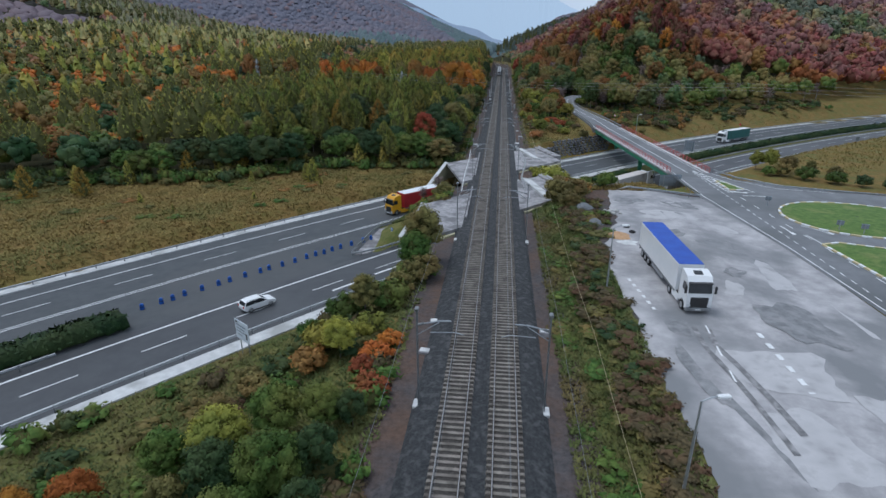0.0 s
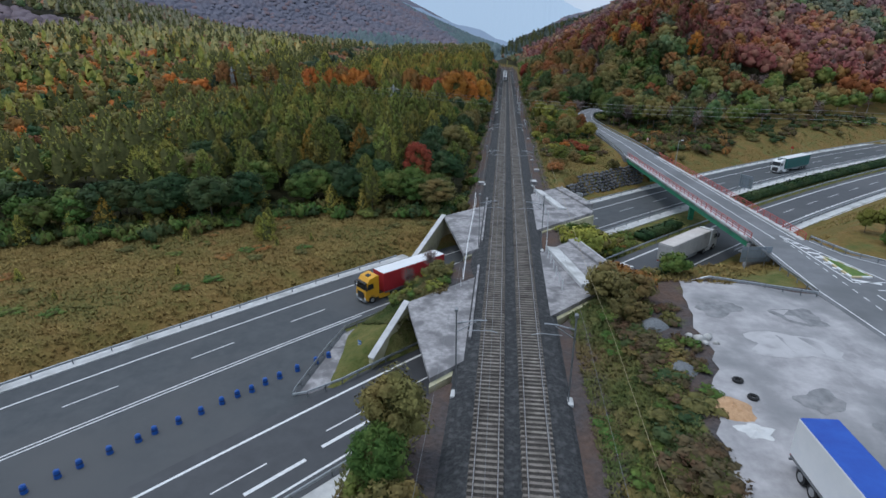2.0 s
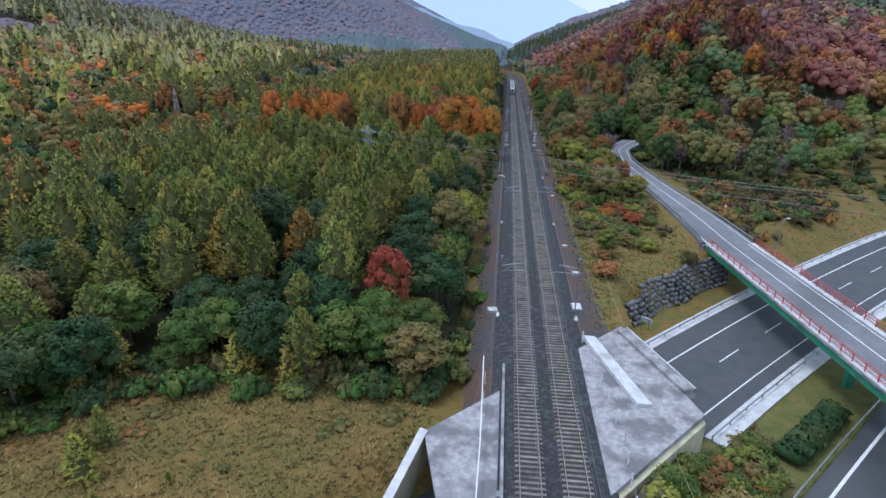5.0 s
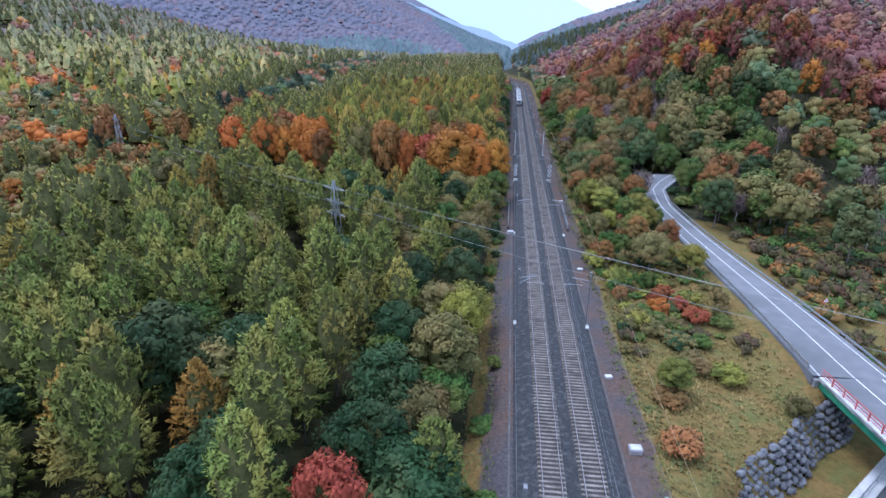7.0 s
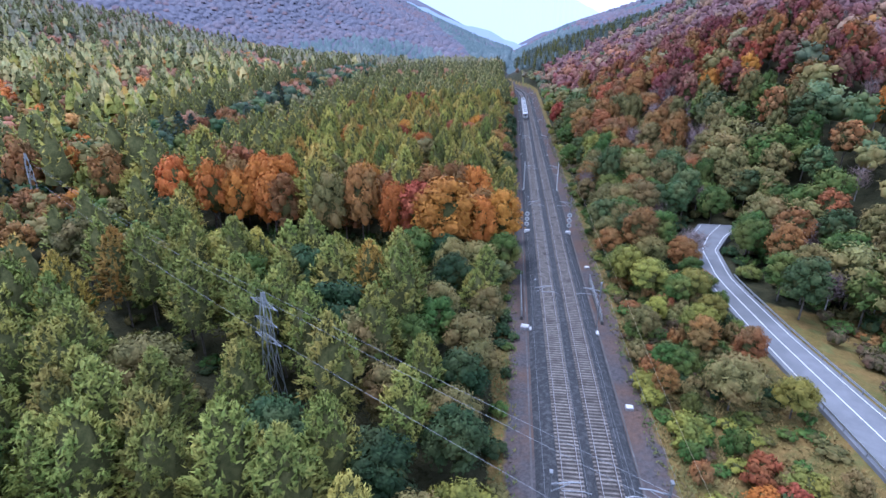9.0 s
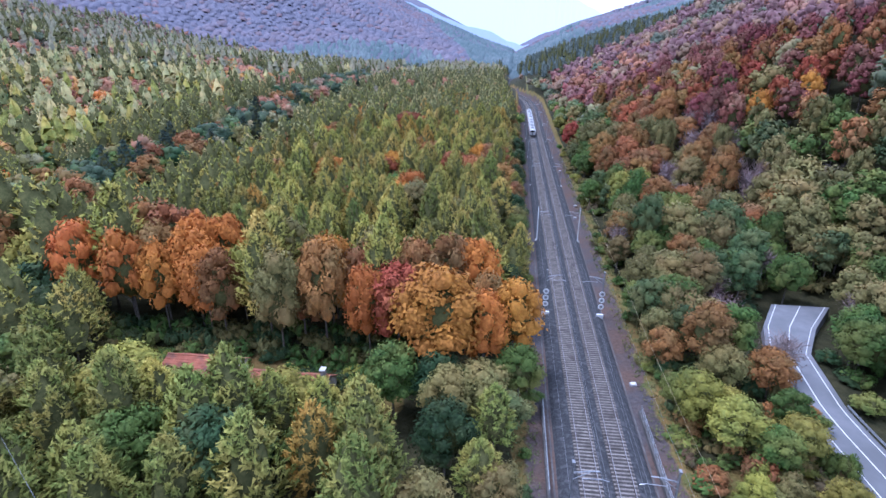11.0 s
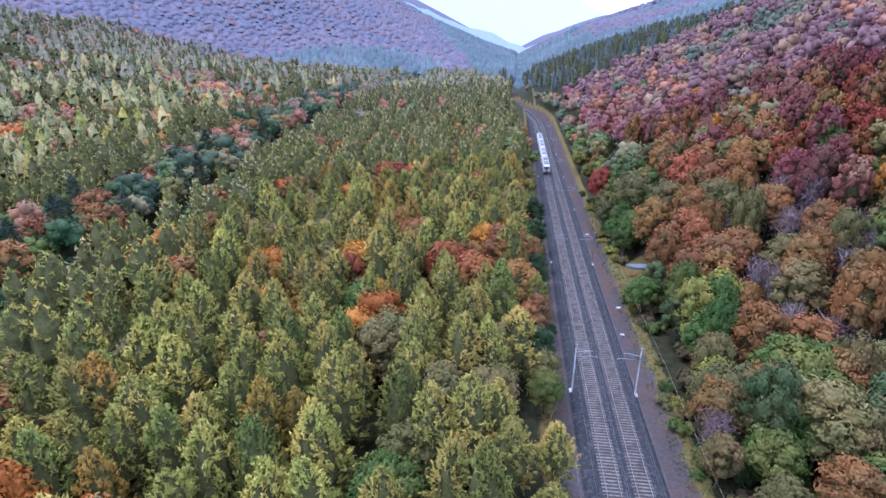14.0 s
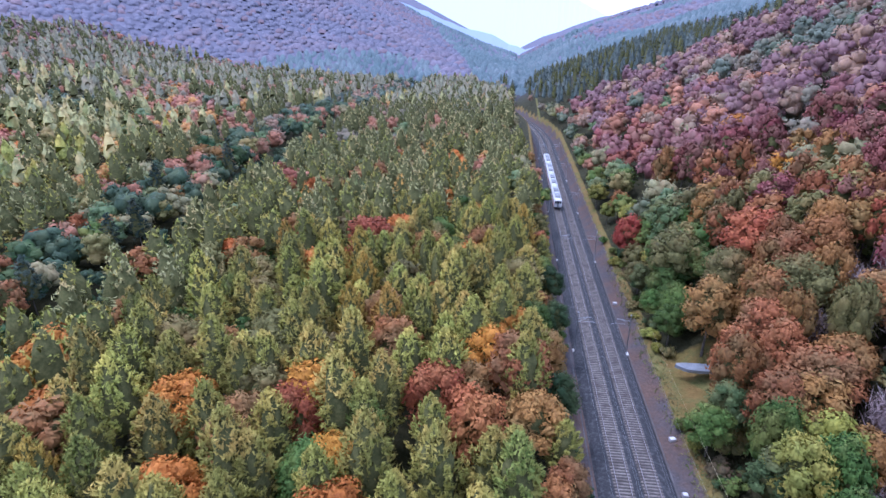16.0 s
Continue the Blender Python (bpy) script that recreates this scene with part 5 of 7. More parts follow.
def mast(x, y, side, discs=False, solid=False):
    """Lattice mast with its bracket over one track; side is -1 west, 1 east of the railway."""
    b = gz(x, y)
    t = thing("catenary_mast", "grey lattice steel mast" + (" with three white round plates" if discs else " on a pale concrete block"), "catenary mast", pose(x, y, 0), "catenary masts")
    top = MAST_H
    part("foundation", Mesh().box((0, 0, b - 0.15), (0.9, 1.1, 0.9), chamfer=0.06), M["concrete_light"], t, "pale concrete block")
    legs = Mesh()
    if solid:
        legs.tube([(0, 0, b), (0, 0, top)], 0.13, 8, 0.09)
    else:
        for dy in (-0.2, 0.2):
            legs.box((0, dy * 0.85, (b + top) / 2), (0.1, 0.05, top - b))
        n = 14
        for i in range(n):
            z0, z1 = b + 0.4 + (top - b - 0.5) * i / n, b + 0.4 + (top - b - 0.5) * (i + 1) / n
            s = 1 if i % 2 else -1
            legs.tube([(0, -0.17 * s, z0), (0, 0.17 * s, z1)], 0.022, 4)
    part("mast_frame", legs, M["white_paint"] if solid else M["galv_dark"], t)
    inn = -side
    arm = Mesh().tube([(0, 0, 6.35), (inn * 1.6, 0, 6.75), (inn * 2.6, 0, 6.8)], 0.055, 6)
    arm.tube([(0, 0, 5.5), (inn * 1.7, 0, 6.65)], 0.04, 5)
    part("bracket", arm, M["galv"], t, "galvanised tube bracket")
    reg = Mesh().tube([(inn * 1.0, 0, 5.75), (inn * 2.9, 0, 5.85), (inn * 3.6, 0, 5.65)], 0.035, 5)
    part("steady_arm", reg, M["galv"], t)
    part("insulator", Mesh().tube([(0.1 * inn, 0, 6.37), (0.55 * inn, 0, 6.5)], 0.1, 8), M["galv_dark"], t)
    part("top_cap", Mesh().box((0, 0, top + 0.1), (0.3, 0.5, 0.22), chamfer=0.03), M["galv_dark"], t)
    if discs:
        for i in range(3):
            d = part("round_plate", Mesh().disc((inn * 0.05, -0.28, 3.6 - i * 1.25), 0.52, 0.05, "y", 20), M["white_paint"], t, "white round plate with a grey ring")
            part("ring", Mesh().disc((inn * 0.05, -0.312, 3.6 - i * 1.25), 0.27, 0.02, "y", 16), M["galv_dark"], d)
        part("equipment_box", Mesh().box((inn * 0.2, -0.9, b + 0.5), (1.2, 0.5, 0.9), chamfer=0.05), M["white_paint"], t, "white equipment box")
    return t


MAST_Y = [36, 75, 112, 152, 192.5, 232.5, 280, 319, 374, 422, 468, 516, 562]
for y in MAST_Y:
    for side in (-1, 1):
        mast(side * (5.0 if y != 112 else 4.7), y, side, y == 280, y == 319)


def wire(points, name, label, r=0.014, sag=0.0, mat="galv_dark"):
    t = thing(name, label, "cable", pose(*points[0]), group="overhead wires")
    o = Vector(points[0])
    m = Mesh()
    path = []
    for a, b in zip(points, points[1:]):
        a, b = Vector(a), Vector(b)
        k = 6 if sag else 1
        for i in range(k):
            f = i / k
            path.append(a.lerp(b, f) - o - Vector((0, 0, sag * 4 * f * (1 - f))))
    path.append(Vector(points[-1]) - o)
    part("strand", m.tube(path, r, 4), M[mat], t)
    return t


for cx in (-1.93, 1.93):
    s = 1 if cx > 0 else -1
    wire([(cx, y, 5.4) for y in [0] + MAST_Y], "contact_wire", "thin copper contact wire above the track", 0.009)
    wire([(cx, y, 6.75) for y in [0] + MAST_Y], "messenger_wire", "thin messenger wire above the track", 0.012, 0.7)
    wire([(s * 5.6, y, 7.2) for y in [-10] + MAST_Y], "feeder_wire", "pale feeder wire along the mast tops", 0.011, 0.5, "galv_dark")
wire([(8.2, -6, 6.4), (8.2, 36, 6.4), (8.0, 75, 6.3), (8.0, 112, 6.3), (8.1, 152, 6.3), (8.4, 192.5, 6.3), (8.4, 232.5, 6.3), (8.4, 280, 6.2), (8.4, 319, 6.2), (8.4, 374, 6.2)], "telephone_wire", "yellowish wire beside the railway", 0.014, 0.5, "brass")

# concrete pads and cabinets along the tracks
for x, y, w, d, h in ((5.9, 48.4, 1.0, 0.8, 0.5), (-5.6, 44, 1.1, 0.8, 0.25), (-5.4, 50, 0.9, 0.7, 0.2), (5.6, 121.4, 1.5, 1.6, 0.35), (-5.2, 110.5, 1.0, 1.0, 0.3), (6.9, 167, 1.3, 1.0, 0.6), (5.6, 155, 1.4, 2.2, 0.6),
                      (-6.0, 153, 1.4, 1.3, 0.5), (6.6, 213.9, 1.0, 0.9, 0.35), (-6.1, 232.8, 1.4, 1.2, 0.5), (6.3, 338, 0.8, 0.7, 0.5), (7.4, 349, 1.0, 0.8, 0.4), (6.3, 180, 1.0, 0.7, 0.3), (6.8, 259, 1.0, 0.8, 0.3), (6.4, 396, 1.0, 0.8, 0.5)):
    t = thing("concrete_pad", "small pale concrete pad beside the track", "concrete block", pose(x, y, gz(x, y), 0, 0, float(rng.uniform(-12, 12))), group="concrete pads")
    part("block", Mesh().box((0, 0, h / 2 - 0.1), (w, d, h + 0.2), chamfer=0.05), M["concrete"], t)
    part("lid", Mesh().box((0, 0, h + 0.03), (w * 0.8, d * 0.8, 0.06), chamfer=0.015), M["concrete_light"], t)

# railing along the edges of the underpass roofs
for y0, y1 in ((97, 139),):
    t = thing("pipe_railing", "white pipe handrail along the edge of the railway embankment", "railing", pose(-6.3, y0, 0))
    part("pipe", Mesh().tube([(0.3, 0, 0.55), (0, 14, 0.6), (0.0, 28, 0.55), (-0.3, 42, 0.6)], 0.06, 8), M["white_paint"], t)
    for yy in np.arange(0.5, 42, 3.5):
        part("post", Mesh().tube([(0, yy, -1.1), (0, yy, 0.55)], 0.04, 6), M["white_paint"], t)
for a, b in (((5.3, 145.8), (6.9, 127.5)), ((6.9, 127.5), (5.6, 112.5)), ((5.4, 111), (6.6, 98))):
    t = thing("safety_fence", "white steel posts of a low fence beside the track", "fence", pose(a[0], a[1], 0), group="fence lengths")
    n = 7
    for i in range(n):
        f = i / (n - 1)
        x, y = (b[0] - a[0]) * f, (b[1] - a[1]) * f
        part("post", Mesh().box((x, y, -0.05), (0.12, 0.08, 1.5)), M["white_paint"], t)
    for z in (0.15, 0.55):
        part("wire", Mesh().tube([(0, 0, z), (b[0] - a[0], b[1] - a[1], z)], 0.015, 4), M["galv"], t)
for y0, y1 in ((114, 139), (84, 104)):
    t = thing("low_wall", "low pale concrete wall beside the ballast", "wall", pose(-4.3, y0, 0), group="low walls")
    part("coping", Mesh().box((0, (y1 - y0) / 2, -0.6), (0.3, y1 - y0, 0.9), chamfer=0.04), M["concrete"], t)
for a, b, w in (((6.2, 146.6), (10.0, 133.4), 1.7), ((6.5, 112.4), (10.0, 99.0), 1.9)):
    d = Vector((b[0] - a[0], b[1] - a[1], 0))
    t = thing("parapet_cladding", "pale sloping concrete cover along the underpass parapet", "parapet", pose((a[0] + b[0]) / 2, (a[1] + b[1]) / 2, 0, 0, 0, math.degrees(math.atan2(d.y, d.x))), group="parapet covers")
    sec = [(-w / 2, -0.66), (w / 2, -0.66), (w / 2, -0.5), (w * 0.44, -0.4), (w * 0.1, -0.28), (-w * 0.42, -0.1), (-w / 2, -0.16)]
    L = d.length / 2
    part("shell", Mesh().solid([[(x, s, z) for s, z in sec] for x in (-L, 0, L)]), M["concrete_light"], t, smooth=False)
for a, b in (((10.7, 148.9), (15.3, 136.4)), ((9.9, 116.3), (13.8, 105.2))):
    d = Vector((b[0] - a[0], b[1] - a[1], 0))
    t = thing("roof_edge_beam", "thick grey concrete edge beam of the underpass roof", "parapet", pose((a[0] + b[0]) / 2, (a[1] + b[1]) / 2, 0, 0, 0, math.degrees(math.atan2(d.y, d.x))), group="edge beams")
    part("beam", Mesh().box((0, 0, -0.85), (d.length, 1.6, 1.3), chamfer=0.06), M["concrete"], t)
    part("joint_pipe", Mesh().tube([(-d.length / 2, 0.55, -0.12), (d.length / 2, 0.5, -0.12)], 0.09, 6), M["concrete_light"], t)

# small footbridge parapets over a stream further on
for x, s in ((-6.6, -1), (6.4, 1)):
    t = thing("culvert_parapet", "grey steel lattice parapet where the railway crosses a stream", "railing", pose(x, 244, 0), group="culvert parapets")
    part("beam", Mesh().box((0, 0, -0.75), (0.4, 17, 0.7), chamfer=0.04), M["trough"], t)
    for yy in np.arange(-8, 8.1, 2):
        part("post", Mesh().box((0, yy, 0.1), (0.08, 0.08, 1.1)), M["galv"], t)
    for z in (0.1, 0.6):
        part("rail_bar", Mesh().tube([(0, -8, z), (0, 8, z)], 0.035, 6), M["galv"], t)
    for yy in np.arange(-8, 7.9, 2):
        part("brace", Mesh().tube([(0, yy, -0.35), (0, yy + 2, 0.6)], 0.025, 4), M["galv"], t)


# ---- train ----
def coach(y0, length, cab_end, first):
    """One car of the train; cab_end -1 faces the camera's way back, 1 the valley, 0 none."""
    t = thing("train_car", ("end car" if cab_end else "middle car") + " of a white and grey electric commuter train", "train", pose(-1.93, y0 + length / 2, 0), "train cars")
    L, w = length / 2 - 0.35, 1.46
    prof = [(-w, 1.0), (-w, 2.9), (-w + 0.1, 3.35), (-w + 0.45, 3.72), (0, 3.86), (w - 0.45, 3.72), (w - 0.1, 3.35), (w, 2.9), (w, 1.0)]
    secs = []
    ends = [(-L, 1.0), (L, 1.0)]
    if cab_end == -1:
        ends = [(-L, 0.86), (-L + 0.5, 0.97), (-L + 1.4, 1.0), (L, 1.0)]
    if cab_end == 1:
        ends = [(-L, 1.0), (L - 1.4, 1.0), (L - 0.5, 0.97), (L, 0.86)]
    for y, k in ends:
        secs.append([(x * k, y, 1.0 + (z - 1.0) * k) for x, z in prof])
    part("body", Mesh().solid(secs), M["train_white"], t, "white painted car body")
    part("roof_panel", Mesh().solid([[(-w + 0.42, y, 3.74), (0, y, 3.9), (w - 0.42, y, 3.74), (0, y, 3.7)] for y in (-L + 1.6, L - 1.6)]), M["train_roof"], t, "light grey ribbed roof")
    for i, yy in enumerate(np.linspace(-L + 4, L - 4, 4)):
        part("roof_unit", Mesh().box((0, yy, 4.05), (1.7, 2.6, 0.42), chamfer=0.1), M["train_roof"] if i % 2 else M["galv_dark"], t, "roof-mounted equipment box")
    for s in (-1, 1):
        part("window_band", Mesh().box((s * (w + 0.004), 0, 2.55), (0.02, 2 * L - 3.4, 0.85)), M["dark_glass"], t, "dark tinted window band")
        part("stripe", Mesh().box((s * (w + 0.006), 0, 1.55), (0.02, 2 * L - 0.6, 0.3)), M["red_paint"], t, "red waist stripe")
        for yy in (-L * 0.45, L * 0.45):
            part("door", Mesh().box((s * (w + 0.012), yy, 2.1), (0.03, 1.3, 1.95)), M["train_roof"], t, "grey sliding door")
    for yy in (-L + 3.2, L - 3.2):
        bg = part("bogie", Mesh().box((0, yy, 0.62), (2.1, 2.9, 0.55), chamfer=0.08), M["galv_dark"], t)
        for dy in (-1.15, 1.15):
            for s in (-1, 1):
                part("wheel", Mesh().disc((s * 0.87, yy + dy, 0.445), 0.44, 0.13, "x", 16), M["rail"], bg)
    part("underframe", Mesh().box((0, 0, 0.8), (2.5, 2 * L - 8, 0.4), chamfer=0.05), M["galv_dark"], t)
    if cab_end:
        s = cab_end
        part("windscreen", Mesh().box((0, s * (L + 0.01), 2.75), (0.85, 0.06, 1.0), chamfer=0.0), M["dark_glass"], t, "dark windscreen")
        part("gangway_door", Mesh().box((0, s * (L + 0.02), 1.65), (0.75, 0.05, 1.25)), M["galv_dark"], t, "dark front gangway door")
        for q in (-1, 1):
            part("windscreen", Mesh().box((q * 0.83, s * (L + 0.012), 2.75), (0.62, 0.05, 0.85)), M["dark_glass"], t, "dark windscreen")
            part("headlight", Mesh().disc((q * 0.85, s * (L + 0.02), 1.5), 0.14, 0.08, "y", 12), M["white_paint"], t)
        part("coupler", Mesh().box((0, s * (L + 0.3), 0.95), (0.4, 0.7, 0.35), chamfer=0.05), M["galv_dark"], t)
    if cab_end or first:
        pg = part("pantograph", Mesh().box((0, -cab_end * 3, 4.32), (1.3, 1.4, 0.1)), M["galv_dark"], t)
        part("arm", Mesh().tube([(-0.3, -cab_end * 3, 4.35), (0, -cab_end * 3 + 0.8, 4.9), (0, -cab_end * 3, 5.3)], 0.04, 5).tube([(0.3, -cab_end * 3, 4.35), (0, -cab_end * 3 + 0.8, 4.9)], 0.04, 5), M["galv"], pg)
        part("contact_bow", Mesh().tube([(-0.8, -cab_end * 3, 5.25), (-0.5, -cab_end * 3, 5.33), (0.5, -cab_end * 3, 5.33), (0.8, -cab_end * 3, 5.25)], 0.03, 5), M["galv"], pg)
    return t


M["train_white"] = material("train_white", (0.6, 0.62, 0.64), (0.7, 0.71, 0.72), 0.8, 0.4)
M["train_roof"] = material("train_roof_grey", (0.42, 0.44, 0.46), (0.52, 0.54, 0.56), 0.8, 0.6, c3=(0.34, 0.35, 0.36), scale3=0.7, mix3=0.6)
M["dark_glass"] = material("dark_glass", (0.012, 0.014, 0.017), (0.02, 0.023, 0.027), 1, 0.12)
TRAIN_Y = 468.0
for i in range(4):
    coach(TRAIN_Y + i * 21.4, 21.3, (-1, 0, 0, 1)[i], i == 0)


# ---- vehicles ----
M["tyre"] = material("tyre_rubber", (0.014, 0.014, 0.015), (0.024, 0.024, 0.025), 4, 0.85)
M["rim"] = material("wheel_rim", (0.4, 0.41, 0.42), (0.5, 0.51, 0.52), 3, 0.4, 0.7)
M["blue_tarp"] = material("blue_tarpaulin", (0.012, 0.06, 0.36), (0.018, 0.085, 0.43), 0.7, 0.55, bump=0.2, bump_scale=2, dist=0.05)
M["white_body"] = material("white_bodywork", (0.74, 0.75, 0.76), (0.8, 0.8, 0.8), 0.6, 0.35)
M["grey_tarp"] = material("grey_tarpaulin", (0.42, 0.41, 0.41), (0.52, 0.5, 0.49), 0.8, 0.6, c3=(0.36, 0.34, 0.33), scale3=0.5, mix3=0.6)
M["tan_roof"] = material("dusty_roof", (0.5, 0.45, 0.42), (0.6, 0.55, 0.51), 0.8, 0.7)
M["red_tarp"] = material("red_tarpaulin", (0.36, 0.02, 0.03), (0.44, 0.03, 0.04), 0.8, 0.5)
M["green_tarp"] = material("dark_green_tarpaulin", (0.015, 0.09, 0.085), (0.02, 0.12, 0.11), 0.8, 0.5)
M["yellow_paint"] = material("yellow_bodywork", (0.65, 0.32, 0.015), (0.72, 0.38, 0.02), 0.8, 0.4)
M["black_plastic"] = material("black_plastic", (0.02, 0.02, 0.022), (0.03, 0.03, 0.032), 3, 0.5)
M["lamp_glass"] = material("lamp_glass", (0.6, 0.62, 0.64), (0.7, 0.7, 0.7), 3, 0.15)
M["red_lens"] = material("red_lens", (0.4, 0.01, 0.01), (0.45, 0.015, 0.015), 3, 0.2)


def wheel(parent, x, y, r, w, at_z=0.0):
    ty = part("wheel", Mesh().disc((x, y, at_z + r), r, w, "y", 20), M["tyre"], parent, "black tyre with a steel rim")
    s = 1 if y > 0 else -1
    part("rim", Mesh().disc((x, y + s * (w / 2 + 0.005), at_z + r), r * 0.58, 0.04, "y", 14), M["rim"], ty)


def lorry(at, label, cab, side, roof, length=13.6):
    """Articulated lorry heading along +x from its rear at x = 0."""
    t = thing("articulated_lorry", label, "truck", at, "lorries")
    L, w = length, 1.27
    tr = part("trailer", Mesh().solid([[(x, -w, 1.15), (x, w, 1.15), (x, w, 3.9), (x, w - 0.08, 3.98), (x, -w + 0.08, 3.98), (x, -w, 3.9)] for x in (0, L * 0.33, L * 0.66, L)]), M[side], t)
    part("trailer_roof", Mesh().solid([[(x, -w + 0.02, 3.984), (x, w - 0.02, 3.984), (x, w - 0.12, 4.04), (x, -w + 0.12, 4.04)] for x in np.linspace(0.04, L - 0.04, 7)]), M[roof], tr)
    for s in (-1, 1):
        part("skirt_rail", Mesh().box((L / 2, s * (w - 0.02), 1.02), (L - 0.3, 0.06, 0.2)), M["galv_dark"], tr)
        part("side_guard", Mesh().box((L * 0.55, s * (w - 0.06), 0.7), (L * 0.3, 0.05, 0.35)), M["galv"], tr)
        part("tail_light", Mesh().box((-0.03, s * 0.95, 0.95), (0.06, 0.45, 0.16)), M["red_lens"], tr)
    for yy in (-0.62, 0.62):
        part("rear_door", Mesh().box((-0.02, yy, 2.5), (0.05, 1.2, 2.6), chamfer=0.0), M[side], tr)
    part("chassis", Mesh().box((L / 2 + 1.2, 0, 0.92), (L + 2.6, 0.9, 0.26)), M["black_plastic"], t)
    part("bumper", Mesh().box((0.02, 0, 0.62), (0.12, 2.4, 0.16)), M["galv_dark"], t)
    for x in (1.6, 2.9, 4.2):
        for s in (-1, 1):
            wheel(t, x, s * 1.05, 0.5, 0.38)
    for s in (-1, 1):
        wheel(t, L - 1.6, s * 1.0, 0.51, 0.55)
        wheel(t, L + 2.0, s * 1.07, 0.51, 0.34)
    c0 = L + 0.75
    prof = [(c0, 0.75), (c0 + 2.25, 0.45), (c0 + 2.35, 1.5), (c0 + 2.2, 2.3), (c0 + 1.95, 3.2), (c0 + 1.5, 3.72), (c0 + 0.4, 3.95), (c0, 3.9)]
    cb = part("cab", Mesh().solid([[(x, s * 1.24 * (1 if abs(s) < 0.99 else 0.955), z) for x, z in prof] for s in (-1, -0.94, 0.94, 1)]), M[cab], t)
    part("windscreen", Mesh().solid([[(c0 + 2.235, y, 2.22), (c0 + 2.29, y, 2.2), (c0 + 2.03, y, 3.08), (c0 + 1.97, y, 3.1)] for y in (-1.1, 1.1)]), M["dark_glass"], cb, "dark windscreen")
    part("grille", Mesh().box((c0 + 2.36, 0, 1.25), (0.06, 1.7, 1.1), chamfer=0.02), M["black_plastic"], cb, "black front grille")
    part("sun_visor", Mesh().box((c0 + 2.12, 0, 3.2), (0.4, 2.2, 0.1)), M["black_plastic"], cb)
    part("roof_hatch", Mesh().box((c0 + 1.0, 0, 3.86), (0.6, 0.8, 0.1), m=Matrix.Rotation(0.2, 3, "Y")), M["dark_glass"], cb, "dark roof hatch")
    part("bumper", Mesh().box((c0 + 2.28, 0, 0.55), (0.3, 2.46, 0.36), chamfer=0.06), M["galv_dark"], cb)
    for s in (-1, 1):
        part("side_window", Mesh().solid([[(c0 + 0.95, s * 1.236, 2.25), (c0 + 2.08, s * 1.236, 2.2), (c0 + 1.86, s * 1.215, 3.0), (c0 + 1.0, s * 1.215, 3.0)], [(c0 + 0.95, s * 1.256, 2.25), (c0 + 2.08, s * 1.256, 2.2), (c0 + 1.86, s * 1.236, 3.0), (c0 + 1.0, s * 1.236, 3.0)]]), M["dark_glass"], cb, "dark side window")
        part("mirror", Mesh().box((c0 + 2.3, s * 1.42, 2.6), (0.14, 0.22, 0.75), chamfer=0.03), M["black_plastic"], cb, "black wing mirror")
        part("headlight", Mesh().box((c0 + 2.38, s * 0.98, 0.95), (0.06, 0.4, 0.22)), M["lamp_glass"], cb, "clear headlight")
        part("side_skirt", Mesh().box((L - 0.1, s * 1.16, 0.7), (1.9, 0.1, 0.75), chamfer=0.03), M[cab], t)
        part("mudguard", Mesh().solid([[(L + 2.0 + 0.62 * math.cos(a), s * 1.2, 0.52 + 0.62 * math.sin(a)), (L + 2.0 + 0.62 * math.cos(a), s * 0.9, 0.52 + 0.62 * math.sin(a)), (L + 2.0 + 0.56 * math.cos(a), s * 0.9, 0.52 + 0.56 * math.sin(a)), (L + 2.0 + 0.56 * math.cos(a), s * 1.2, 0.52 + 0.56 * math.sin(a))] for a in np.linspace(0.2, 2.94, 8)]), M["black_plastic"], t)
    part("number_plate", Mesh().box((c0 + 2.44, 0, 0.52), (0.02, 0.52, 0.11)), M["white_paint"], cb)
    return t


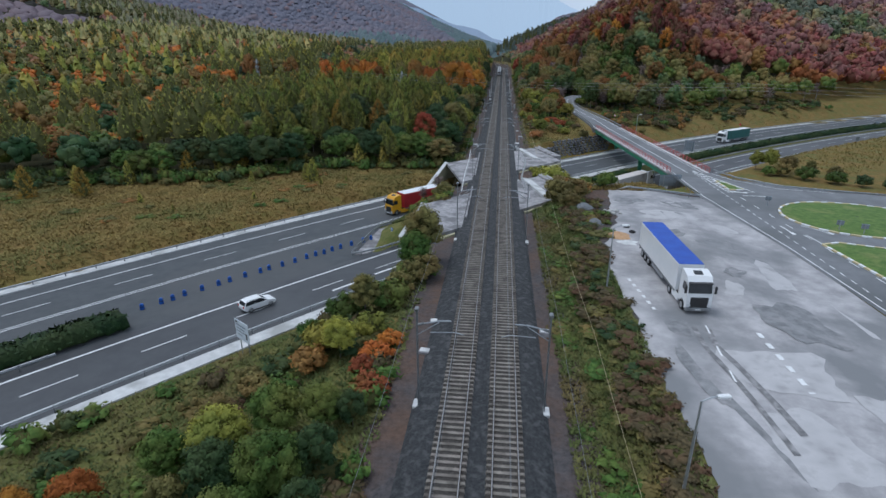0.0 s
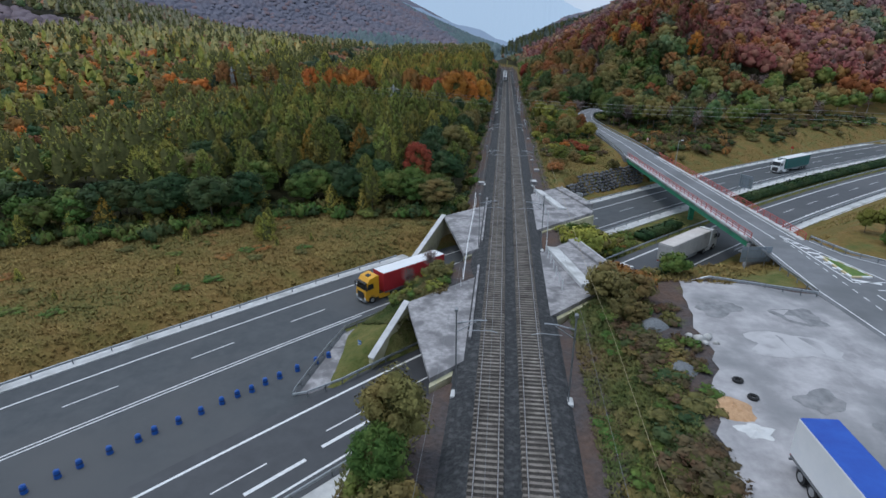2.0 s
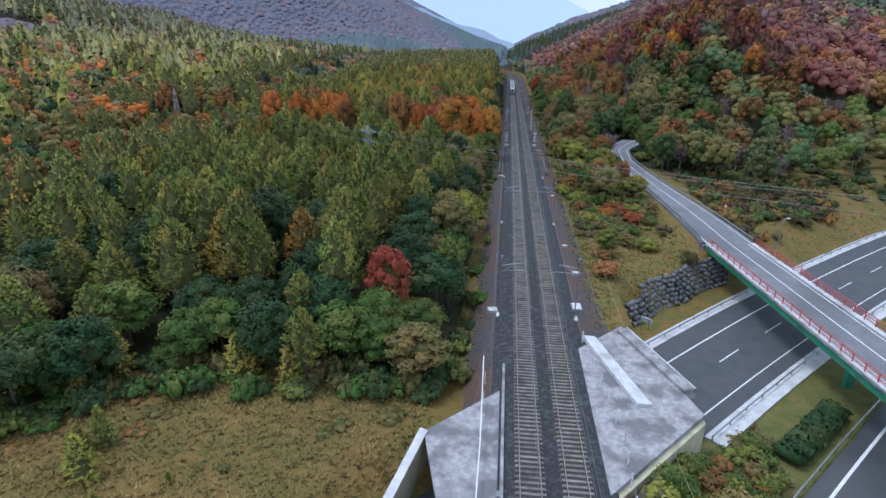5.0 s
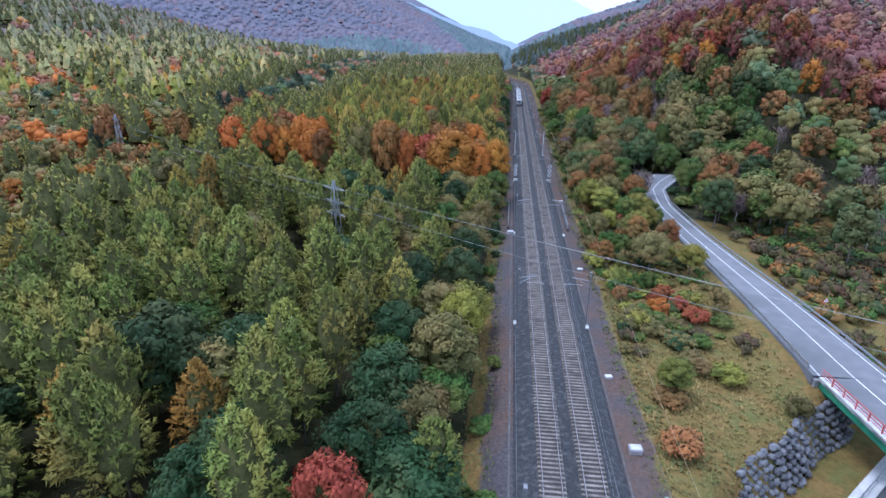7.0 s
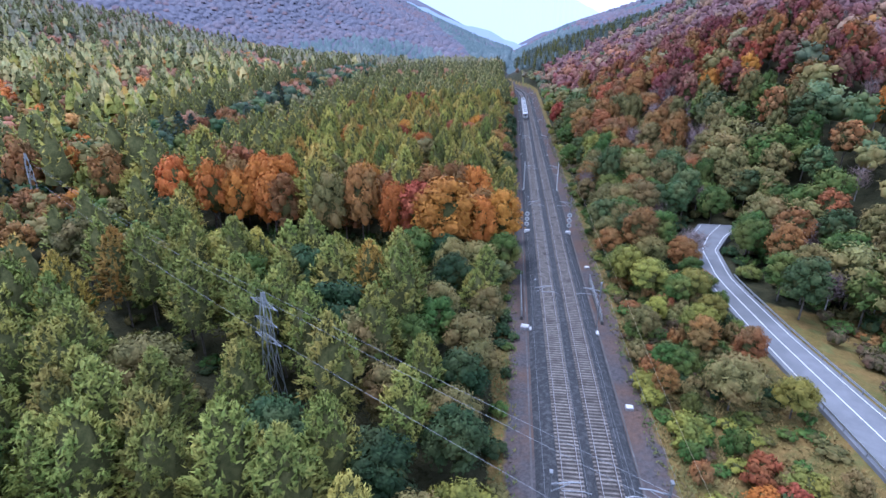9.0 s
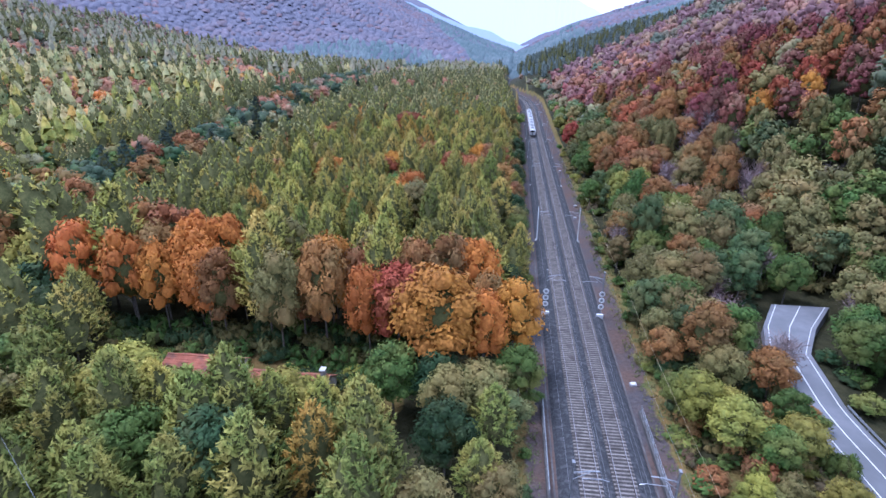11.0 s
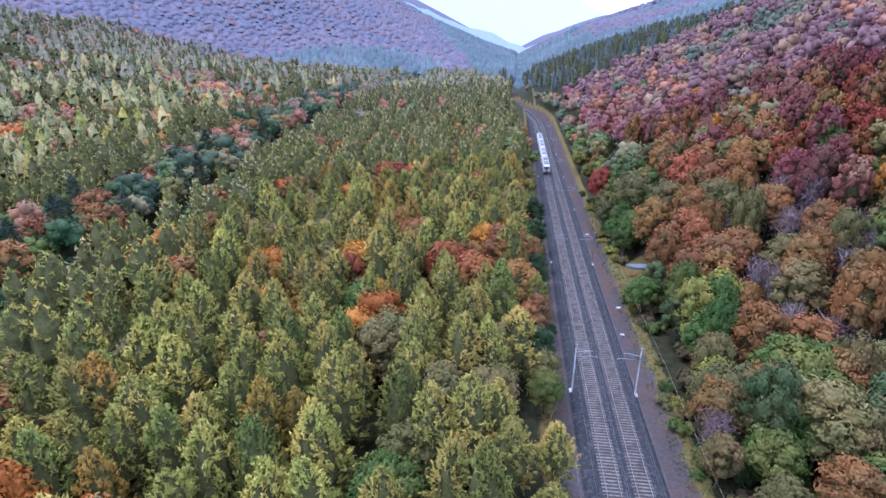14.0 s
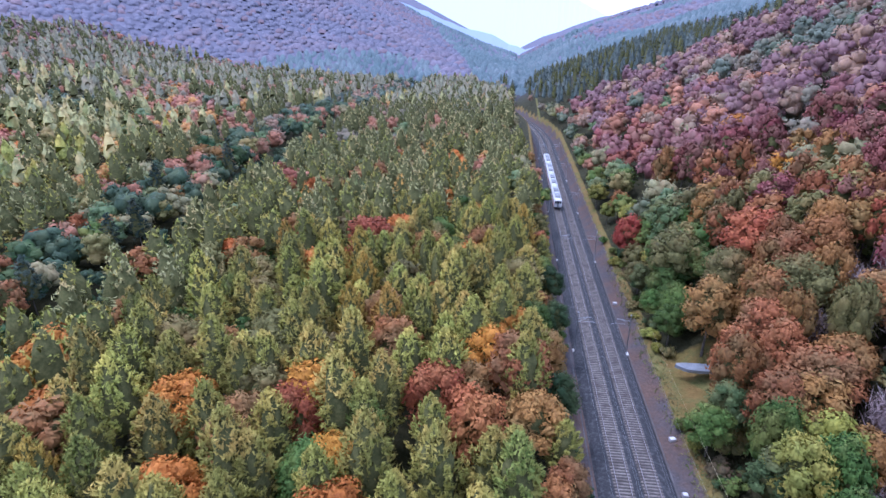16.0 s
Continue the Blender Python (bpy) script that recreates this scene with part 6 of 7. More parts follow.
def car(at, label, mat="white_body"):
    """Estate car heading along +x."""
    t = thing("car", label, "car", at, "cars")
    w = 0.9
    lower = [(-2.2, 0.45), (-2.25, 0.8), (-2.15, 1.0), (0.95, 0.98), (1.9, 0.86), (2.2, 0.68), (2.22, 0.4), (1.9, 0.28), (-2.0, 0.28)]
    body = part("body", Mesh().solid([[(x * (1 if abs(s) < 0.9 else 0.97), s * w, z) for x, z in lower] for s in (-1, -0.86, 0.86, 1)]), M[mat], t)
    cabin = [(-2.12, 0.99), (-1.85, 1.42), (-1.2, 1.5), (0.0, 1.5), (0.35, 1.44), (1.1, 0.98)]
    part("cabin", Mesh().solid([[(x * k, s * w, 0.99 + (z - 0.99) * k) for x, z in cabin] for s, k in ((-0.93, 0.92), (-0.8, 1.0), (0.8, 1.0), (0.93, 0.92))]), M["dark_glass"], body, "dark tinted windows")
    part("roof", Mesh().solid([[(-1.9, s * 0.72, 1.44), (-1.2, s * 0.72, 1.53), (0.0, s * 0.72, 1.53), (0.35, s * 0.7, 1.47), (0.3, s * 0.7, 1.44), (-1.2, s * 0.72, 1.49)] for s in (-1, 1)]), M[mat], body)
    for s in (-1, 1):
        for a, b in (((-2.08, 1.0), (-1.84, 1.45)), ((-0.75, 1.0), (-0.72, 1.5)), ((1.1, 0.99), (0.34, 1.46))):
            part("pillar", Mesh().tube([(a[0], s * 0.84, a[1]), (b[0], s * 0.74, b[1])], 0.045, 5), M[mat], body)
        part("headlight", Mesh().box((2.1, s * 0.66, 0.7), (0.22, 0.36, 0.14), chamfer=0.03), M["lamp_glass"], body, "clear headlight")
        part("tail_light", Mesh().box((-2.2, s * 0.7, 0.85), (0.12, 0.24, 0.28), chamfer=0.03), M["red_lens"], body, "red tail light")
        part("mirror", Mesh().box((0.75, s * 0.98, 1.02), (0.12, 0.2, 0.14), chamfer=0.03), M[mat], body)
        part("roof_rail", Mesh().tube([(-1.7, s * 0.68, 1.53), (-1.3, s * 0.68, 1.57), (0.0, s * 0.68, 1.56)], 0.02, 5), M["black_plastic"], body)
        wheel(t, 1.38, s * 0.8, 0.32, 0.2)
        wheel(t, -1.35, s * 0.8, 0.32, 0.2)
    part("windscreen_wiper", Mesh().tube([(1.02, -0.3, 1.04), (0.75, 0.35, 1.2)], 0.012, 4), M["black_plastic"], body)
    part("number_plate", Mesh().box((2.225, 0, 0.48), (0.02, 0.5, 0.11)), M["white_paint"], body)
    return t


def heading(x0, y0, x1, y1, z):
    return pose(x0, y0, z, 0, 0, math.degrees(math.atan2(y1 - y0, x1 - x0)))


YZ = yard_z(20, 58) + 0.05
lorry(heading(19.95, 66.2, 20.55, 49.6, YZ), "parked white articulated lorry with a bright blue tarpaulin roof", "white_body", "white_body", "blue_tarp")
RZ = HZ + 0.004
p = way(8.0, 27.3, RZ)
lorry(pose(*p, 0, 0, way_angle(8)), "grey curtain-sided articulated lorry with a dusty tan roof", "white_body", "grey_tarp", "tan_roof", 12.6)
p = way(112, 5.9, RZ)
lorry(pose(*p, 0, 0, way_angle(112) + 180), "white lorry with a dark green curtain-sided trailer", "white_body", "green_tarp", "white_body", 12.6)
p = way(-23.0, 5.9, RZ)
lorry(pose(*p, 0, 0, way_angle(-23) + 180), "yellow-cabbed lorry with a red curtain-sided trailer and white roof", "yellow_paint", "red_tarp", "white_body", 11.6)
p = way(-76, 25.2, RZ)
car(pose(*p, 0, 0, way_angle(-76)), "white estate car with dark windows on the motorway")
p = way(0.5, 24.2, RZ)
car(pose(*p, 0, 0, way_angle(0)), "white hatchback car with dark windows on the motorway")


# ---- roadside furniture ----
M["barrel_dark"] = material("dark_blue_band", (0.012, 0.03, 0.12), (0.016, 0.04, 0.15), 3, 0.5)
M["barrel_blue"] = material("blue_plastic", (0.01, 0.07, 0.3), (0.02, 0.1, 0.38), 3, 0.5)
barrel_parts = (Mesh().tube([(0, 0, 0), (0, 0, 0.25), (0, 0, 0.5), (0, 0, 0.72)], 0.3, 14, 0.24).data("drum", M["barrel_blue"]),
                Mesh().tube([(0, 0, 0.36), (0, 0, 0.48)], 0.285, 14).data("band", M["barrel_dark"]),
                Mesh().tube([(0, 0, 0.72), (0, 0, 0.8)], 0.15, 10).data("cap", M["barrel_blue"]))
u = -87.0
while u < -49:
    p = way(u, 15.0 + rng.uniform(-0.15, 0.15), HZ)
    b = thing("traffic_barrel", "blue plastic traffic drum with a darker band", "traffic barrel", pose(*p), "traffic barrels")
    for name, me in zip(("drum", "band", "cap"), barrel_parts):
        part(name, me, None, b)
    u += float(rng.choice([1.5, 1.7, 2.2, 2.4]))


def hedge(points, width, height, label):
    """Clipped evergreen hedge: a lumpy body set with leaf sprays."""
    t = thing("hedge", label, "hedge", pose(*points[0]), "hedges")
    o = np.array(points[0])
    pts = np.array(points) - o
    blocks = []
    for a, b in zip(pts, pts[1:]):
        d = b - a
        n = np.linalg.norm(d)
        s = np.array([d[1], -d[0], 0]) / n
        k = int(n / 0.9) + 1
        for i in range(k):
            c = a + d * (i + 0.5) / k + np.array([0, 0, height * 0.5]) + s * rng.uniform(-0.15, 0.15)
            q = np.array([0.85, 0.85, height * 0.45])
            v = ICO_V * rng.uniform(0.85, 1.1, (12, 1)) * q
            v = v + np.outer(np.sign(ICO_V @ s), s) * (width / 2 - 0.8)
            blocks.append((v + c, ICO_F, v))
        m = int(n * width * 9)
        w = rng.uniform(-1, 1, m)
        z = height * (0.25 + 0.83 * np.sqrt(np.clip(1 - np.abs(w) ** 3, 0.04, 1))) * rng.uniform(0.75, 1.06, m)
        pt = a + d * rng.uniform(0, 1, (m, 1)) + s * (w * width / 2)[:, None]
        pt[:, 2] += z
        sv, sf = sprays(pt, s * w[:, None] + np.array([0, 0, 0.8]) + unit(m) * 0.9, rng.uniform(0.2, 0.5, m), 0.5)
        blocks.append((sv, sf, np.repeat(s * w[:, None] * 0.8 + np.array([0, 0, 0.8]), 3, 0)))
    part("leaves", tri_mesh("leaves", *merge(blocks), M["dark"]), None, t)
    return t


hedge([way(u, 17.6, HZ - 0.1) for u in np.linspace(-150, -90, 9)], 4.6, 1.9, "dense dark green hedge in the motorway median")
hedge([way(u, 17.6, HZ - 0.1) for u in np.linspace(17, 30, 4)], 3.2, 1.7, "dense dark green hedge in the motorway median")
hedge([way(u, 16.6, HZ - 0.1) for u in np.linspace(54, 215, 20)], 3.4, 1.8, "long dark green hedge in the motorway median")


def panel_sign(x, y, z0, w, h, turn, lift, label, face="sign_back", bars=(), legs=2):
    """Sheet-metal road sign on posts; its plate stands across its own x axis."""
    t = thing("road_sign", label, "road sign", pose(x, y, z0, 0, 0, turn), "road signs")
    pl = part("plate", Mesh().box((0, 0, lift + h / 2), (w, 0.06, h), chamfer=0.0), M[face], t)
    part("frame", Mesh().box((0, 0.05, lift + h * 0.25), (w * 0.96, 0.06, 0.08)).box((0, 0.05, lift + h * 0.75), (w * 0.96, 0.06, 0.08)), M["galv_dark"], pl)
    for bx, bz, bw, bh, mat in bars:
        part("marking", Mesh().box((bx, -0.038, lift + bz), (bw, 0.012, bh)), M[mat], pl)
    for i in range(legs):
        lx = 0 if legs == 1 else (i - 0.5) * w * 0.62
        part("post", Mesh().box((lx, 0.12, (lift + h) / 2 - 0.3), (0.1, 0.1, lift + h * 0.9 + 0.6)), M["galv"], t)
    return t


M["sign_white"] = material("sign_white", (0.6, 0.66, 0.72), (0.68, 0.73, 0.78), 1, 0.4)
M["sign_blue"] = material("sign_blue", (0.03, 0.12, 0.4), (0.04, 0.15, 0.45), 1, 0.4)
M["sign_red"] = material("sign_red", (0.5, 0.02, 0.02), (0.55, 0.03, 0.03), 1, 0.4)
panel_sign(-25.7, 48.0, gz(-25.7, 48.0), 2.6, 2.3, -35, 1.7, "white direction sign with grey lettering bars on two posts", "sign_white",
           ((-0.1, 1.75, 2.0, 0.16, "sign_back"), (-0.2, 1.35, 1.7, 0.14, "sign_back"), (-0.2, 1.0, 1.8, 0.14, "sign_back"), (-0.5, 0.6, 0.9, 0.13, "sign_back"), (0.85, 0.75, 0.3, 0.7, "black_plastic"), (-0.95, 2.05, 0.4, 0.25, "black_plastic")))
panel_sign(35.2, 111.0, gz(35.2, 111.0), 4.4, 2.3, 188, 1.5, "grey back of a large direction sign at the overpass")
panel_sign(57.5, 170.0, HZ, 3.6, 3.0, 118, 1.6, "large grey sign panel seen from behind in the median")
panel_sign(45.3, 181.5, gz(45.3, 181.5), 2.2, 2.0, 200, 1.2, "blue-grey sign panel beside the overpass", "sign_back")
p = way(30, -7.2, 0)
panel_sign(p.x, p.y, gz(p.x, p.y), 1.7, 0.9, way_angle(30) + 95, 1.0, "small white direction sign with grey bars beside the motorway", "sign_white", ((0, 0.45, 1.2, 0.14, "sign_back"),))
p = way(-46, 17.2, HZ)
panel_sign(p.x, p.y, HZ, 0.5, 1.5, -30, 0.5, "blue and white striped marker post", "sign_blue", tuple((0, 0.2 + 0.36 * i, 0.5, 0.14, "sign_white") for i in range(4)), 1)
for x, y, a in ((150, 236, -60), (120, 196, 200), (72, 97, 30)):
    panel_sign(x, y, gz(x, y), 1.6 if x > 100 else 0.8, 1.4 if x > 100 else 0.8, a, 1.4, "grey back of a small road sign on a post", legs=1 if x < 100 else 2)
for x, y in ((50.5, 80.5), (53, 79.0), (46.0, 93.2)):
    panel_sign(x, y, yard_z(x, y), 0.9, 0.7, 160, 1.0, "bluish back of a small roundabout sign on a post", legs=1)


def warning(x, y, z, turn):
    t = thing("warning_sign", "white triangular warning sign with a red border on a post", "road sign", pose(x, y, z, 0, 0, turn), "warning signs")
    part("post", Mesh().tube([(0, 0.05, -0.5), (0, 0.05, 2.2)], 0.04, 6), M["galv"], t)
    for name, k, y0, mat in (("border", 0.62, 0.0, "sign_red"), ("face", 0.44, -0.012, "white_paint")):
        tri = [(math.sin(a) * k, math.cos(a) * k + 1.95) for a in (0, 2.094, 4.189)]
        part(name, Mesh().solid([[(x, yy, z) for x, z in tri] for yy in (y0 - 0.015, y0 + 0.015)]), M[mat], t)
    part("symbol", Mesh().box((0, -0.034, 1.93), (0.07, 0.012, 0.3)), M["black_plastic"], t)


warning(40.6, 199.5, 0.2, 10)
p = way(128, -6.2, HZ)
warning(p.x, p.y, gz(p.x, p.y), 130)


def lamp(x, y, z, h, turn, label="tall grey street lamp"):
    t = thing("street_lamp", label, "street lamp", pose(x, y, z, 0, 0, turn), "street lamps")
    part("pole", Mesh().tube([(0, 0, -0.5), (0, 0, h * 0.5), (0, 0, h)], 0.11, 8, 0.06), M["galv"], t)
    part("arm", Mesh().tube([(0, 0, h - 0.05), (0.5, 0, h + 0.2), (1.0, 0, h + 0.25)], 0.045, 6), M["galv"], t)
    hd = part("head", Mesh().box((1.25, 0, h + 0.26), (0.75, 0.3, 0.16), chamfer=0.05), M["white_paint"], t)
    part("lens", Mesh().box((1.25, 0, h + 0.17), (0.5, 0.2, 0.03)), M["lamp_glass"], hd)


lamp(44.9, 184.7, gz(44.9, 184.7), 9.5, 30)
lamp(13.0, 55.5, gz(13, 55.5), 7.0, 10)
lamp(12.4, 26.3, gz(12.4, 26.3), 7.0, 10)

# ---- yard and roundabout ----
guardrail([(17.0, 98.6, gz(17, 98.6)), (24, 97.8, gz(24, 97.8)), (36.2, 96.6, gz(36.2, 96.6) + 0.05)], post_step=2.0)
guardrail([(36.2, 96.8, 0.75), (35.6, 104, 0.7), (36.0, 116.5, 0.5)], post_step=2.0)
guardrail([(45.6, 117.5, 0.6), (47.8, 111, 0.6), (54, 105.5, 0.4), (63, 103.5, 0.2), (72, 102, 0.0)], post_step=2.0)
paintwork = thing("yard_markings", "worn white dashes and arrows on the asphalt", "road marking", kind="structure")


def mark(points, width, name="dash", lift=0.1, mat="paint", parent=None):
    secs = []
    pts = [Vector((a, b, 0)) for a, b in points]
    path = []
    for a, b in zip(pts, pts[1:]):
        k = max(1, int((b - a).length / 1.5))
        path += [a.lerp(b, i / k) for i in range(k)]
    path.append(pts[-1])
    for i, p in enumerate(path):
        d = (path[min(i + 1, len(path) - 1)] - path[max(i - 1, 0)]).normalized()
        s = Vector((d.y, -d.x, 0)) * width / 2
        secs.append([(q.x, q.y, yard_z(q.x, q.y) + lift) for q in (p - s, p, p + s)])
    part(name, Mesh().strip(secs), M[mat], parent or paintwork)


def dashes(a, b, on, gap, width):
    a, b = Vector(a), Vector(b)
    n = (b - a).length
    s = 0
    while s < n:
        p, q = a.lerp(b, s / n), a.lerp(b, min(1, (s + on) / n))
        mark([(p.x, p.y), (q.x, q.y)], width)
        s += on + gap


dashes((15.7, 57.5), (16.7, 50.0), 0.7, 0.7, 0.35)
dashes((20.6, 47.2), (19.7, 36.5), 1.6, 2.2, 0.16)
dashes((24.9, 46.2), (25.0, 37.0), 0.9, 0.9, 0.45)
dashes((41.6, 117), (42.0, 45), 1.1, 1.1, 0.14)
mark([(37.4, 117), (37.4, 98), (40.0, 72), (40.9, 54), (40.9, 20)], 0.16, "edge_line")
dashes((43.4, 103), (45.4, 60), 2.0, 3.0, 0.14)
mark([(45.2, 117), (47.2, 111.5), (52.8, 105.2), (62, 103.0)], 0.14, "edge_line")
mark([(44.9, 78), (46.0, 64), (48, 40)], 0.16, "edge_line")
ARROWS = (((43.1, 82), (43.3, 79)), ((46.3, 82.5), (48.5, 79.5)), ((44.6, 99.5), (48, 99)))
for a, b in ARROWS:
    mark([a, b], 0.22, "arrow")
    d = (Vector(b) - Vector(a)).normalized()
    mark([b, (b[0] + d.x * 0.9, b[1] + d.y * 0.9)], 0.6, "arrow")
# dark tyre tracks curving away from the parked lorry
for pts, w in ((((20.6, 46.6), (20.3, 43.6), (21.0, 40.0), (21.6, 36.0), (22.0, 32.0)), 0.55), (((19.4, 46.8), (19.3, 43.0), (19.9, 39.0), (20.3, 35.0), (20.6, 30.0)), 0.45)):
    mark(pts, w, "tyre_track", 0.086, "tyre_mark", yard)
# hatched island before the overpass
for i in range(9):
    f = i / 8
    y = 118 - 15.5 * f
    w = 0.35 + 2.6 * f
    x = 42.3 + 0.9 * f
    mark([(x, y), (x + w, y - 0.5 - 0.7 * f)], 0.55, "hatch_bar")
mark([(41.9, 119), (42.9, 101.5)], 0.2, "edge_line")
mark([(42.1, 119), (47.6, 102.0), (42.9, 101.5)], 0.2, "edge_line")

M["kerb_yellow"] = material("yellow_kerb", (0.5, 0.42, 0.24), (0.6, 0.5, 0.3), 2, 0.8)
M["lawn"] = material("lawn", (0.06, 0.12, 0.022), (0.12, 0.19, 0.04), 1.2, 0.95, bump=0.6, bump_scale=6, c3=(0.17, 0.2, 0.06), scale3=0.3, mix3=0.6)


def island(outline, label, rise=0.25):
    """Grassed traffic island inside a ring of white and yellow kerb stones."""
    cx, cy = sum(p[0] for p in outline) / len(outline), sum(p[1] for p in outline) / len(outline)
    z = yard_z(cx, cy) + 0.08
    t = thing("traffic_island", label, "traffic island", pose(cx, cy, z), "traffic islands")
    ring = []
    n = len(outline)
    for i in range(n):
        a, b = Vector(outline[i]), Vector(outline[(i + 1) % n])
        k = max(1, int((b - a).length / 1.0))
        ring += [a.lerp(b, j / k) for j in range(k)]
    loc = [(p.x - cx, p.y - cy, yard_z(p.x, p.y) + 0.08 - z) for p in ring]
    m = Mesh()
    rings = [[(x * k, y * k, zz * k + h) for x, y, zz in loc] for k, h in ((0.97, 0.14), (0.8, 0.14 + rise * 0.5), (0.4, 0.14 + rise), (0.02, 0.14 + rise))]
    m.strip([list(r) + [r[0]] for r in rings])
    part("lawn", m, M["lawn"], t, "short green lawn")
    for i in range(len(loc)):
        a, b = Vector(loc[i]), Vector(loc[(i + 1) % len(loc)])
        if (b - a).length > 3:
            continue
        d = b - a
        part("kerb_stone", Mesh().box((0, 0, 0.06), (d.length * 0.96, 0.32, 0.26), chamfer=0.03), M["white_paint"] if i % 2 else M["kerb_yellow"], t, m=pose(*(a.lerp(b, 0.5)), 0, 0, math.degrees(math.atan2(d.y, d.x))))
    return t


island([(55.5 + 9.6 * math.cos(a) * (1.35 if math.cos(a) > 0 else 1), 86.8 + 9.2 * math.sin(a)) for a in np.linspace(0, 2 * math.pi, 24)[:-1]], "round grassy traffic island edged with white and yellow kerb stones")
island([(45.0, 74.0), (47.5, 75.0), (60, 70.5), (62, 62), (50, 52), (47.3, 55), (46.0, 63)], "long grassy traffic island edged with white and yellow kerb stones")
island([(43.6, 103.2), (46.2, 103.4), (44.7, 108.5), (43.5, 110.5)], "narrow planted traffic island with painted kerb", 0.15)

M["gravel"] = material("gravel_heap", (0.12, 0.13, 0.14), (0.22, 0.23, 0.24), 6, 0.95, bump=0.8, bump_scale=12)
M["sand"] = material("sand", (0.42, 0.25, 0.13), (0.55, 0.35, 0.2), 3, 0.95, bump=0.5, bump_scale=9)
M["sack"] = material("white_sack", (0.4, 0.39, 0.37), (0.55, 0.54, 0.52), 2, 0.8)


def heap(x, y, r, h, mat, label, name="heap"):
    t = thing(name, label, "heap", pose(x, y, yard_z(x, y) - 0.05), "heaps")
    rings = []
    for k, q in ((0, 1.0), (0.35, 0.78), (0.7, 0.5), (0.95, 0.2), (1.0, 0.02)):
        rings.append([(math.cos(a) * r * q * (1 + 0.18 * math.sin(3 * a + x)), math.sin(a) * r * q * 0.8 * (1 + 0.15 * math.cos(2 * a + y)), h * k + 0.06 * math.sin(5 * a)) for a in np.linspace(0, 2 * math.pi, 19)])
    part("mound", Mesh().strip(rings), M[mat], t, smooth=True)


heap(17.4, 72.2, 2.0, 0.6, "sand", "small heap of orange sand", "sand_heap")
heap(18.2, 69.6, 1.6, 0.3, "concrete_light", "low heap of white rubble powder", "rubble_heap")
heap(15.0, 77.6, 1.4, 0.8, "gravel", "heap of dark grey gravel", "gravel_heap")
heap(14.4, 85.5, 1.6, 0.9, "gravel", "heap of dark grey gravel", "gravel_heap")
for i, (dx, dy, s) in enumerate(((0, 0, 1), (0.9, 0.4, 0.8), (-0.8, 0.5, 0.7), (0.3, -0.7, 0.6), (1.4, -0.5, 0.5), (-0.5, -0.6, 0.5))):
    x, y = 18.3 + dx, 83.0 + dy
    t = thing("rubble_sack", "crumpled white sack of rubble", "rubble", pose(x, y, yard_z(x, y), 0, 0, i * 47), "rubble sacks")
    v = ICO_V * rng.uniform(0.75, 1.2, (12, 1)) * np.array([0.75, 0.55, 0.42]) * s + np.array([0, 0, 0.3 * s])
    part("bag", tri_mesh("bag", v, ICO_F, v - v.mean(0), None, M["sack"]), None, t)
for x, y in ((19.3, 76.2), (19.6, 73.8)):
    t = thing("tyre", "worn black tyre lying on the ground", "tyre", pose(x, y, yard_z(x, y) + 0.05), "tyres")
    pts = [(math.cos(a) * 0.33, math.sin(a) * 0.33, 0.13) for a in np.linspace(0, 2 * math.pi, 17)]
    part("ring", Mesh().tube(pts, 0.14, 8), M["tyre"], t)

# ---- stone retaining wall ----
wall_t = thing("stone_wall", "dark dry-stone retaining wall beside the motorway", "stone wall")
stone_meshes = []
for i in range(5):
    v = ICO_V * rng.uniform(0.8, 1.15, (12, 1)) * np.array([0.62, 0.42, 0.42])
    stone_meshes.append(raw("stone", v, ICO_F, M["rock"]))
for row in range(7):
    for u in np.arange(27.5 + row * 0.5, 57.5, 1.0):
        p = way(float(u) + 0.25 * math.sin(u * 3), -8.9 - row * 0.42 - 0.35 * math.sin(u * 0.55), HZ + 0.2 + row * 0.64 + 0.12 * math.sin(u * 1.9))
        if row > 4 and u < 34 + 2 * math.sin(u):
            continue
        part("stone", stone_meshes[int(rng.integers(5))], None, wall_t, m=Matrix.Translation(p) @ pose(0, 0, 0, float(rng.uniform(-25, 25)), float(rng.uniform(-25, 25)), way_angle(u) + float(rng.uniform(-20, 20))))


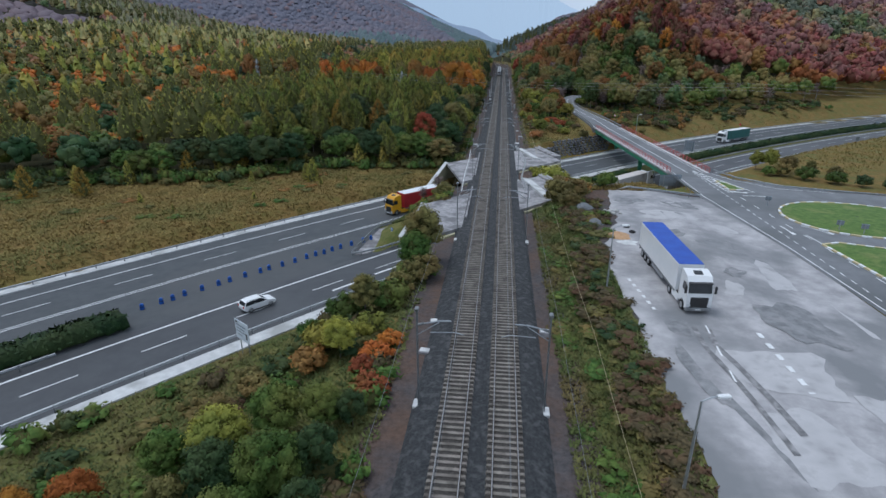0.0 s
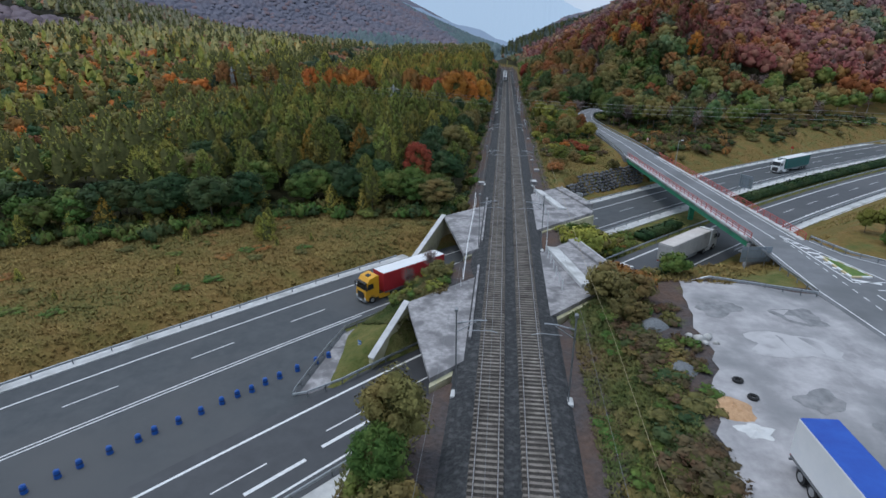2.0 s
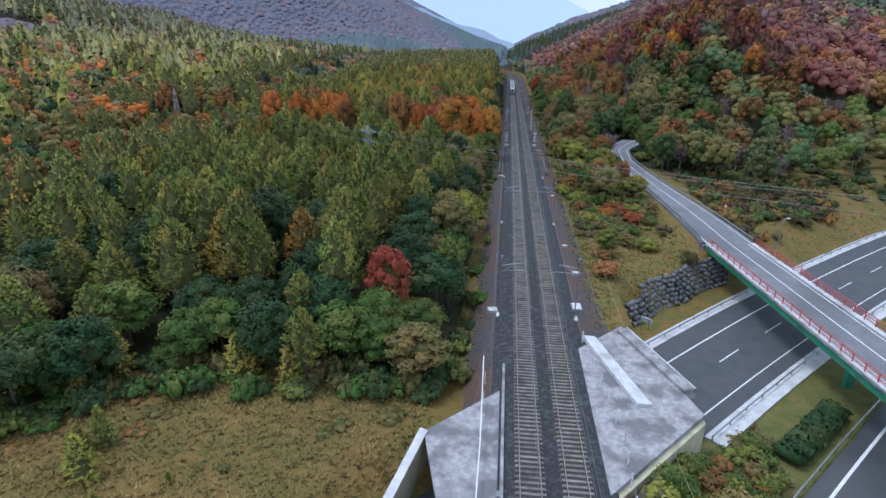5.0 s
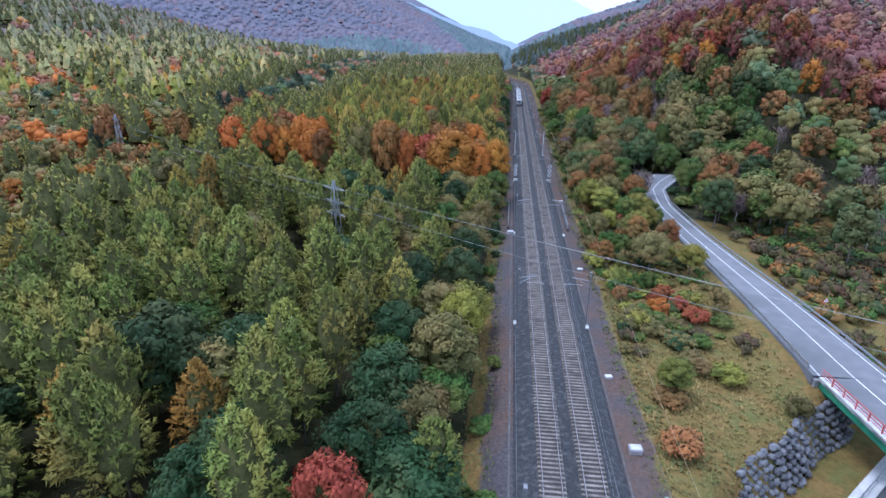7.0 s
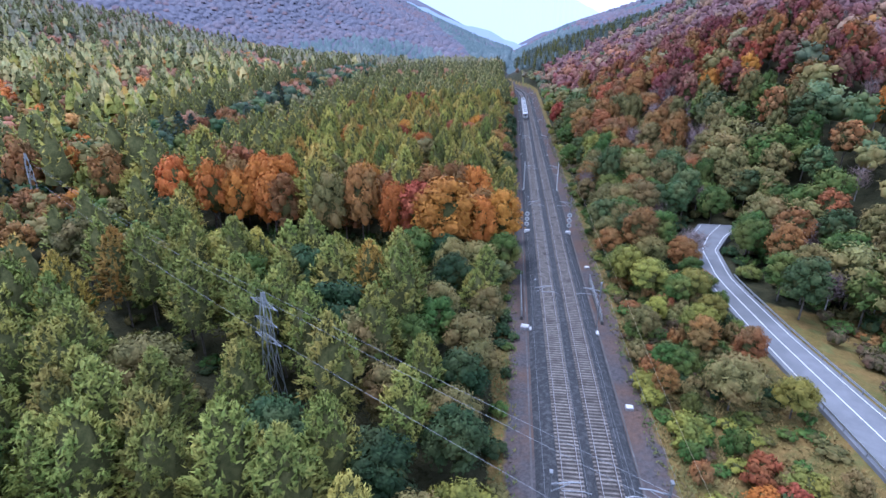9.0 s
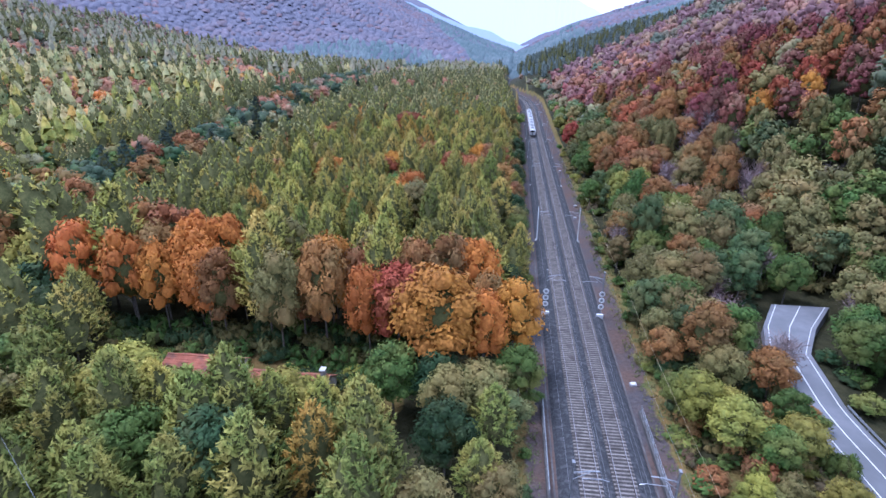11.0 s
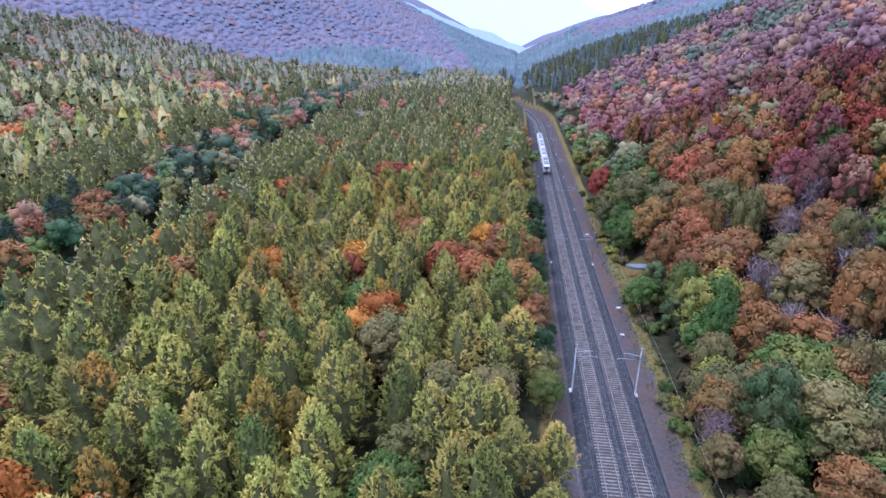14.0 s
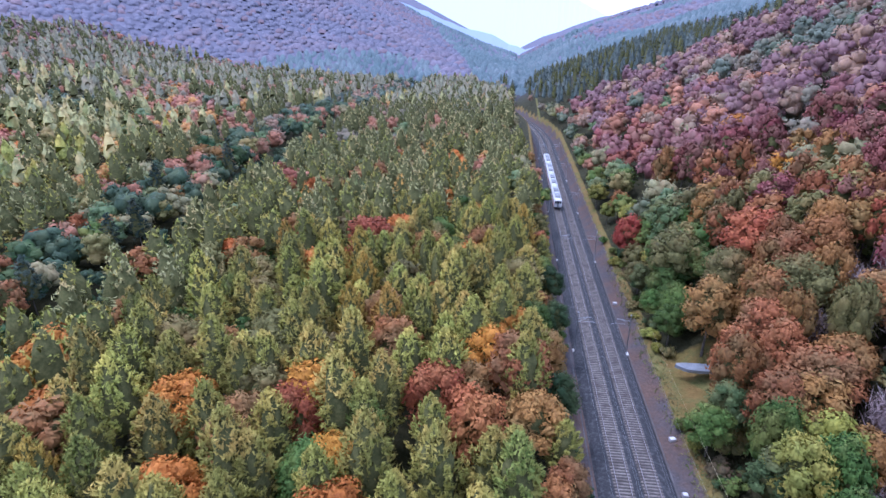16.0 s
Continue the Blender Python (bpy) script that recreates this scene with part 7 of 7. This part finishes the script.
# ---- power line ----
def pylon(x, y, h, turn):
    b = gz(x, y)
    t = thing("electricity_pylon", "slender galvanised lattice pylon standing among trees", "pylon", pose(x, y, b, 0, 0, turn), "pylons")
    lv = [(0, 1.3), (h * 0.35, 0.85), (h * 0.62, 0.55), (h * 0.85, 0.42), (h, 0.12)]
    for (z0, a0), (z1, a1) in zip(lv, lv[1:]):
        for sx, sy in ((-1, -1), (1, -1), (1, 1), (-1, 1)):
            part("leg", Mesh().tube([(sx * a0, sy * a0, z0), (sx * a1, sy * a1, z1)], 0.06, 4), M["galv"], t)
            part("brace", Mesh().tube([(sx * a0, sy * a0, z0), (-sy * a1, sx * a1, z1)], 0.035, 4), M["galv"], t)
            part("brace", Mesh().tube([(-sy * a0, sx * a0, z0), (sx * a1, sy * a1, z1)], 0.035, 4), M["galv"], t)
    for z, w in ((h * 0.68, 2.6), (h * 0.8, 2.2), (h * 0.92, 2.6)):
        for s in (-1, 1):
            ar = part("cross_arm", Mesh().tube([(0, 0.3, z), (s * w, 0, z + 0.1)], 0.05, 4).tube([(0, -0.3, z), (s * w, 0, z + 0.1)], 0.05, 4).tube([(0, 0, z + 0.7), (s * w, 0, z + 0.1)], 0.04, 4), M["galv_dark"], t)
            part("insulator", Mesh().tube([(s * w, 0, z + 0.05), (s * w, 0, z - 0.7)], 0.09, 8), M["dark_glass"], ar)


pylon(-36, 206, 18.5, -33)
pylon(-116, 262, 18.5, -35)
for dx, dz in ((-1.8, 13.2), (0.4, 14.6), (2.2, 13.6)):
    wire([(-116 + dx, 262, gz(-116, 262) + dz + 2), (-36 + dx * 0.8, 206 + dx, dz + 0.4), (60 + dx, 145 + dx, dz + 2.2), (190, 60 + dx, dz + 6)], "power_line", "sagging grey power line crossing above the railway", 0.018, 1.2, "galv_dark")


# ---- tiled house in the clearing ----
M["roof_tile"] = material("terracotta_tiles", (0.3, 0.1, 0.055), (0.46, 0.17, 0.1), 1.2, 0.9, c3=(0.2, 0.1, 0.07), scale3=0.7, mix3=0.56, bump=0.4, bump_scale=8, dist=0.03, detail=10)
M["render_wall"] = material("stained_render", (0.36, 0.33, 0.29), (0.5, 0.47, 0.42), 0.8, 0.9, c3=(0.25, 0.22, 0.19), scale3=0.5, mix3=0.58, bump=0.2, bump_scale=6)
M["dark_wood"] = material("dark_timber", (0.05, 0.035, 0.03), (0.1, 0.07, 0.055), 3, 0.9)


def tiled_slope(x0, x1, ya, za, yb, zb):
    """A slope of barrel tiles: rows stepped down the fall, channels across."""
    m = Mesh()
    rows = max(3, int(math.hypot(yb - ya, zb - za) / 0.42))
    xs = np.arange(x0, x1 + 0.01, 0.065)
    lines = []
    for i in range(rows):
        f0, f1 = i / rows, (i + 1.0) / rows
        top = [(x, ya + (yb - ya) * f0, za + (zb - za) * f0 + 0.05 * math.sin(x * 2 * math.pi / 0.26)) for x in xs]
        low = [(x, ya + (yb - ya) * f1, za + (zb - za) * f1 + 0.05 + 0.05 * math.sin(x * 2 * math.pi / 0.26)) for x in xs]
        lines += [top, low]
    return m.strip(lines)


def house(label, x0, x1, y0, y1, ridge_y, eave, ridge_z, base, chimney):
    t = thing("house", label, "house", pose((x0 + x1) / 2, (y0 + y1) / 2, base), group="")
    w, d = (x1 - x0) / 2, (y1 - y0) / 2
    r = ridge_y - (y0 + y1) / 2
    e, h = eave - base, ridge_z - base
    part("wall", Mesh().box((0, -d + 0.2, e / 2 - 0.4), (2 * w, 0.4, e + 0.7)), M["render_wall"], t)
    part("wall", Mesh().box((0, d - 0.2, e / 2 - 0.4), (2 * w, 0.4, e + 0.7)), M["render_wall"], t)
    for s in (-1, 1):
        ring = [(-d + 0.4, -0.6), (d - 0.4, -0.6), (d - 0.4, e), (r, h - 0.12), (-d + 0.4, e)]
        part("gable", Mesh().solid([[(s * (w - 0.2) + k, y, z) for y, z in ring] for k in (-0.19, 0.19)]), M["render_wall"], t)
    part("roof", tiled_slope(-w - 0.3, w + 0.3, r, h, -d - 0.5, e - 0.2), M["roof_tile"], t, "weathered terracotta barrel-tile roof")
    part("roof", tiled_slope(-w - 0.3, w + 0.3, r, h, d + 0.5, e - 0.2), M["roof_tile"], t, "weathered terracotta barrel-tile roof")
    part("ridge_cap", Mesh().tube([(-w - 0.3, r, h + 0.05), (w + 0.3, r, h + 0.05)], 0.14, 8), M["roof_tile"], t)
    part("verge_board", Mesh().solid([[(w + 0.32, y, z), (w + 0.44, y, z), (w + 0.44, y, z + 0.28), (w + 0.32, y, z + 0.28)] for y, z in ((r, h - 0.08), (-d - 0.5, e - 0.3))]), M["dark_wood"], t, "dark timber verge board")
    if chimney:
        c = part("chimney", Mesh().box((w - 0.5, r - 0.4, h + 0.3), (0.6, 0.8, 1.9), chamfer=0.03), M["concrete"], t, "grey rendered chimney stack")
        part("cap", Mesh().box((w - 0.5, r - 0.4, h + 1.36), (0.8, 1.0, 0.14)), M["concrete_light"], c)
    return t


base = min(gz(-60, 245), gz(-50, 250)) - 0.1
house("small rendered house with a terracotta tile roof in a forest clearing", -60.0, -50.3, 244.6, 255.2, 251.6, base + 2.7, base + 5.0, base, False)
house("low tiled outbuilding with a grey chimney beside the forest house", -49.6, -36.0, 244.4, 253.4, 250.2, base + 2.1, base + 4.2, base, True)


# ---- bushes and grass on the banks ----
for k, x, y, h in (("olive", -8.8, 66.5, 8.4), ("green", -9.6, 63.8, 6.0), ("bush_olive", -8.2, 60.5, 3.6), ("bush_olive", -10.5, 58, 3.0), ("olive", -13.4, 52.5, 5.8), ("bush_green", -11.2, 54.5, 3.4), ("bush_green", -15.8, 53.2, 3.2),
                   ("yellow", -14.0, 44.5, 4.6), ("bush_yellow", -16.2, 46.5, 3.2), ("bush_rust", -16.5, 43, 2.6), ("bush_red", -10.6, 40.3, 2.4), ("bush_orange", -10.1, 42.8, 2.2), ("bush_red", -9.4, 37.6, 2.0), ("bush_orange", -9.2, 45.5, 1.8),
                   ("green", -15.6, 32.5, 5.6), ("green", -12.2, 33.6, 4.6), ("dark", -11.0, 28.5, 4.6), ("dark", -9.8, 33.5, 3.6), ("bush_olive", -20.5, 39.5, 2.6), ("yellow", -18.8, 30.0, 6.0), ("green", -23, 29.5, 5.0), ("olive", -21.5, 34.5, 4.0),
                   ("orange", -27.8, 26.2, 4.6), ("orange", -31, 24.5, 4.4), ("green", -25.2, 23.5, 5.0), ("olive", -19.5, 24.5, 5.0), ("green", -14.5, 22.5, 5.2), ("bush_olive", -22.5, 42, 2.0), ("bush_green", -18.2, 49, 2.4), ("bush_yellow", -12.0, 48.5, 2.6),
                   ("bush_olive", -10.6, 107.5, 3.4), ("bush_olive", -12.8, 104.5, 3.4), ("bare", -11.0, 103.0, 4.4), ("bush_green", -9.4, 110.5, 2.8), ("bush_olive", -14.6, 107.5, 2.6), ("bush_olive", -9.4, 100.5, 2.6), ("bare", -13.6, 100.5, 3.8), ("bush_yellow", -15.5, 102.6, 1.9),
                   ("bush_yellow", 9.6, 127.5, 4.6), ("green", 11.0, 131.5, 5.2), ("bush_yellow", 12.6, 117.8, 4.6), ("bush_olive", 15.2, 122.5, 3.6), ("bush_yellow", 16.4, 124.6, 3.2), ("bush_green", 13.2, 127, 2.6), ("bush_green", 10.8, 123.2, 2.2), ("bush_rust", 14.2, 126.4, 2.6),
                   ("bush_green", 17.6, 128.3, 2.0), ("bush_dark", 19.6, 100.6, 2.6), ("bush_olive", 14.2, 100.5, 3.4), ("bush_olive", 11.2, 96.4, 3.2), ("bush_rust", 12.9, 98.0, 3.2), ("bush_olive", 16.2, 102.5, 3.0), ("bush_rust", 15.0, 95.8, 2.6),
                   ("yellow", 58.5, 121.5, 5.0), ("yellow", 56.2, 122.5, 4.2), ("olive", 61.5, 119.5, 4.0), ("olive", 64.5, 117, 3.6), ("bush_olive", 59.0, 116.5, 3.0), ("bush_green", 62, 113.5, 2.8), ("bush_green", 66, 110.5, 2.6), ("bush_dark", 70, 108.5, 2.6), ("bush_olive", 68, 114.5, 2.8),
                   ("bush_olive", 11.6, 94.6, 4.2), ("bush_olive", 13.4, 91.0, 3.8), ("bush_rust", 14.6, 95.2, 3.4), ("bush_olive", 17.4, 99.0, 3.6), ("bush_olive", 12.6, 87.4, 3.0), ("bush_green", 20.6, 99.8, 2.8), ("bush_dark", 74, 107, 2.4), ("bush_green", 56.5, 116.8, 2.2), ("bush_olive", 95, 120, 3.0), ("bush_green", 104, 126, 3.0)):
    plant(k, x, y, h)
for k, x, y, h in (("yellow", -63.0, 248.2, 8.2), ("yellow", -43.2, 243.4, 8.2), ("bush_red", 17.5, 203, 2.8), ("bush_red", 20.0, 200.5, 3.0), ("bush_red", 19.2, 205.5, 2.6), ("bush_red", 22.0, 197.5, 2.4), ("bush_orange", 17.0, 199.5, 2.8), ("green", -13.5, 26.5, 6.0), ("dark", -17.5, 26.5, 5.6), ("green", -20.5, 20.5, 6.0), ("dark", -12.5, 19.5, 5.4), ("green", -24, 18.5, 5.6), ("dark", -10.2, 23.5, 4.4), ("larch", -52.0, 237.5, 14.0), ("larch", -38, 238, 13.5), ("yellow", -59, 238.5, 13), ("yellow", -45.5, 238.5, 12), ("larch", -32.5, 238.5, 12.5), ("larch", -66, 237.5, 14), ("bush_green", -46.8, 253.2, 2.4), ("bush_olive", -34.2, 247.5, 3.0), ("orange", -43.8, 241.2, 4.6)):
    plant(k, x, y, h)
for x, y, h, k in ((-86.7, 103, 6.5, "young_gold"), (-90, 106, 6, "young_larch"), (-73.7, 121.5, 7, "young_gold"), (-83.8, 114, 5.5, "young_larch"), (-59.7, 134.5, 5.5, "young_larch"), (-44.2, 125.9, 4.8, "young_larch"), (-45.6, 124.4, 3.6, "young_larch"), (-68.7, 132.5, 5.5, "young_larch"), (-35.1, 139.5, 6.0, "young_larch"),
                   (-52, 132.5, 5, "young_gold"), (-64, 130, 6, "young_gold"), (-29.5, 138, 5, "young_larch"), (-78, 118.5, 5, "young_larch"), (-98, 101, 7, "young_gold"), (-57, 119.5, 2.6, "young_larch"), (-40, 118.8, 1.8, "young_larch"), (-72, 100, 2.2, "young_larch"), (-50, 105, 1.8, "young_larch"), (-62, 95, 1.6, "young_larch"), (-35, 122, 1.5, "young_larch"), (-42.9, 121.3, 5.2, "young_larch"), (-44.6, 122.6, 4.2, "young_larch"), (-51, 138, 6.4, "young_larch"), (-61, 135, 6.6, "young_gold"), (-67, 126, 7.0, "young_larch"), (-69, 128, 6.2, "young_gold"), (-36, 138.5, 6.2, "young_larch")):
    plant(k, x, y, h)

# brambles and scrub: tangles that cannot be told apart, one mesh for each colour
SCRUB = {k: [broadleaf(1.0, 1.0, 0.02, 6, 24, 0.14) for _ in range(4)] for k in ("green", "olive", "dark", "rust", "yellow", "bramble")}
TANGLE = {}


def tangle(k, x, y, high, wide):
    TANGLE.setdefault(k, []).append((x, y, high, wide))


LOT_EDGE = ([20, 40, 60, 72, 90, 98], [13.2, 14.2, 13.2, 15.2, 14.5, 16])
for i in range(165):
    y = rng.uniform(20, 98)
    e = float(np.interp(y, *LOT_EDGE))
    near = rng.uniform() < 0.72
    x = rng.uniform(e - 3.0, e) if near else rng.uniform(8.0, e - 2)
    k = ["bramble", "bramble", "bramble", "olive", "bramble", "dark"][int(rng.integers(6))] if near else ["green", "green", "olive"][int(rng.integers(3))]
    tangle(k, x, y, rng.uniform(0.3, 0.85) if near else rng.uniform(0.15, 0.35), rng.uniform(1.0, 2.2))
for i in range(330):
    y, x = rng.uniform(170, 255), rng.uniform(40, 72)
    if offset(x, y)[1] > -10 or x < np.interp(y, [r[0] for r in ROAD_N], [r[2] for r in ROAD_N]) + 1.5:
        continue
    tangle(["olive", "bramble", "green", "bramble", "dark", "rust"][int(rng.integers(6))], x, y, rng.uniform(0.8, 2.8), rng.uniform(1.0, 2.4))
for i in range(330):
    p = way(rng.uniform(40, 200), -10 - 32 * rng.uniform() ** 0.6, 0)
    if p.x > 50:
        tangle(["bramble", "green", "olive", "dark"][int(rng.integers(4))], p.x, p.y, rng.uniform(0.5, 2.6), rng.uniform(1.2, 3.0))
for i in range(90):
    x, y = rng.uniform(-118, -14), rng.uniform(78, 138)
    if offset(x, y)[1] < -9 and y < forest_edge(x) + 3:
        tangle(["olive", "green", "olive", "rust"][int(rng.integers(4))], x, y, rng.uniform(0.3, 0.8), rng.uniform(0.7, 2.2))
for i in range(150):
    x, y = rng.uniform(8.6, 25), rng.uniform(108, 136)
    o = offset(x, y)[1]
    if 12.4 < o < 19.6:
        tangle(["green", "yellow", "olive", "green", "yellow", "rust"][int(rng.integers(6))], x, y, rng.uniform(0.4, 1.5), rng.uniform(0.8, 1.8))
for i in range(110):
    x, y = rng.uniform(-20, -8.5), rng.uniform(96, 125)
    o = offset(x, y)[1]
    if 12.4 < o < 19.6:
        tangle(["green", "olive", "olive", "green", "yellow", "rust"][int(rng.integers(6))], x, y, rng.uniform(0.4, 1.3), rng.uniform(0.8, 1.6))
for i in range(150):
    x, y = rng.uniform(-40, -8), rng.uniform(16, 68)
    if offset(x, y)[1] > 35:
        tangle(["green", "olive", "dark", "green", "dark", "bramble"][int(rng.integers(6))], x, y, rng.uniform(0.6, 2.0), rng.uniform(1.0, 2.4))
for i in range(260):
    x, y = rng.choice([rng.uniform(-74, -25), rng.uniform(-102, -92)]), 0
    y = rng.uniform(252.5, 259) if x > -80 else rng.uniform(292, 420)
    tangle(["green", "olive", "green", "yellow", "dark"][int(rng.integers(5))], x, y, rng.uniform(0.4, 1.6), rng.uniform(0.9, 2.0))
for i in range(130):
    tangle(["dark", "green", "dark", "olive"][int(rng.integers(4))], rng.uniform(-90, -26), rng.uniform(258.5, 266), rng.uniform(1.6, 4.0), rng.uniform(1.2, 2.4))
for i in range(240):
    x = rng.uniform(-120, -9)
    tangle(["dark", "green", "dark", "green", "olive"][int(rng.integers(5))], x, float(forest_edge(x)) + rng.uniform(-2, 9), rng.uniform(1.0, 3.4), rng.uniform(1.2, 2.4))
for i in range(160):
    x = rng.uniform(-126, -20)
    tangle(["green", "olive", "yellow", "dark"][int(rng.integers(4))], x, 205 - 0.5 * (x + 36) + rng.uniform(-6, 6), rng.uniform(0.5, 1.8), rng.uniform(0.9, 2.0))
for i in range(420):
    x, y = rng.uniform(11, 62), rng.uniform(252, 420)
    if clear_of(x, y):
        tangle(["dark", "green", "olive", "dark", "bramble"][int(rng.integers(5))], x, y, rng.uniform(1.2, 3.4), rng.uniform(1.4, 2.8))
for i in range(46):
    x, y = rng.uniform(12.5, 17.5), rng.uniform(74, 90)
    tangle(["olive", "bramble", "green", "bramble"][int(rng.integers(4))], x, y, rng.uniform(0.35, 0.9), rng.uniform(0.6, 1.3))
for i in range(170):
    x, y = rng.uniform(9.5, 28), 250 - 64 * rng.uniform() ** 1.3
    if offset(x, y)[1] < -11 and x < np.interp(y, [r[0] for r in ROAD_N], [r[1] for r in ROAD_N]) - 1.5:
        tangle(["green", "yellow", "olive", "bramble", "green"][int(rng.integers(5))], x, y, rng.uniform(0.5, 1.8), rng.uniform(0.9, 2.0))
for k, lst in TANGLE.items():
    pos = np.array([(x, y) for x, y, *_ in lst])
    blocks = []
    for (x, y, high, wide), z in zip(lst, ground_z(pos[:, 0], pos[:, 1])):
        v, f, n, kd = SCRUB[k][int(rng.integers(4))]
        a = rng.uniform(0, 6.28)
        c, s = math.cos(a) * wide, math.sin(a) * wide
        blocks.append((np.stack([v[:, 0] * c - v[:, 1] * s + x, v[:, 0] * s + v[:, 1] * c + y, v[:, 2] * high + z - 0.08], 1), f, np.stack([n[:, 0] * c - n[:, 1] * s, n[:, 0] * s + n[:, 1] * c, n[:, 2] * wide], 1), kd))
    tagged(new("scrub", tri_mesh("scrub", *merge(blocks), M[k])), {"green": "low green scrub", "olive": "olive-brown scrub", "dark": "dark green scrub", "rust": "rust-brown brambles", "yellow": "yellow-green scrub", "bramble": "brown withered brambles"}[k] + " on the banks and slopes", "scrub", kind="stuff")

for i in range(120):
    y, x = rng.uniform(160, 262), rng.uniform(9.5, 27.5)
    if offset(x, y)[1] > -11:
        continue
    if y < 190 and rng.uniform() < 0.82:
        continue
    k = ["bush_green", "bush_olive", "bush_yellow", "bush_olive", "bush_rust", "bush_dark", "bush_green"][int(rng.integers(7))]
    plant(k, x, y, rng.uniform(1.2, 3.0) + (0.9 if y > 200 else 0), wide=rng.uniform(1.3, 2.4))
for i in range(55):
    y = rng.uniform(150, 430)
    x = -rng.uniform(7.6, 10.2)
    plant(["bush_green", "bush_dark", "bush_olive", "bush_green"][int(rng.integers(4))], x, y, rng.uniform(0.8, 2.4), wide=rng.uniform(0.9, 1.7))
for i in range(46):
    y = rng.uniform(262, 440)
    x = rng.uniform(8.6, 11.5)
    if 352 < y < 372:
        continue
    plant(["bush_green", "bush_yellow", "bush_olive", "bush_green"][int(rng.integers(4))], x, y, rng.uniform(0.8, 2.6), wide=rng.uniform(0.9, 1.9))
for i in range(22):
    x, y = rng.uniform(35, 62), rng.uniform(252, 300)
    if x < np.interp(y, [r[0] for r in ROAD_N], [r[2] for r in ROAD_N]) + 1.5:
        continue
    plant(["bush_olive", "bush_green", "bush_dark", "bush_yellow"][int(rng.integers(4))], x, y, rng.uniform(1.2, 3.2), wide=rng.uniform(1.4, 2.6))


def tufts(name, label, spots, mat, high=(0.35, 0.8), blades=4):
    """Grass tussocks: leaning blades, one mesh."""
    pos = np.array(spots)
    n = len(pos)
    z = ground_z(pos[:, 0], pos[:, 1])
    vs = []
    for b in range(blades):
        a = rng.uniform(0, 2 * math.pi, n)
        h = rng.uniform(*high, n)
        d = np.stack([np.cos(a), np.sin(a), np.zeros(n)], 1)
        s = np.stack([-np.sin(a), np.cos(a), np.zeros(n)], 1) * rng.uniform(0.06, 0.15, (n, 1))
        root = np.stack([pos[:, 0], pos[:, 1], z - 0.05], 1) + d * 0.08
        tip = root + d * (h * rng.uniform(0.5, 1.3, n))[:, None] + np.array([0, 0, 1]) * h[:, None]
        vs.append(np.stack([root - s, root + s, tip], 1))
    v = np.concatenate(vs).reshape(-1, 3)
    tagged(new(name, tri_mesh(name, v, np.arange(len(v)).reshape(-1, 3), None, None, M[mat])), label, "grass", kind="stuff")


M["straw"] = material("dry_grass", (0.2, 0.14, 0.042), (0.33, 0.24, 0.08), 0.22, 0.95, island=0.25, c3=(0.17, 0.16, 0.048), scale3=0.07, mix3=0.54, detail=9)
M["herb"] = material("green_grass", (0.07, 0.108, 0.028), (0.165, 0.17, 0.055), 0.4, 0.95, island=0.25, c3=(0.18, 0.135, 0.055), scale3=0.14, mix3=0.56, detail=9)
field, green = [], []
while len(field) < 26000:
    x, y = rng.uniform(-125, -12), rng.uniform(55, 141)
    off = offset(x, y)[1]
    if off > -5.5 or y > forest_edge(x) + 2:
        continue
    field.append((x, y))
while len(field) < 30000:
    x, y = rng.uniform(9.0, 29), rng.uniform(158, 240)
    if offset(x, y)[1] < -11:
        field.append((x, y))
while len(field) < 38000:
    u, o = rng.uniform(40, 200), rng.choice([rng.uniform(-55, -6), rng.uniform(36, 62)])
    p = way(u, o, 0)
    if p.x > 47 and not (o > 0 and u < 45):
        field.append((p.x, p.y))
while len(green) < 12000:
    x, y = rng.uniform(6.8, 14.2), rng.uniform(20, 98)
    green.append((x, y))
while len(green) < 22000:
    x, y = rng.uniform(-42, -7.6), rng.uniform(14, 70)
    if offset(x, y)[1] > 34:
        green.append((x, y))
while len(green) < 27000:
    x, y = rng.choice([-1, 1]) * rng.uniform(7.4, 11), rng.uniform(150, 420)
    green.append((x, y))
while len(green) < 31000:
    x, y = rng.uniform(-17, 24), rng.uniform(95, 140)
    o = offset(x, y)[1]
    if 12 < o < 20 and 8.5 < abs(x):
        green.append((x, y))
while len(field) < 42000:
    x, y = rng.uniform(12, 52), rng.uniform(84, 128)
    o = offset(x, y)[1]
    if 34 < o < 44 and not (x > 14 and y < 97):
        field.append((x, y))
while len(green) < 34500:
    x, y = rng.uniform(-44, -8), rng.uniform(84, 118)
    o = offset(x, y)[1]
    if 12 < o < 19.8 and offset(x, y)[0] > -42:
        green.append((x, y))
tufts("dry_grass", "tall straw-coloured autumn grass", field, "straw", (0.18, 0.5))
tufts("green_grass", "rough green and yellow bank grass", green, "herb", (0.15, 0.4))


# puddle on the forest track
M["water"] = material("puddle_water", (0.2, 0.22, 0.24), (0.26, 0.28, 0.3), 1, 0.08)
m = Mesh()
ring = [(15.8 + math.cos(a) * 4.2 * (1 + 0.15 * math.sin(3 * a)), 364.2 + math.sin(a) * 1.5 * (1 + 0.2 * math.cos(2 * a))) for a in np.linspace(0, 2 * math.pi, 25)[:-1]]
z = max(gz(x, y) for x, y in ring) + 0.02
m.prism(ring, z - 0.6, z)
tagged(part("water", m, M["water"]), "pale puddle on a muddy forest track", "puddle", kind="structure")
